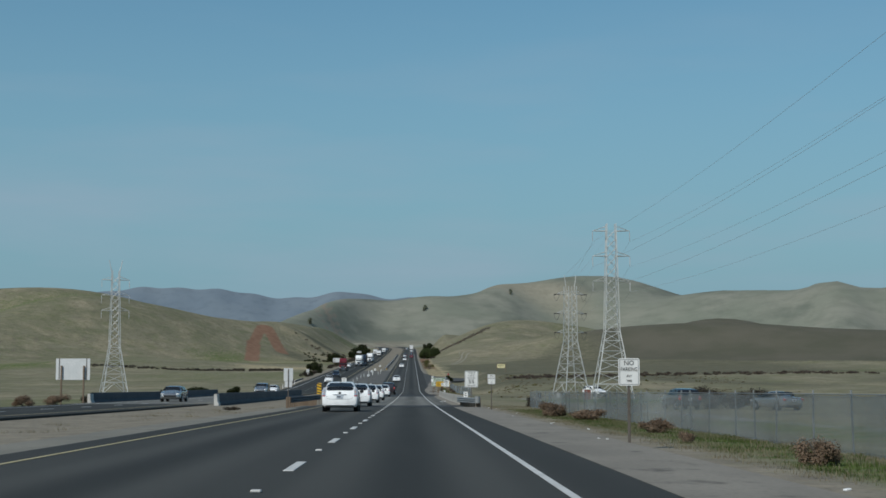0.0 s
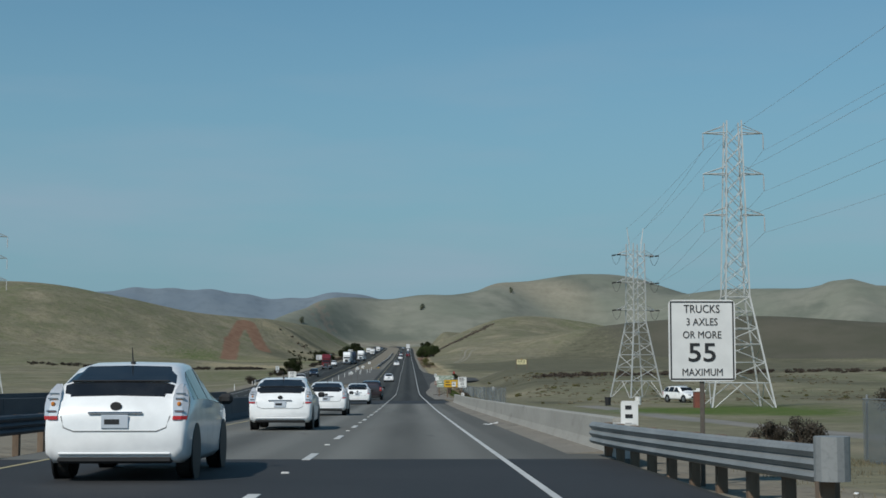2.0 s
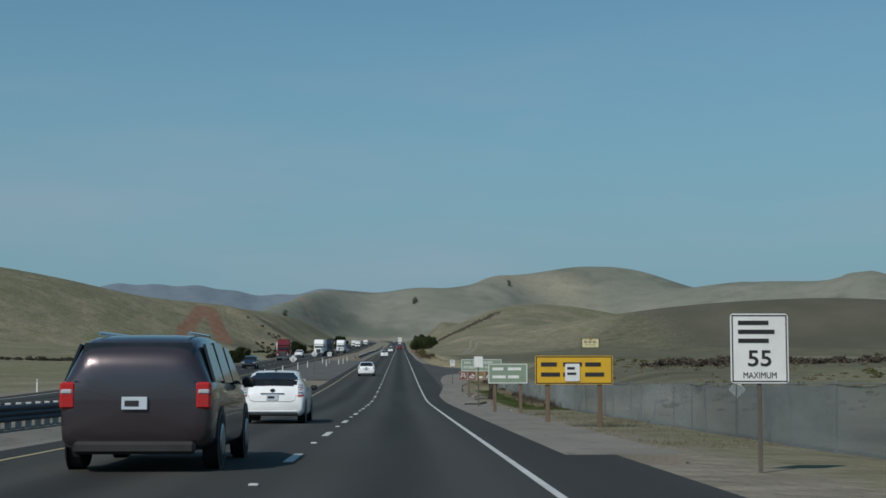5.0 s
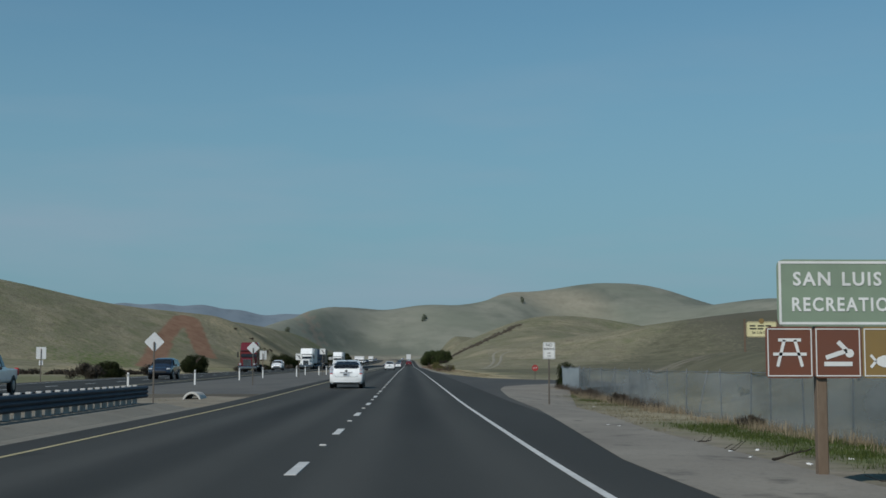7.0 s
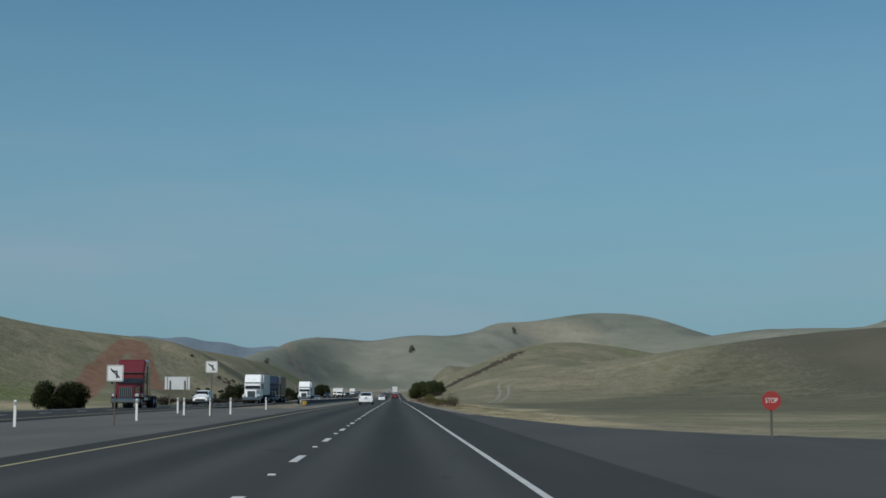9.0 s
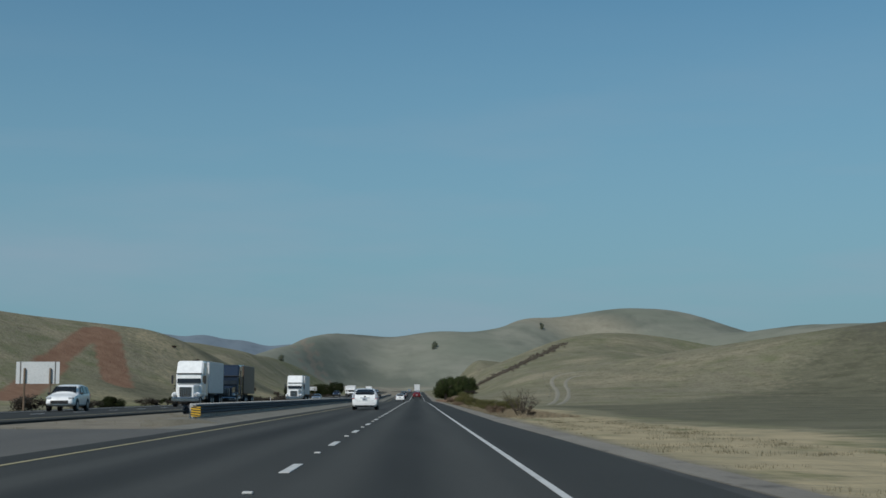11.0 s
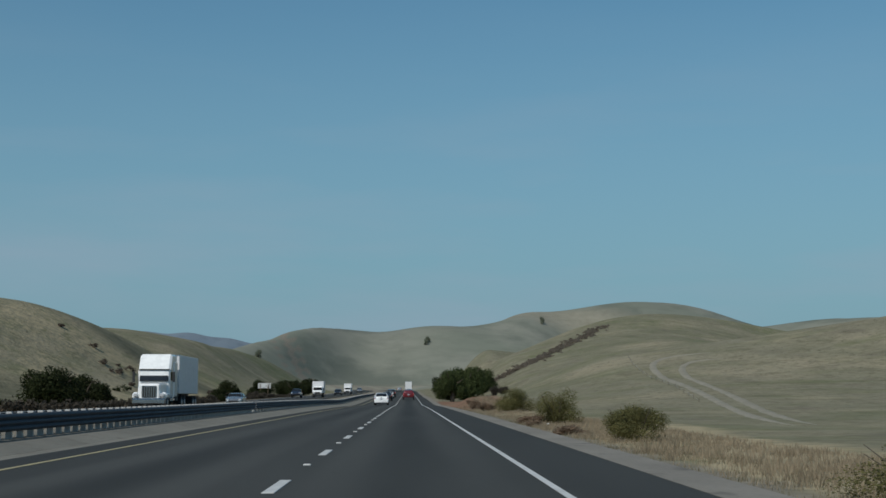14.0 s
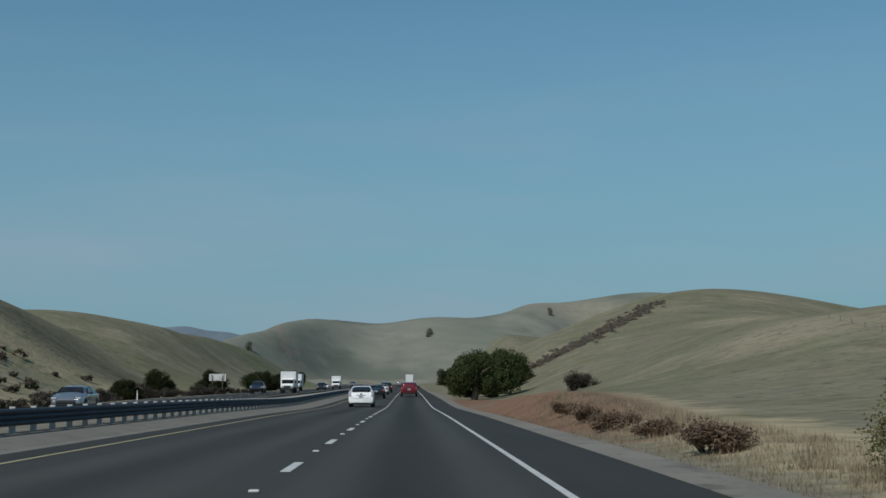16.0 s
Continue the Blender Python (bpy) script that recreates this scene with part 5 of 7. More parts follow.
for i, (kind, x, y, w, h) in enumerate((
        ("brush", 6.1, 539.6, 2.8, 0.9), ("brush", 6.8, 538.2, 2.2, 0.85), ("brush", 7.7, 540.5, 2.0, 1.15), ("brush", 6.1, 557, 2.8, 0.85), ("brush", 6.1, 579.3, 2.4, 1.1),
        ("brush", 6.3, 601.5, 2.2, 1.5), ("brush", 6.9, 634.5, 3.2, 1.55),
        ("brown", 5.3, 517, 1.4, 0.62), ("brown", 5.4, 643, 1.8, 0.7), ("brown", 5.6, 650, 1.4, 0.6), ("brown", 5.5, 656, 1.5, 0.6), ("brown", 5.7, 662, 1.3, 0.6), ("brown", 5.8, 669, 1.6, 0.6),
        ("brown", 6.6, 23, 0.8, 0.5), ("brown", 6.9, 41, 1.3, 0.45), ("brown", 7.0, 58, 2.2, 0.6), ("brown", 6.6, 66, 1.2, 0.7), ("brown", 7.3, 75, 1.4, 0.7), ("brown", 6.4, 33, 0.6, 0.35),
        ("brown", 5.0, 585, 1.3, 0.36), ("brown", 5.1, 602, 1.7, 0.42), ("brown", 4.9, 597, 1.1, 0.34), ("grey", 7.9, 268, 0.8, 0.35), ("grey", 8.0, 292, 0.8, 0.4),
        ("grey", 8.0, 305, 0.8, 0.4), ("grey", 8.0, 327, 0.8, 0.5), ("grey", 8.0, 336, 0.7, 0.5), ("oak", 9.2, 355, 2.2, 1.7), ("oak", 8.6, 351, 1.4, 1.5),
        ("grey", -27.8, 340, 3.0, 1.6), ("grey", -28.5, 402, 4.0, 2.0), ("oak", -28.6, 412, 3.4, 1.8), ("grey", -28, 430, 3.0, 1.3), ("oak", -27.6, 442, 2.4, 1.2),
        ("grey", -28.5, 520, 4.0, 1.2), ("grey", -29, 536, 4.0, 1.3), ("grey", -28.4, 552, 3.6, 1.1), ("oak", -28.8, 566, 3.0, 1.2), ("grey", -28.6, 585, 3.4, 1.0),
        ("grey", -28.6, 740, 3.4, 1.6), ("grey", -29, 756, 3.6, 1.5), ("grey", -28.5, 778, 3.0, 1.5), ("grey", -28.8, 795, 3.2, 1.6), ("grey", -29.2, 826, 4.0, 1.8), ("grey", -28.7, 838, 3.4, 1.4),
        ("grey", -10.9, 92, 1.2, 0.35), ("brown", -28, 108, 2.0, 0.9), ("brown", -27.6, 116, 2.4, 0.9), ("grey", -28.4, 132, 2.0, 1.1), ("oak", -33, 236, 3.4, 1.6), ("oak", -36, 252, 4.0, 1.8), ("oak", -31, 262, 3.0, 1.5),
        ("grey", 26, 120, 4.0, 1.6), ("grey", 30, 128, 4.4, 1.8), ("grey", 34, 150, 4.0, 1.8), ("grey", 32, 170, 4.2, 1.9), ("grey", 38, 190, 5.0, 2.0), ("grey", 10.4, 118, 1.3, 0.8), ("grey", 9.2, 110, 1.2, 0.9),
        ("grey", 9.5, 700, 2.0, 1.2), ("grey", 11, 708, 2.0, 1.2), ("grey", 6.5, 505, 0.9, 0.35))):
    bush(kind, {"brush": "olive green coyote brush on the verge", "brown": "dry rusty brown tumbleweed clump", "grey": "leafless grey brown shrub", "oak": "dense dark green evergreen shrub"}[kind], x, y, w, h, i)


def bare_shrub(x, y, high, seed):
    root = thing("bare_shrub", "bare twiggy shrub beside the shoulder", "shrub", (x, y, float(ground_z(x, y)) - 0.03))
    rng = random.Random(seed)
    for i in range(14):
        bm = bmesh.new()
        a = rng.uniform(0, 6.28)
        p = Vector((0.08 * math.cos(a), 0.08 * math.sin(a), 0))
        d = Vector((0.6 * math.cos(a), 0.6 * math.sin(a), 1)).normalized()
        r = 0.022
        for k in range(4):
            q = p + d * high * 0.29
            rod(bm, p, q, r, 5, r * 0.7)
            for t in range(5):
                e = q + Vector((rng.uniform(-1, 1), rng.uniform(-1, 1), rng.uniform(0.2, 1))) * high * 0.22
                rod(bm, q, e, r * 0.45, 4, 0.002)
                for u in range(3):
                    f = q.lerp(e, 0.5 + 0.25 * u)
                    rod(bm, f, f + Vector((rng.uniform(-1, 1), rng.uniform(-1, 1), rng.uniform(0, 1))) * high * 0.14, 0.003, 3, 0.001)
            p, r = q, r * 0.7
            d = (d + Vector((rng.uniform(-0.4, 0.4), rng.uniform(-0.4, 0.4), 0.1))).normalized()
        part("branch", bm, M["bark"], root)


bare_shrub(6.0, 507, 1.2, 3)
bare_shrub(6.5, 509, 0.9, 5)


def brush_belt(label, way, count, mat, wide, high, seed, spread=None, leafs=220):
    """A belt of brush along a line, past counting."""
    rng = np.random.default_rng(seed)
    V, Fc, n = [], [], 0
    way = np.array(way, float)
    spread = wide * 0.35 if spread is None else spread
    for i in range(count):
        t = i / (count - 1) * (len(way) - 1)
        k = min(int(t), len(way) - 2)
        x, y = way[k] + (way[k + 1] - way[k]) * (t - k) + rng.normal(size=2) * (spread, spread * 1.5)
        q = rng.uniform(0.55, 1.25)
        v, f = leaves(leafs, (wide * q, wide * q, high * q), 0.13 * max(0.8, wide), seed * 100 + i, hollow=0.2, lumps=5)
        z = float(ground_z(x, y))
        V += [(a + x, b + y, c + z - 0.1) for a, b, c in v]
        Fc += [tuple(q + n for q in g) for g in f]
        n += len(v)
    tagged(mesh_object("brush_belt", V, Fc, mat), label, "brush", kind="stuff")


brush_belt("belt of leafless grey brown brush climbing the hill", tuple(zip(BELT_X[1:], BELT_Y[1:])), 620, M["leaf_dusk"], 0.9, 0.42, 5, 1.3, 90)
brush_belt("dark line of brush across the valley floor", ((-110, 505), (-70, 486), (-50, 496), (-42, 500)), 190, M["leaf_grey"], 1.3, 0.75, 6, 1.2, 110)
brush_belt("dark strip of brush in a fold of the far hill", ((-88, 1690), (-82, 1696), (-76, 1702), (-70, 1708)), 26, M["leaf_oak"], 1.8, 2.2, 11)
brush_belt("dark line of brush at the foot of the ploughed hill", ((24, 320), (40, 330), (70, 345), (110, 350)), 170, M["leaf_umber"], 1.3, 0.6, 7, 2.4, 110)
brush_belt("olive and straw scrub over the bank behind the fence", ((18, 232), (32, 240), (55, 250), (60, 275), (35, 270), (19, 262), (19, 288), (34, 292), (62, 300), (70, 325), (40, 318), (20, 310), (20, 332), (36, 340), (70, 350)), 420, M["straw"], 0.55, 0.22, 21, 2.6, 70)
brush_belt("dark scrub dotted over the bank behind the fence", ((18, 236), (40, 246), (64, 262), (30, 268), (18, 280), (36, 300), (66, 318), (30, 326), (19, 338), (50, 348)), 46, M["leaf_brush"], 0.7, 0.4, 22, 2.6, 110)
brush_belt("low brush beside the oncoming road", ((-28, 600), (-29, 660), (-28.5, 720), (-29, 800), (-28, 900)), 120, M["leaf_grey"], 1.1, 0.9, 8)
brush_belt("scrub scattered over the western slope", ((-40, 700), (-52, 720), (-46, 745), (-56, 770), (-44, 790)), 26, M["leaf_oak"], 1.2, 1.0, 9)


brush_belt("dark scrub dotted over the tan western slope", ((-36, 690), (-44, 760), (-38, 780), (-50, 800), (-42, 830), (-55, 790), (-60, 820)), 22, M["leaf_umber"], 1.5, 0.9, 12, 4.0, 200)
brush_belt("russet brush along the foot of the western cut", ((-31, 650), (-32, 700), (-31, 760), (-32, 800)), 70, M["leaf_brown"], 0.8, 0.6, 13, 0.8, 110)


def grove(x, y, n, size, seed):
    rng = random.Random(seed)
    for i in range(n):
        tree("far", "hazy grey green tree far off on the slope", x + rng.uniform(-0.4, 0.4) * size, y + i * size * 1.1, size * 1.0, size * 1.15, seed + i, None, "far trees on the slopes")


grove(18.6, 1960, 2, 6, 3)
grove(-117, 1672, 2, 6, 6)
grove(142, 2088, 2, 6, 9)


def track_fence():
    root = thing("wire_fence", "thin wire fence with weathered posts beside the hill track", "fence")
    way = ((24, 700), (22.9, 690), (22.3, 680), (22.1, 671), (21.6, 659), (20.2, 646), (18.9, 634))
    bm = bmesh.new()
    rod(bm, (0, 0, -0.2), (0, 0, 0.30), 0.02, 5)
    proto, tops = part("post", bm, M["leaf_dusk"], root), []
    for (ax, ay), (bx, by) in zip(way, way[1:]):
        for k in range(3):
            x, y = ax + (bx - ax) * k / 3, ay + (by - ay) * k / 3
            tops.append(Vector((x, y, float(ground_z(x, y)))))
    for i, t in enumerate(tops):
        ob = proto if i == 0 else new("post", proto.data)
        ob.parent = root
        ob.matrix_basis = Matrix.Translation(t) @ pose(0, 0, 0, 5 * math.sin(i * 1.9), 5 * math.sin(i * 2.7))
        if i:
            for h in (0.14, 0.26):
                bm = bmesh.new()
                rod(bm, tops[i - 1] + Vector((0, 0, h)), t + Vector((0, 0, h)), 0.004, 4)
                part("wire", bm, M["wire"], root)


track_fence()


def wheel_track(way, wide, seed):
    """One worn wheel path draped over the slope, with ragged edges."""
    rng = np.random.default_rng(seed)
    p = np.array(way, float)
    for _ in range(4):
        q = np.empty((len(p) * 2 - 2, 2))
        q[0::2], q[1::2] = p[:-1] * 0.75 + p[1:] * 0.25, p[:-1] * 0.25 + p[1:] * 0.75
        p = q
    d = np.gradient(p, axis=0)
    d /= np.linalg.norm(d, axis=1)[:, None]
    side = np.stack([-d[:, 1], d[:, 0]], 1)
    verts, faces = [], []
    for i in range(len(p)):
        w = wide * (0.75 + 0.5 * rng.random()) * min(1, 0.15 + i / 12, 0.15 + (len(p) - 1 - i) / 12)
        for k in (-1, -0.4, 0.4, 1):
            x, y = p[i] + side[i] * w * k
            verts.append((x, y, float(ground_z(x, y)) + (0.06 * min(1, i / 10, (len(p) - 1 - i) / 10) + 0.008 if abs(k) < 1 else -0.02)))
        if i:
            a, b = i * 4 - 4, i * 4
            faces += [(a + k, a + k + 1, b + k + 1, b + k) for k in range(3)]
    tagged(mesh_object("track", verts, faces, M["track"], None, True), "pale worn wheel track curling down the grass slope", "track", kind="structure")


wheel_track(((36, 690), (29, 694), (25.6, 692), (24, 685), (23.3, 676), (22.8, 661), (20.4, 636), (17.2, 612), (14, 588)), 0.38, 1)
wheel_track(((34, 684), (29, 687), (26.8, 684), (25.4, 676), (24.6, 661), (22, 636), (18.6, 613), (15.2, 590)), 0.36, 2)


def tufts(name, label, mat, seed, spots, blade, per=9):
    """Grass in tufts; spots are (x0, x1, y0, y1, count)."""
    rng = np.random.default_rng(seed)
    V, Fc = [], []
    for x0, x1, y0, y1, count in spots:
        many = max(1, count // 16)
        cx, cy, far = rng.uniform(x0, x1, many), rng.uniform(y0, y1, many), rng.uniform(0.15, 1.1, many)
        pick = rng.integers(0, many, count // 2)
        px = np.clip(cx[pick] + rng.normal(size=len(pick)) * far[pick] * 0.6, x0, x1)
        py = cy[pick] + rng.normal(size=len(pick)) * far[pick]
        pz = ground_z(px, py)
        for x, y, z in zip(px, py, pz):
            h = blade * rng.uniform(0.35, 1.5)
            for k in range(per):
                a, lean = rng.uniform(0, 6.28), rng.uniform(0.1, 0.6)
                bx, by = x + rng.normal() * 0.14, y + rng.normal() * 0.14
                w = 0.006 + 0.006 * rng.random()
                n = len(V)
                V += [(bx - w * math.sin(a), by + w * math.cos(a), z - 0.03), (bx + w * math.sin(a), by - w * math.cos(a), z - 0.03),
                      (bx + lean * h * math.cos(a), by + lean * h * math.sin(a), z + h)]
                Fc.append((n, n + 1, n + 2))
    ob = mesh_object(name, V, Fc, mat)
    return tagged(ob, label, "grass", kind="stuff")


tufts("dry_grass", "dry straw coloured roadside grass", M["straw"], 1, ((4.4, 6.4, 500, 690, 6000), (5.6, 8.5, -5, 110, 7000), (5.4, 8.2, 222, 266, 1500), (5.4, 8.2, 300, 346, 1500), (5.2, 9.5, 414, 500, 2600)), 0.06)
tufts("tall_dry_grass", "tall pinkish straw grass standing on the verge", M["straw_rose"], 8, ((4.9, 8.8, 500, 612, 15000), (5.0, 7.6, 612, 680, 4000)), 0.13, 8)
tufts("green_grass", "fresh green grass along the fence", M["grass_blade"], 2, ((6.2, 8.4, -5, 90, 6500), (6.2, 8.2, 262, 306, 6500), (6.6, 8.2, 322, 350, 900)), 0.06)
tufts("dead_weeds", "dead straw weeds along the foot of the fence", M["straw_rose"], 21, ((7.5, 8.2, 268, 351, 1500),), 0.2, 8)
tufts("dark_weeds", "dark dry weeds grown against the fence", M["leaf_umber"], 22, ((7.9, 8.25, 262, 292, 700), (7.9, 8.25, 318, 351, 800)), 0.34, 9)
tufts("weeds", "thin weeds in the median gravel", M["straw"], 3, ((-13.5, -8.6, 0, 108, 500), (-13.5, -9.2, 205, 330, 900), (-14, -9.2, 470, 640, 1200)), 0.09)


def litter():
    rng = random.Random(4)
    bm = bmesh.new()
    box(bm, 0, 0, 0.01, 0.08, 0.06, 0.025, 0.008)
    base = None
    for i in range(34):
        y = rng.choice((rng.uniform(12, 95), rng.uniform(255, 330), rng.uniform(495, 660)))
        x = rng.uniform(4.0, 6.6)
        z = float(ground_z(x, y)) if x > 5.3 else float(road_z(y)) - 0.012
        m = pose(x, y, z, 0, rng.uniform(-20, 20), rng.uniform(0, 360))
        if base is None:
            base = tagged(part("litter", bm, M["sign_white"]), "scrap of white paper litter on the verge", "litter", "litter on the verge")
            base.matrix_basis = m
        else:
            copy_thing(base, m)


litter()


def crumpled_sheet(x, y, wide):
    """A crumpled plastic sheet, draped over its own folds."""
    rng = random.Random(12)
    bm = bmesh.new()
    bmesh.ops.create_grid(bm, x_segments=7, y_segments=5, size=0.5)
    for v in bm.verts:
        v.co.x, v.co.y = v.co.x * wide * (1.0 + 0.25 * v.co.y), v.co.y * wide * 0.6
        v.co.z = 0.02 + 0.22 * wide * max(0, v.co.x / wide + 0.15) * rng.uniform(0.6, 1.2) + rng.uniform(0, 0.05) * wide
    bmesh.ops.solidify(bm, geom=bm.faces, thickness=0.006)
    ob = tagged(part("plastic_sheet", bm, M["sign_white"]), "crumpled white plastic sheet lying by the parapet", "litter")
    ob.matrix_basis = pose(x, y, float(road_z(y)) + 0.035, 0, 0, 12)


crumpled_sheet(2.85, 123.0, 0.42)


# strip of torn tyre on the shoulder
def tyre_strip(x, y, long):
    bm = bmesh.new()
    for i in range(12):
        t = i / 11
        box(bm, (t - 0.5) * long, 0.14 * math.sin(t * 5), 0.03 + 0.10 * max(0, t - 0.6) * 2.5, long / 11 * 1.1, 0.34 * (1 - 0.6 * t), 0.10, 0.02)
    ob = tagged(part("torn_tyre", bm, M["tyre"]), "black strip of torn tyre tread on the gravel", "litter")
    ob.matrix_basis = pose(x, y, float(road_z(y)) - 0.01, 0, 0, -18)


tyre_strip(4.1, 268.0, 1.05)


def charred_stump(x, y):
    """A dead, burnt trunk split low into leaning stubs."""
    root = thing("tree_stump", "charred dead stump leaning beside the sign post", "stump", (x, y, float(ground_z(x, y)) - 0.05))
    bm = bmesh.new()
    rng = random.Random(8)
    rod(bm, (-0.16, 0, 0), (-0.04, 0.02, 0.55), 0.24, 11, 0.17)
    rod(bm, (-0.04, 0.02, 0.55), (0.08, 0, 1.28), 0.17, 11, 0.07)
    for v in bm.verts:
        v.co.x += rng.uniform(-0.03, 0.03)
        v.co.y += rng.uniform(-0.03, 0.03)
    part("bole", bm, M["char"], root)
    for i in range(9):
        bm = bmesh.new()
        a = rng.uniform(0, 6.28)
        lean = rng.uniform(0.12, 0.26)
        e = (lean * math.cos(a), lean * math.sin(a), rng.uniform(0.5, 1.1))
        rod(bm, (0.2 * math.cos(a) - 0.1, 0.2 * math.sin(a), 0.0), e, 0.07, 7, 0.035)
        rod(bm, e, (e[0] * 0.8, e[1] * 0.8, e[2] + rng.uniform(0.1, 0.25)), 0.035, 6, 0.008)
        part("stub", bm, M["char"], root)


charred_stump(6.22, 287.35)


def fallen_branch(x, y, long, turn, seed):
    """A dead branch lying on the verge with a few broken side twigs."""
    rng = random.Random(seed)
    bm = bmesh.new()
    p, r = Vector((-long / 2, 0, 0.02)), 0.024
    for k in range(6):
        q = p + Vector((long / 6, rng.uniform(-0.07, 0.07), rng.uniform(-0.01, 0.03)))
        rod(bm, p, q, r, 7, r * 0.85)
        if k > 1:
            rod(bm, q, q + Vector((rng.uniform(0.05, 0.25), rng.uniform(-0.3, 0.3), rng.uniform(0.02, 0.16))), r * 0.5, 5, 0.005)
        p, r = q, r * 0.85
    ob = tagged(part("fallen_branch", bm, M["char"]), "dark dead branch lying on the verge", "branch", "fallen branches")
    ob.matrix_basis = pose(x, y, float(ground_z(x, y)), 0, 0, turn)


for x, y, long, turn, seed in ((5.65, 286.6, 1.0, 160, 1), (5.3, 286.0, 0.7, 10, 2), (5.0, 296.5, 0.6, 5, 3), (4.9, 294.0, 0.5, -8, 4), (5.6, 292.0, 0.7, 12, 5)):
    fallen_branch(x, y, long, turn, seed)


# ---- far mountains ----
def mountains():
    xs = np.linspace(-2600, 500, 220)
    crest = 222 + 36 * np.exp(-((xs + 740) / 250) ** 2) + 22 * np.exp(-((xs + 190) / 85) ** 2) + 24 * np.exp(-((xs + 1200) / 200) ** 2)
    crest = crest + 3.5 * np.sin(xs / 47 + 1) + 2.5 * np.sin(xs / 19 + 2)
    verts, faces = [], []
    rows = 7
    for r in range(rows):
        t = r / (rows - 1)
        for i, x in enumerate(xs):
            verts.append((x, 4600 - 500 * (1 - t) + 26 * math.sin(x / 83 + r * 0.9) * (1 - t), -20 + (crest[i] + 20) * t ** 0.8 + (5 * math.sin(x / 57 + r * 1.3) if 0 < r < rows - 1 else 0)))
    n = len(xs)
    for r in range(rows - 1):
        for i in range(n - 1):
            a = r * n + i
            faces.append((a, a + 1, a + n + 1, a + n))
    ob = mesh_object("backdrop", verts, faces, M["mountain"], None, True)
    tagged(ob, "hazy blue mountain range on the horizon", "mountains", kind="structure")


mountains()


# ---- vehicles ----
# stations along a car, rear to front: share of the length, underside, belt, top, half widths low, belt, top
SHAPES = {
    "van": ((0, .45, 1.05, 1.15, .80, .80, .62), (.012, .28, 1.08, 1.50, .92, .92, .66), (.06, .23, 1.08, 1.70, .94, .94, .70), (.25, .21, 1.06, 1.77, .95, .95, .72), (.45, .20, 1.05, 1.77, .95, .95, .72),
            (.62, .20, 1.03, 1.66, .95, .95, .69), (.76, .20, 1.01, 1.14, .95, .94, .70), (.82, .20, .98, 1.03, .95, .93, .74), (.94, .22, .84, .87, .93, .88, .70), (.985, .30, .70, .72, .82, .78, .60), (1, .40, .56, .60, .70, .68, .52)),
    "suv": ((0, .52, 1.02, 1.12, .78, .78, .62), (.014, .36, 1.06, 1.45, .90, .90, .66), (.05, .30, 1.06, 1.62, .92, .92, .69), (.25, .28, 1.05, 1.70, .93, .93, .70), (.46, .28, 1.04, 1.70, .93, .93, .70),
            (.60, .28, 1.03, 1.56, .93, .92, .67), (.71, .28, 1.02, 1.14, .93, .91, .68), (.78, .28, 1.00, 1.06, .93, .90, .72), (.94, .30, .90, .94, .91, .86, .70), (.985, .38, .76, .78, .82, .78, .62), (1, .48, .62, .66, .70, .68, .52)),
    "sedan": ((0, .48, .80, .86, .72, .72, .55), (.015, .27, .94, .97, .84, .84, .64), (.12, .21, .96, 1.00, .88, .87, .68), (.20, .20, .95, 1.06, .88, .87, .62), (.34, .19, .93, 1.38, .88, .87, .58),
              (.50, .19, .92, 1.42, .88, .87, .58), (.62, .19, .91, 1.30, .88, .87, .57), (.74, .19, .91, .98, .88, .86, .62), (.80, .19, .89, .93, .88, .85, .66), (.94, .21, .76, .79, .86, .81, .63), (.985, .28, .62, .64, .76, .73, .56), (1, .38, .54, .56, .64, .62, .48)),
    "pickup": ((0, .60, 1.00, 1.03, .82, .82, .74), (.01, .50, 1.08, 1.11, .95, .95, .86), (.30, .42, 1.10, 1.13, .97, .97, .88), (.375, .42, 1.10, 1.14, .97, .97, .84), (.40, .42, 1.12, 1.72, .97, .96, .70),
               (.52, .42, 1.12, 1.84, .97, .96, .70), (.62, .42, 1.12, 1.74, .97, .96, .69), (.71, .42, 1.12, 1.22, .97, .95, .76), (.78, .42, 1.10, 1.16, .97, .95, .82), (.95, .44, 1.02, 1.06, .96, .92, .80), (.988, .50, .88, .92, .88, .85, .72), (1, .56, .76, .80, .78, .76, .62)),
}
SIZES = {"van": (5.0, 1.95), "suv": (4.7, 1.88), "sedan": (4.7, 1.8), "pickup": (5.6, 2.0)}
# windows for each shape: rear glass, windscreen (share of length and height at foot and head, half widths), and side panes
GLASS = {
    "van": ((.010, 1.12, .74, .045, 1.62, .66), (.75, 1.15, .74, .625, 1.66, .66), ((.07, .24, 1.14, 1.62), (.26, .45, 1.12, 1.66), (.47, .68, 1.10, 1.62))),
    "suv": ((.010, 1.10, .74, .050, 1.56, .64), (.705, 1.14, .72, .605, 1.56, .64), ((.07, .22, 1.12, 1.55), (.24, .42, 1.11, 1.60), (.44, .63, 1.10, 1.56))),
    "sedan": ((.205, 1.06, .62, .33, 1.36, .55), (.735, .99, .66, .625, 1.30, .55), ((.24, .44, .98, 1.33), (.46, .66, .97, 1.33))),
    "pickup": ((.392, 1.2, .76, .402, 1.66, .66), (.705, 1.23, .78, .625, 1.73, .66), ((.42, .50, 1.18, 1.68), (.515, .67, 1.17, 1.72))),
}


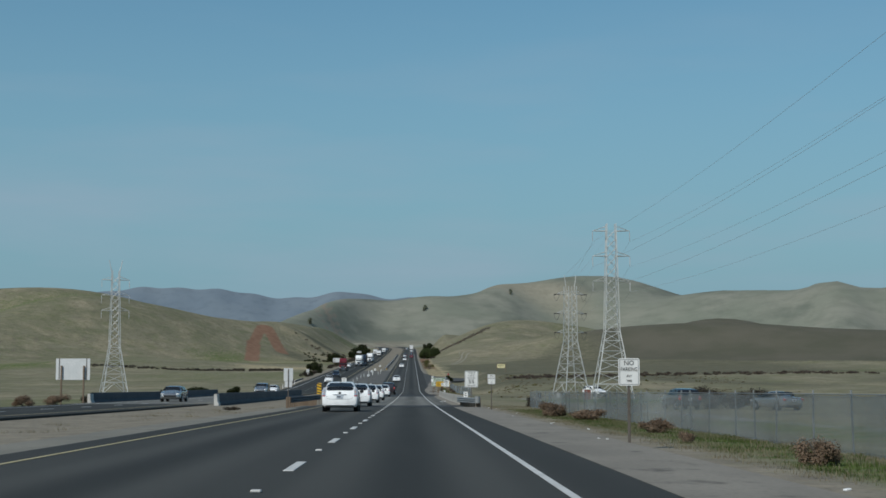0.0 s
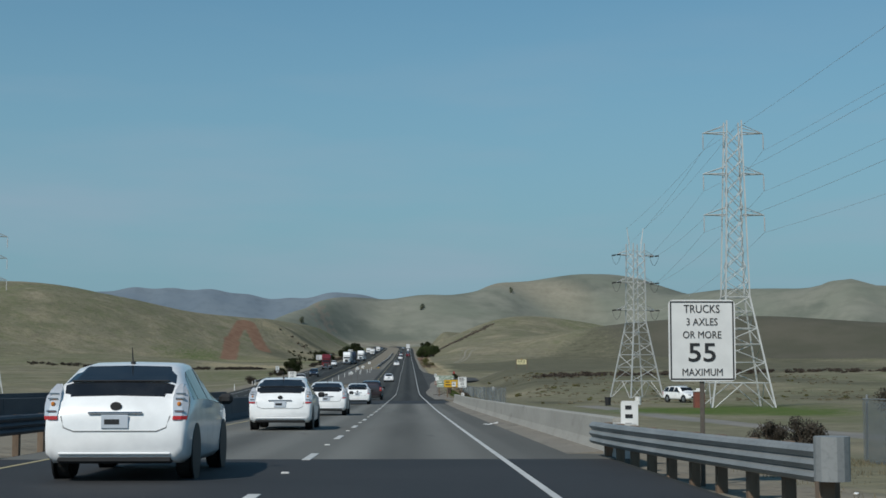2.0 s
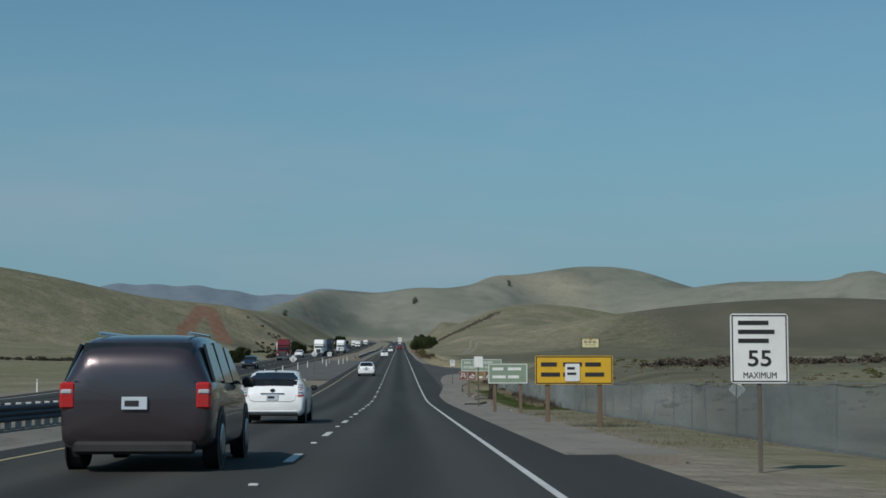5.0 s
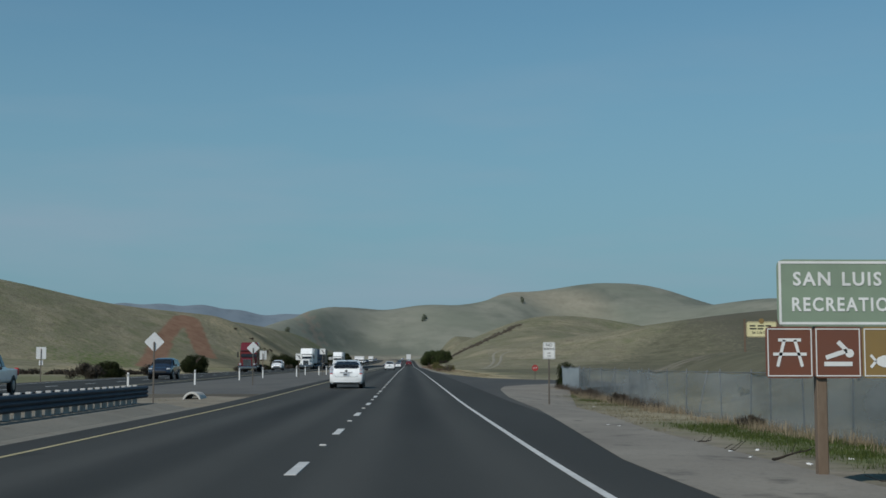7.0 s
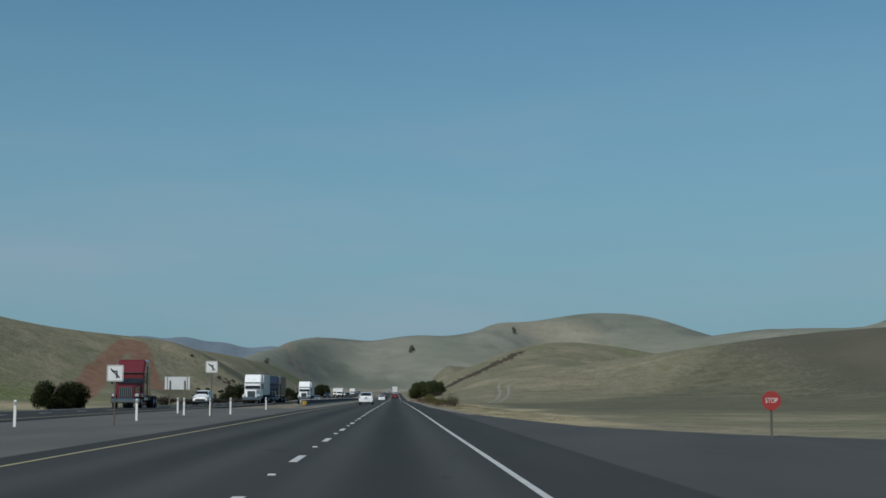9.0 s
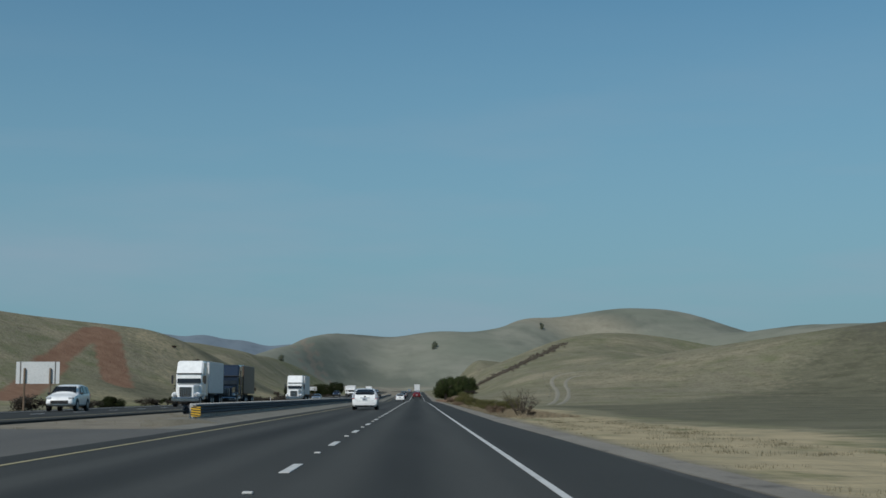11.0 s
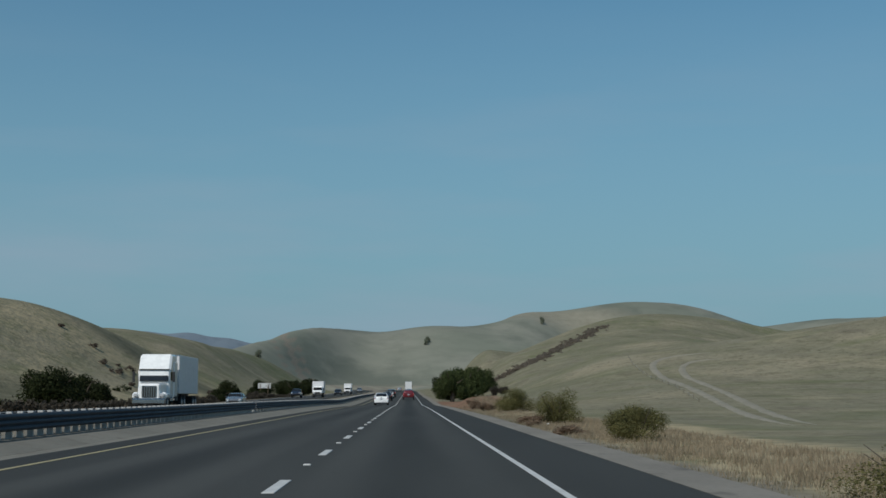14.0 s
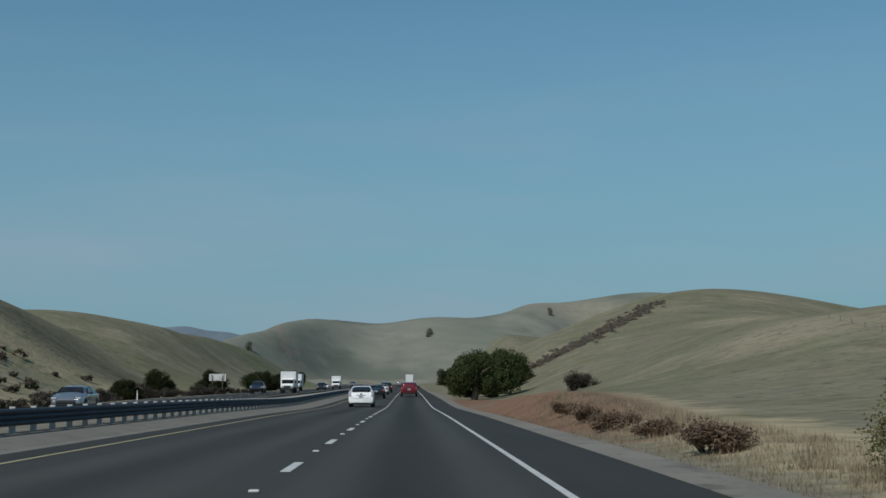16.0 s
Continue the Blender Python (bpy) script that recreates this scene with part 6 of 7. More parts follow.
def car(kind, label, x, y, mat, turn=0.0, lift=0.0, on=True, category="car", extra=()):
    long, wide = SIZES[kind]
    root = thing(kind if kind in ("pickup", "van", "suv") else "car", label, category)
    slope = on_road(x, y, lift, turn) if on else pose(x, y, lift, 0, 0, turn)
    root.matrix_basis = slope
    k = wide / 2 / 0.88 if kind == "sedan" else wide / 2 / max(s[4] for s in SHAPES[kind])

    def Y(f):
        return (f - 0.5) * long
    bm = bmesh.new()
    rings = []
    for f, lo, belt, top, wl, wb, wt in SHAPES[kind]:
        wl, wb, wt = wl * k, wb * k, wt * k
        mid = lo + (belt - lo) * 0.5
        half = ((wl * 0.90, lo), (wl, lo + 0.10), (max(wl, wb) * 1.0, mid), (wb, belt), (wb - (wb - wt) * 0.12, belt + 0.02), (wt + (wb - wt) * 0.12, top - 0.07), (wt * 0.92, top - 0.015), (wt * 0.5, top))
        pts = [(a, b) for a, b in half] + [(-a, b) for a, b in reversed(half)]
        rings.append([bm.verts.new((a, Y(f), b)) for a, b in pts])
    n = len(rings[0])
    for r0, r1 in zip(rings, rings[1:]):
        for i in range(n):
            bm.faces.new((r0[i], r0[(i + 1) % n], r1[(i + 1) % n], r1[i]))
    bm.faces.new(rings[0])
    bm.faces.new(rings[-1][::-1])
    body = part("body", bm, mat, root, shade=True)
    sub = body.modifiers.new("rounding", "SUBSURF")
    sub.levels = sub.render_levels = 1

    def pane(name, quad, out, m=M["car_glass"], owner=root):
        b = bmesh.new()
        o = Vector(out)
        lo = [b.verts.new(Vector(q) - o * 0.02) for q in quad]
        hi = [b.verts.new(Vector(q) + o * 0.015) for q in quad]
        b.faces.new(hi)
        b.faces.new(lo[::-1])
        for i in range(4):
            b.faces.new((lo[i], lo[(i + 1) % 4], hi[(i + 1) % 4], hi[i]))
        return part(name, b, m, owner)
    rear, screen, sides = GLASS[kind]
    f0, z0, w0, f1, z1, w1 = rear
    pane("rear_window", ((-w0 * k, Y(f0) - .01, z0), (w0 * k, Y(f0) - .01, z0), (w1 * k, Y(f1) - .01, z1), (-w1 * k, Y(f1) - .01, z1)), (0, -0.9, 0.4))
    f0, z0, w0, f1, z1, w1 = screen
    pane("windscreen", ((w0 * k, Y(f0) + .01, z0), (-w0 * k, Y(f0) + .01, z0), (-w1 * k, Y(f1) + .02, z1), (w1 * k, Y(f1) + .02, z1)), (0, 0.6, 0.8))
    for fa, fb, za, zb in sides:
        for s in (-1, 1):
            def w_at(z):
                lo, hi = min(SHAPES[kind], key=lambda q: abs(q[0] - 0.48))[2:4]
                t = (z - lo) / (hi - lo)
                return s * k * (0.885 + (0.62 - 0.885) * t if kind == "sedan" else (0.955 + (0.72 - 0.955) * t))
            cut = 0.10 if fb > 0.6 else 0.0
            quad = ((w_at(za), Y(fa), za), (w_at(za), Y(fb), za), (w_at(zb), Y(fb - cut), zb), (w_at(zb), Y(fa + 0.03), zb))
            pane("side_window", quad if s > 0 else quad[::-1], (s * 0.95, 0, 0.3))
    r = 0.32 if kind == "sedan" else 0.37
    for f in (0.19, 0.80):
        for s in (-1, 1):
            b = bmesh.new()
            bmesh.ops.create_cone(b, cap_ends=True, segments=22, radius1=r, radius2=r, depth=0.22, matrix=pose(s * (wide / 2 - 0.10), Y(f), r, 0, 90))
            bmesh.ops.bevel(b, geom=[e for e in b.edges if len(e.link_faces) == 2 and any(len(q.verts) > 4 for q in e.link_faces)], offset=0.03, segments=2, affect="EDGES")
            w = part("wheel", b, M["tyre"], root)
            b = bmesh.new()
            bmesh.ops.create_cone(b, cap_ends=True, segments=18, radius1=r * 0.66, radius2=r * 0.5, depth=0.03, matrix=pose(s * (wide / 2 + 0.012), Y(f), r, 0, 90 * s))
            for q in range(5):
                a = q * 1.2566
                box(b, s * (wide / 2 + 0.02), Y(f) + r * 0.33 * math.cos(a), r + r * 0.33 * math.sin(a), 0.02, 0.05, 0.05)
            part("rim", b, M["rim"], w)
            b = bmesh.new()
            bmesh.ops.create_cone(b, cap_ends=True, segments=22, radius1=r + 0.06, radius2=r + 0.06, depth=0.02, matrix=pose(s * (wide / 2 - 0.006), Y(f), r + 0.02, 0, 90))
            part("wheel_arch", b, M["car_trim"], root)
    low, belt = SHAPES[kind][1][1], SHAPES[kind][1][2]
    zt = belt * 0.86
    for s in (-1, 1):
        b = bmesh.new()
        box(b, s * (wide / 2 - 0.13), Y(0.022) - 0.02, zt + 0.03, 0.20, 0.16, 0.34 if kind != "sedan" else 0.18, 0.03)
        lamp = part("tail_light", b, M["lamp_red"], root)
        b = bmesh.new()
        box(b, s * (wide / 2 - 0.12), Y(0.022) - 0.05, zt + 0.08, 0.15, 0.13, 0.07, 0.02)
        part("clear_lens", b, M["lamp_clear"], lamp)
        b = bmesh.new()
        box(b, s * (wide / 2 - 0.24), Y(0.965) + 0.0, SHAPES[kind][-3][2] - 0.08, 0.32, 0.22, 0.14, 0.04)
        part("headlight", b, M["lamp_clear"], root)
        b = bmesh.new()
        box(b, s * (wide / 2 + 0.11), Y(0.66), belt + 0.05, 0.2, 0.12, 0.15, 0.04)
        part("mirror", b, M["car_trim"], root)
    b = bmesh.new()
    box(b, 0, Y(0) - 0.02, belt * 0.80, 0.32, 0.03, 0.16, 0.005)
    pl = part("number_plate", b, M["plate"], root)
    bars(pl, M["sign_ink"], 0, Y(0) - 0.04, belt * 0.80, 0.24, 0.07, 1, 1, 1)
    b = bmesh.new()
    box(b, 0, Y(0.01) - 0.01, low + 0.03, wide * 0.78, 0.14, 0.16, 0.04)
    part("rear_skirt", b, M["car_trim"], root)
    b = bmesh.new()
    box(b, 0, Y(0.992), low + 0.22, wide * 0.6, 0.12, 0.2, 0.04)
    part("grille", b, M["car_trim"], root)
    if "aerial" in extra:
        b = bmesh.new()
        rod(b, (0, Y(0.2), 1.42), (0, Y(0.17), 1.62), 0.012, 5, 0.006)
        box(b, 0, Y(0.2), 1.42, 0.05, 0.1, 0.04, 0.01)
        part("aerial", b, M["car_trim"], root)
    if "spoiler" in extra:
        b = bmesh.new()
        box(b, 0, Y(0.075), 1.215, 1.28, 0.10, 0.03, 0.01)
        part("spoiler", b, M["car_trim"], root)
        b = bmesh.new()
        box(b, 0, Y(0.018), 0.99, 0.11, 0.02, 0.08, 0.02)
        part("badge", b, M["chrome"], root)
    if "rack" in extra:
        for s in (-1, 1):
            b = bmesh.new()
            rod(b, (s * 0.58, Y(0.12), 1.76), (s * 0.58, Y(0.52), 1.78), 0.025, 5)
            part("roof_rail", b, M["chrome"], root)
    return root


M["car_white"] = paint("car_white", (0.93, 0.94, 0.94), 0.25, 0, 0.5)
M["car_silver"] = paint("car_silver", (0.42, 0.44, 0.46), 0.25, 0.7, 0.5)
M["car_plum"] = paint("car_plum", (0.085, 0.068, 0.075), 0.25, 0.6, 0.6)
M["car_red"] = paint("car_red", (0.17, 0.018, 0.024), 0.22, 0.2, 0.7)
M["car_black"] = paint("car_black", (0.018, 0.019, 0.022), 0.2, 0.2, 0.7)
M["car_blue"] = paint("car_blue", (0.03, 0.045, 0.075), 0.2, 0.4, 0.6)

# hatchback body, stations from the tail: distance, underside, belt, top, half widths of the flank and of the roof
HATCH = ((0.00, .36, .66, .72, .80, .72), (0.03, .27, .78, .84, .845, .72), (0.10, .25, .94, .995, .862, .70), (0.15, .23, .97, 1.04, .868, .69), (0.36, .22, .98, 1.225, .872, .70),
         (0.98, .20, .97, 1.435, .872, .645), (1.50, .19, .96, 1.485, .872, .615), (2.05, .19, .95, 1.49, .872, .595), (2.70, .19, .935, 1.405, .872, .58), (3.20, .19, .925, 1.19, .872, .60),
         (3.58, .19, .91, .995, .868, .64), (3.80, .19, .88, .945, .862, .66), (4.15, .21, .79, .84, .835, .64), (4.36, .25, .68, .72, .77, .58), (4.44, .33, .58, .62, .68, .50), (4.46, .40, .52, .55, .60, .44))


def hatch_at(y):
    ys = [h[0] for h in HATCH]
    return [float(np.interp(y, ys, [h[k] for h in HATCH])) for k in range(1, 6)]


def hatch_half(y):
    lo, belt, top, w, roof = hatch_at(y)
    return [(w * 0.88, lo), (w * 0.985, lo + 0.09), (w, (lo + belt) * 0.5 + 0.04), (w * 0.985, belt), (roof, top - 0.045), (roof * 0.84, top - 0.012), (0.0, top)]


def hatch_skin(y, u):
    """A place on the flank between belt (0) and roof edge (1)."""
    q = hatch_half(y)
    return q[3][0] + (q[4][0] - q[3][0]) * u, q[3][1] + (q[4][1] - q[3][1]) * u


def hatchback(label, x, y, mat, turn=0.0, group=""):
    root = thing("car", label, "car", group=group)
    root.matrix_basis = on_road(x, y, 0, turn)
    off = -2.23
    bm, rings = bmesh.new(), []
    for h in HATCH:
        half = hatch_half(h[0])
        pts = half + [(-a, b) for a, b in reversed(half[:-1])]
        rings.append([bm.verts.new((a, h[0] + off, b)) for a, b in pts])
    n = len(rings[0])
    for r0, r1 in zip(rings, rings[1:]):
        for i in range(n):
            bm.faces.new((r0[i], r0[(i + 1) % n], r1[(i + 1) % n], r1[i]))
    bm.faces.new(rings[0])
    bm.faces.new(rings[-1][::-1])
    part("body", bm, mat, root, shade=True)

    def slab(name, rows, shift, m):
        """A curved pane from rows of points, with thickness."""
        bm = bmesh.new()
        s = Vector(shift)
        outer = [[bm.verts.new(Vector(p) + s) for p in r] for r in rows]
        inner = [[bm.verts.new(Vector(p) - s) for p in r] for r in rows]
        k = len(rows[0])
        for a in range(len(rows) - 1):
            for b in range(k - 1):
                bm.faces.new((outer[a][b], outer[a][b + 1], outer[a + 1][b + 1], outer[a + 1][b]))
                bm.faces.new((inner[a][b], inner[a + 1][b], inner[a + 1][b + 1], inner[a][b + 1]))
        edge = [(0, b) for b in range(k)] + [(a, k - 1) for a in range(1, len(rows))] + [(len(rows) - 1, b) for b in range(k - 2, -1, -1)] + [(a, 0) for a in range(len(rows) - 2, 0, -1)]
        for (a, b), (c, d) in zip(edge, edge[1:] + edge[:1]):
            bm.faces.new((outer[a][b], inner[a][b], inner[c][d], outer[c][d]))
        return part(name, bm, m, root)

    def across(yy, keep):
        q = hatch_half(yy)[4:]
        line_ = [(a * keep, yy + off, b) for a, b in q]
        return line_ + [(-a, b, c) for a, b, c in reversed(line_[:-1])]
    slab("rear_window", [across(v, k) for v, k in ((0.375, 0.97), (0.60, 0.96), (0.93, 0.93))], (0, -0.004, 0.009), M["car_glass"])
    slab("lower_rear_window", [across(v, k) for v, k in ((0.155, 0.93), (0.25, 0.95), (0.345, 0.96))], (0, -0.006, 0.006), M["car_glass"])
    slab("windscreen", [across(v, k) for v, k in ((2.76, 0.93), (3.15, 0.95), (3.54, 0.96))], (0, 0.005, 0.009), M["car_glass"])
    for s in (-1, 1):
        for y0, y1, h0, h1 in ((0.72, 1.05, 0.62, 0.82), (1.10, 1.98, 0.86, 0.9), (2.06, 3.18, 0.9, 0.55)):
            rows = []
            for u in (0.08, 0.5, 1.0):
                rows.append([(s * hatch_skin(v, u * (h0 + (h1 - h0) * (v - y0) / (y1 - y0)))[0], v + off, hatch_skin(v, u * (h0 + (h1 - h0) * (v - y0) / (y1 - y0)))[1]) for v in np.linspace(y0, y1, 5)])
            slab("side_window", rows, (s * 0.008, 0, 0.002), M["car_glass"])
        # tall clear lamp that wraps the tail corner and leans in with the pillar
        def lamp_shell(rows, shrink):
            b = bmesh.new()
            rings_ = []
            for z, x0, x1, y0, y1 in rows:
                mx, my = (x0 + x1) / 2, (y0 + y1) / 2
                pts_ = ((x0, y0), ((x0 + x1) / 2 + 0.02, y0 + 0.005), (x1, y0 + 0.05), (x1 - 0.004, y1), (x0, y1))
                rings_.append([b.verts.new((s * (mx + (a - mx) * shrink), my + (c - my) * shrink + off, z)) for a, c in pts_])
            for a, c in zip(rings_, rings_[1:]):
                for i in range(5):
                    b.faces.new((a[i], a[(i + 1) % 5], c[(i + 1) % 5], c[i]))
            b.faces.new(rings_[0])
            b.faces.new(rings_[-1][::-1])
            return b
        lamp = part("tail_light", lamp_shell(((0.80, 0.70, 0.866, 0.012, 0.16), (0.92, 0.69, 0.876, 0.055, 0.24), (1.03, 0.685, 0.868, 0.115, 0.31), (1.12, 0.70, 0.835, 0.20, 0.36), (1.19, 0.735, 0.79, 0.30, 0.40)), 1.0), M["lamp_clear"], root, "clear tail lamp lens")
        part("red_lens", lamp_shell(((0.755, 0.695, 0.862, -0.002, 0.15), (0.80, 0.70, 0.868, 0.008, 0.16)), 1.0), M["lamp_red"], lamp)
        bm = bmesh.new()
        box(bm, s * 0.765, off + 0.075, 0.945, 0.045, 0.07, 0.05, 0.012)
        part("amber_bulb", bm, M["lamp_amber"], lamp)
        for z, dy in ((0.86, 0.026), (1.01, 0.095), (1.07, 0.145)):
            bm = bmesh.new()
            box(bm, s * 0.775, off + dy, z, 0.12, 0.03, 0.018, 0.004)
            part("chrome_bar", bm, M["chrome"], lamp)
        bm = bmesh.new()
        box(bm, s * 0.97, off + 3.02, 0.99, 0.2, 0.11, 0.15, 0.045)
        part("mirror", bm, M["car_trim"], root)
        bm = bmesh.new()
        box(bm, s * 0.62, off + 4.22, 0.70, 0.30, 0.28, 0.12, 0.04)
        part("headlight", bm, M["lamp_clear"], root)
        for yy in (0.86, 3.56):
            bm = bmesh.new()
            bmesh.ops.create_cone(bm, cap_ends=True, segments=24, radius1=0.315, radius2=0.315, depth=0.2, matrix=pose(s * 0.755, yy + off, 0.315, 0, 90))
            bmesh.ops.bevel(bm, geom=[e for e in bm.edges if any(len(q.verts) > 4 for q in e.link_faces)], offset=0.03, segments=2, affect="EDGES")
            w = part("wheel", bm, M["tyre"], root)
            bm = bmesh.new()
            bmesh.ops.create_cone(bm, cap_ends=True, segments=20, radius1=0.215, radius2=0.19, depth=0.03, matrix=pose(s * 0.862, yy + off, 0.315, 0, 90 * s))
            part("rim", bm, M["rim"], w)
            bm = bmesh.new()
            bmesh.ops.create_cone(bm, cap_ends=True, segments=24, radius1=0.37, radius2=0.37, depth=0.02, matrix=pose(s * 0.868, yy + off, 0.33, 0, 90))
            part("wheel_arch", bm, M["car_trim"], root)
    bm = bmesh.new()
    box(bm, 0, off + 0.352, 1.226, 1.20, 0.05, 0.018, 0.006)
    part("spoiler", bm, M["car_trim"], root)
    bm = bmesh.new()
    box(bm, 0, off + 0.015, 0.835, 0.66, 0.05, 0.03, 0.01)
    part("tailgate_handle", bm, M["chrome"], root)
    bm = bmesh.new()
    bmesh.ops.create_cone(bm, cap_ends=True, segments=16, radius1=0.055, radius2=0.05, depth=0.02, matrix=pose(0, off + 0.045, 0.915, 90) @ Matrix.Diagonal((1.3, 1, 1, 1)))
    part("badge", bm, M["car_trim"], root)
    bm = bmesh.new()
    box(bm, 0, off - 0.008, 0.73, 0.33, 0.02, 0.165, 0.006)
    pl = part("number_plate", bm, M["plate"], root)
    bars(pl, M["sign_ink"], 0, off - 0.021, 0.73, 0.25, 0.06, 1, 1, 1)
    bm = bmesh.new()
    for a, b in (((-0.66, 0.022, 0.80), (-0.62, 0.0, 0.66)), ((-0.62, 0.0, 0.66), (-0.5, -0.004, 0.615)), ((-0.5, -0.004, 0.615), (0.5, -0.004, 0.615)), ((0.5, -0.004, 0.615), (0.62, 0.0, 0.66)), ((0.62, 0.0, 0.66), (0.66, 0.022, 0.80))):
        rod(bm, (a[0], a[1] + off, a[2]), (b[0], b[1] + off, b[2]), 0.007, 5)
    part("tailgate_seam", bm, M["sign_grey"], root)
    bm = bmesh.new()
    box(bm, 0, off + 0.035, 0.345, 1.36, 0.10, 0.035, 0.014)
    part("bumper_lip", bm, M["car_white"], root)
    bm = bmesh.new()
    box(bm, 0, off + 0.11, 0.275, 1.40, 0.2, 0.10, 0.03)
    part("rear_skirt", bm, M["car_trim"], root)
    bm = bmesh.new()
    box(bm, 0, off + 4.42, 0.36, 0.9, 0.09, 0.13, 0.03)
    part("grille", bm, M["car_trim"], root)
    bm = bmesh.new()
    rod(bm, (0, off + 1.12, 1.45), (0, off + 1.04, 1.66), 0.011, 5, 0.006)
    box(bm, 0, off + 1.14, 1.465, 0.05, 0.1, 0.04, 0.01)
    part("aerial", bm, M["car_trim"], root)
    return root


LEFT, RIGHT = -3.45, 0.15
for y in (74.6, 97.3, 120.4, 143.5, 183, 350, 529, 722):
    hatchback("white five-door hybrid hatchback in the inner lane", LEFT + (0.3 if y > 600 else 0.15), y, M["car_white"], 0.0, "white hatchbacks")
car("suv", "dark red compact sport utility car in the outer lane", RIGHT, 788, M["car_red"], extra=("rack",))
car("van", "dark plum grey minivan in the inner lane", -3.1, 214, M["car_plum"], extra=("rack",))
hatchback("white hatchback further along the inner lane", -3.3, 236, M["car_white"])
car("sedan", "dark grey saloon in the inner lane", LEFT + 0.2, 772, M["car_black"])
car("sedan", "white saloon in the inner lane", LEFT, 815, M["car_white"])
car("suv", "black sport utility car in the inner lane", LEFT, 850, M["car_black"])
car("sedan", "black saloon in the outer lane", RIGHT, 880, M["car_black"])
car("sedan", "silver saloon in the outer lane", RIGHT, 960, M["car_silver"])
hatchback("white hatchback in the outer lane", RIGHT, 1060, M["car_white"])
car("suv", "silver sport utility car in the inner lane", LEFT, 1130, M["car_silver"])
# oncoming
OUT, INN = -22.1, -18.4
car("sedan", "silver saloon on the oncoming road", -20.6, 130, M["car_silver"], 180)
car("pickup", "white pickup truck on the oncoming road", INN, 334, M["car_white"], 180, category="pickup truck")
car("suv", "dark blue sport utility car on the oncoming road", -19.6, 389, M["car_blue"], 180)
car("suv", "white sport utility car on the oncoming road", OUT, 520, M["car_white"], 180)
car("sedan", "silver saloon on the oncoming road", INN, 700, M["car_silver"], 180)
car("pickup", "dark pickup truck on the oncoming road", OUT, 835, M["car_blue"], 180, category="pickup truck")
car("suv", "black sport utility car on the oncoming road", INN, 930, M["car_black"], 180)
car("sedan", "white saloon on the oncoming road", OUT, 1010, M["car_white"], 180)
car("suv", "silver sport utility car on the oncoming road", INN, 1100, M["car_silver"], 180)
car("suv", "silver sport utility car on the oncoming bridge", -20.4, 204, M["car_silver"], 180)
car("sedan", "white saloon on the oncoming bridge", -20.6, 222, M["car_white"], 180)
# in the picnic ground
gz = float(ground_z(29.0, 231))
car("suv", "white sport utility car parked on the picnic ground", 29.0, 231, M["car_white"], 205, gz + 0.02, False, extra=("rack",))
car("suv", "black sport utility car parked behind the fence", 21.8, 118, M["car_black"], 8, float(ground_z(21.8, 118)) + 0.02, False)
car("sedan", "silver saloon parked behind the fence", 27.5, 110, M["car_silver"], 20, float(ground_z(27.5, 110)) + 0.02, False)


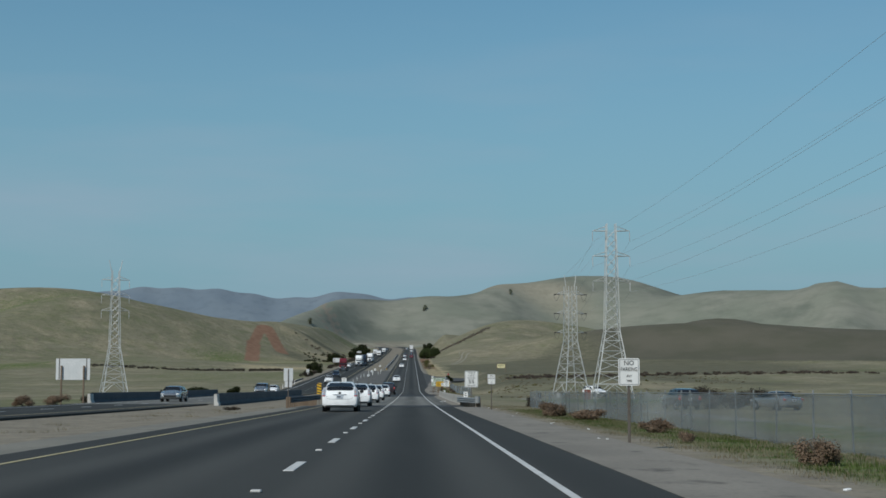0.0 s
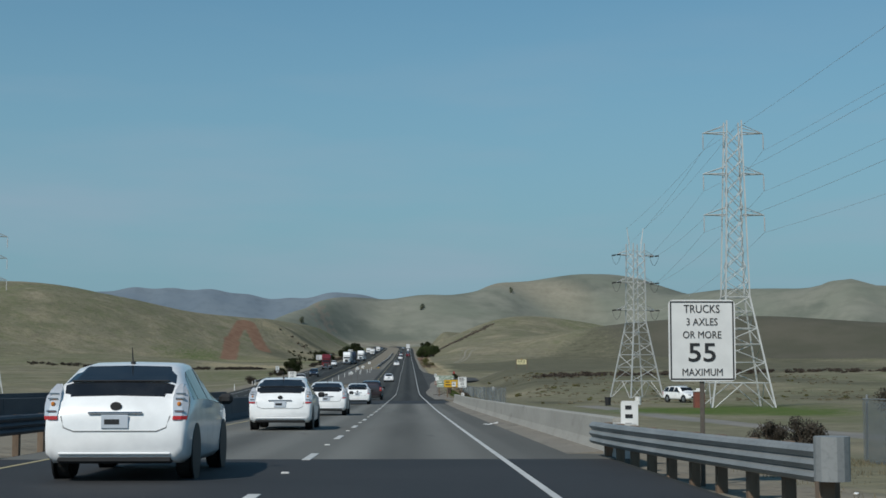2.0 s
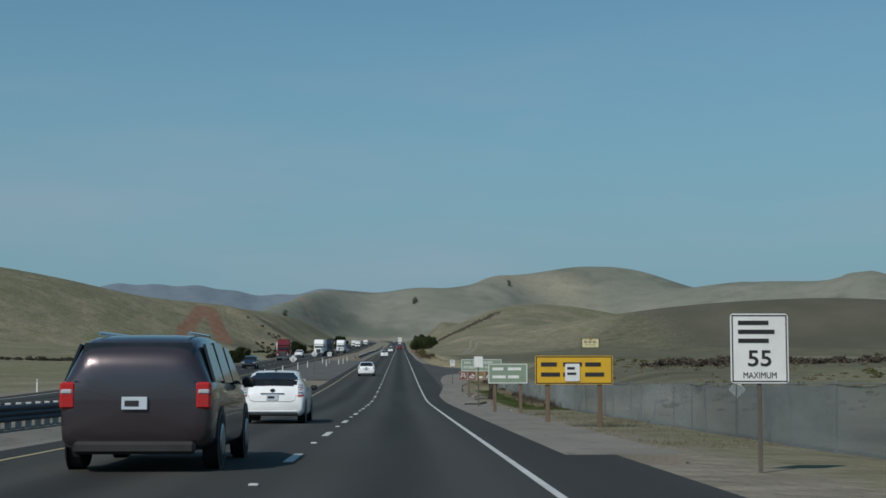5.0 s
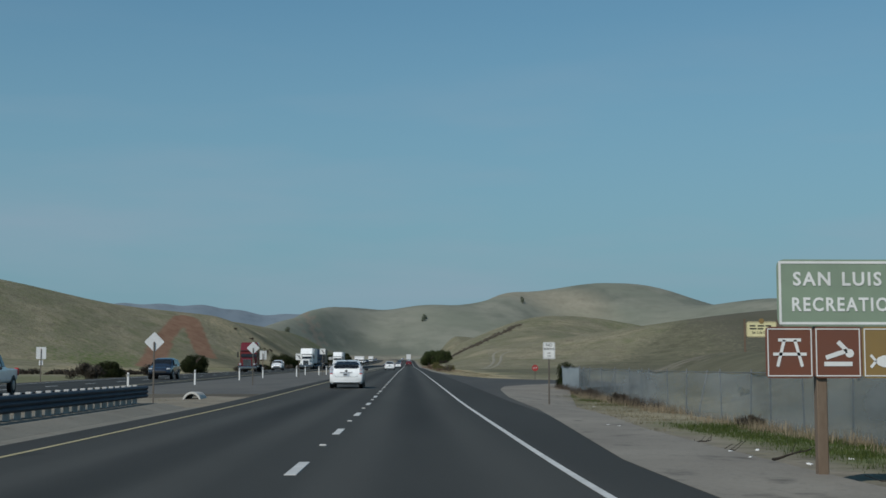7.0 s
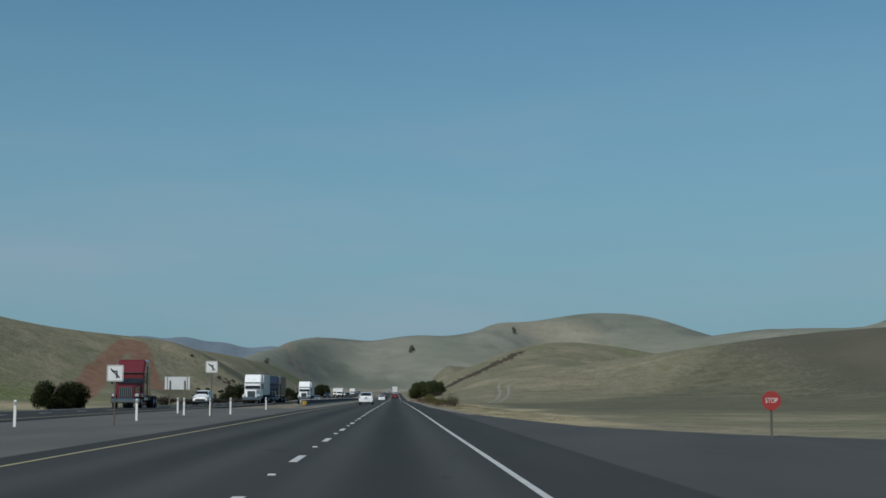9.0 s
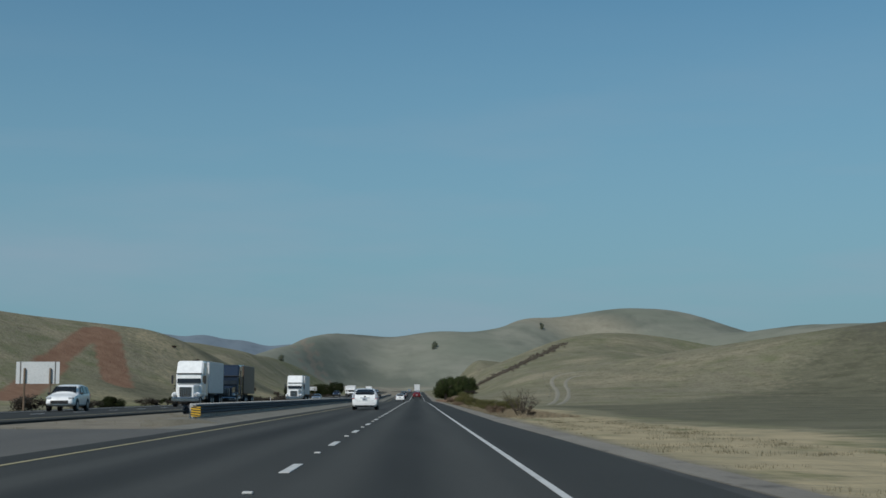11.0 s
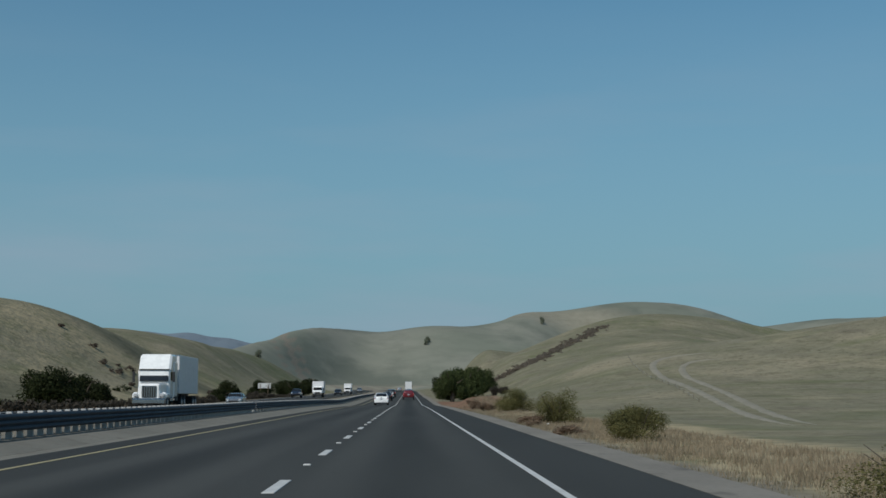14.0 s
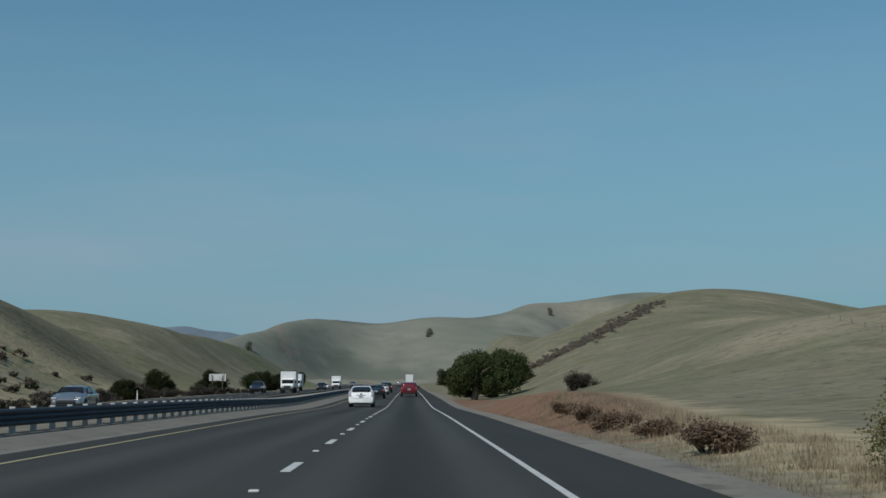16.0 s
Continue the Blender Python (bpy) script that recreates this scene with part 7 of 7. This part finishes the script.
def semi(label, x, y, cab, box_mat, turn=180, sleeper=True):
    """A tractor unit with its box trailer, front towards +y of its own frame; origin under the bumper."""
    root = thing("semi_truck", label, "truck")
    root.matrix_basis = on_road(x, y, 0, turn)

    def p(name, m, boxes, owner=root, bevel=0.06):
        b = bmesh.new()
        for q in boxes:
            box(b, *q, bevel)
        return part(name, b, m, owner)
    # hood narrows to the front
    b = bmesh.new()
    box(b, 0, -1.0, 1.35, 1.9, 2.0, 1.25, 0.12)
    for v in b.verts:
        if v.co.y > -0.3:
            v.co.x *= 0.80
            v.co.z -= 0.12 * (v.co.z > 1.3)
    p_hood = part("hood", b, cab, root)
    p("grille", M["chrome"], ((0, 0.02, 1.28, 1.05, 0.06, 0.85),), root, 0.05)
    for i in range(6):
        p("grille_slat", M["car_trim"], ((-0.4 + i * 0.16, 0.06, 1.28, 0.10, 0.03, 0.74),), root, 0.01)
    p("bumper", M["chrome"], ((0, 0.1, 0.62, 2.35, 0.3, 0.38),), root)
    for s in (-1, 1):
        p("fender", cab, ((s * 1.0, -0.8, 1.0, 0.45, 1.4, 0.5),), root, 0.15)
        p("headlight", M["lamp_clear"], ((s * 0.93, 0.0, 1.05, 0.32, 0.2, 0.26),), root)
        p("mirror", M["car_trim"], ((s * 1.42, -1.7, 2.35, 0.18, 0.12, 0.75),), root, 0.03)
        p("exhaust_pipe", M["chrome"], ((s * 1.1, -4.6, 2.6, 0.14, 0.14, 2.6),), root, 0.03)
    p("cab", cab, ((0, -2.75, 1.9, 2.3, 1.7, 2.0),), root, 0.12)
    b = bmesh.new()
    box(b, 0, -3.3, 3.35, 2.3, 2.6, 1.3, 0.15)
    for v in b.verts:
        if v.co.y > -2.6 and v.co.z > 3.3:
            v.co.y -= 0.7
    part("roof_fairing", b, cab, root)
    p("sleeper", cab, ((0, -4.2, 2.2, 2.4, 1.5, 2.6),), root, 0.08)
    b = bmesh.new()
    box(b, 0, -1.93, 2.42, 2.05, 0.08, 0.78, 0.03)
    for v in b.verts:
        v.co.y -= (v.co.z - 2.42) * 0.35
    part("windscreen", b, M["car_glass"], root)
    p("sun_visor", M["car_trim"], ((0, -1.95, 2.88, 2.2, 0.3, 0.08),), root, 0.02)
    for s in (-1, 1):
        p("door_window", M["car_glass"], ((s * 1.16, -2.5, 2.4, 0.03, 0.9, 0.6),), root, 0.01)
    axles = (-0.9, -6.6, -7.9, -12.4, -13.7) if box_mat else (-0.9, -6.2, -7.5)
    p("chassis", M["car_trim"], ((0, -6.4, 0.95, 0.9, 3.4, 0.25), (0, -5.0, 0.9, 2.3, 1.2, 0.5)), root, 0.02)
    if box_mat:
        t = p("trailer", box_mat, ((0, -10.2, 2.58, 2.55, 9.6, 2.85),), root, 0.04)
        p("trailer_edge", M["chrome"], ((0, -5.42, 3.98, 2.57, 0.06, 0.1), (0, -5.42, 2.5, 0.08, 0.06, 2.7)), t, 0.01)
        p("undercarriage", M["car_trim"], ((0, -9.4, 0.99, 0.9, 2.6, 0.25), (0, -13.0, 1.0, 1.1, 3.6, 0.3)), t, 0.02)
    p("fuel_tank", M["chrome"], ((0, -3.6, 0.75, 2.3, 1.2, 0.5),), root, 0.15)
    for yy in axles:
        for s in (-1, 1):
            b = bmesh.new()
            bmesh.ops.create_cone(b, cap_ends=True, segments=22, radius1=0.51, radius2=0.51, depth=0.3 if yy > -1 else 0.55, matrix=pose(s * 1.0, yy, 0.51, 0, 90))
            w = part("wheel", b, M["tyre"], root)
            b = bmesh.new()
            bmesh.ops.create_cone(b, cap_ends=True, segments=16, radius1=0.28, radius2=0.2, depth=0.08, matrix=pose(s * (1.15 if yy > -1 else 1.28), yy, 0.51, 0, 90 * s))
            part("rim", b, M["rim"], w)
    return root


semi("white tractor with a pale box trailer on the oncoming road", -19.6, 552, M["car_white"], M["trailer_white"])
semi("dark tractor with a brown box trailer on the oncoming road", -18.5, 569, M["car_blue"], M["trailer_brown"])
semi("white tractor with a white box trailer on the oncoming road", -18.1, 645, M["car_white"], M["trailer_white"])
semi("red tractor unit running without a trailer on the oncoming road", -21.6, 468, M["car_red"], None)
semi("white lorry with a white box trailer in the outer lane", RIGHT, 1120, M["car_white"], M["trailer_white"], 0)


def box_truck(label, x, y, turn=180):
    root = thing("box_truck", label, "truck")
    root.matrix_basis = on_road(x, y, 0, turn)

    def p(name, m, boxes, bevel=0.06):
        b = bmesh.new()
        for q in boxes:
            box(b, *q, bevel)
        return part(name, b, m, root)
    p("cargo_box", M["trailer_white"], ((0, -4.4, 2.1, 2.35, 4.6, 2.4),), 0.05)
    p("hood", M["car_white"], ((0, -0.7, 1.05, 1.9, 1.2, 0.7),), 0.15)
    p("cab", M["car_white"], ((0, -1.6, 1.5, 2.0, 1.3, 1.5),), 0.15)
    p("windscreen", M["car_glass"], ((0, -0.98, 1.75, 1.75, 0.08, 0.6),), 0.02)
    p("grille", M["car_trim"], ((0, -0.08, 0.95, 1.1, 0.06, 0.35),), 0.02)
    p("bumper", M["car_trim"], ((0, -0.05, 0.55, 1.9, 0.18, 0.22),), 0.04)
    for s in (-1, 1):
        p("headlight", M["lamp_clear"], ((s * 0.75, -0.1, 0.95, 0.28, 0.12, 0.24),), 0.03)
        p("mirror", M["car_trim"], ((s * 1.2, -1.1, 1.7, 0.2, 0.1, 0.35),), 0.03)
        for yy in (-1.1, -5.2):
            b = bmesh.new()
            bmesh.ops.create_cone(b, cap_ends=True, segments=20, radius1=0.4, radius2=0.4, depth=0.28, matrix=pose(s * 0.9, yy, 0.4, 0, 90))
            part("wheel", b, M["tyre"], root)


box_truck("white box truck on the oncoming road", OUT, 905)
box_truck("white motor home on the oncoming road", INN, 842)
box_truck("white delivery truck on the oncoming road", INN, 990)
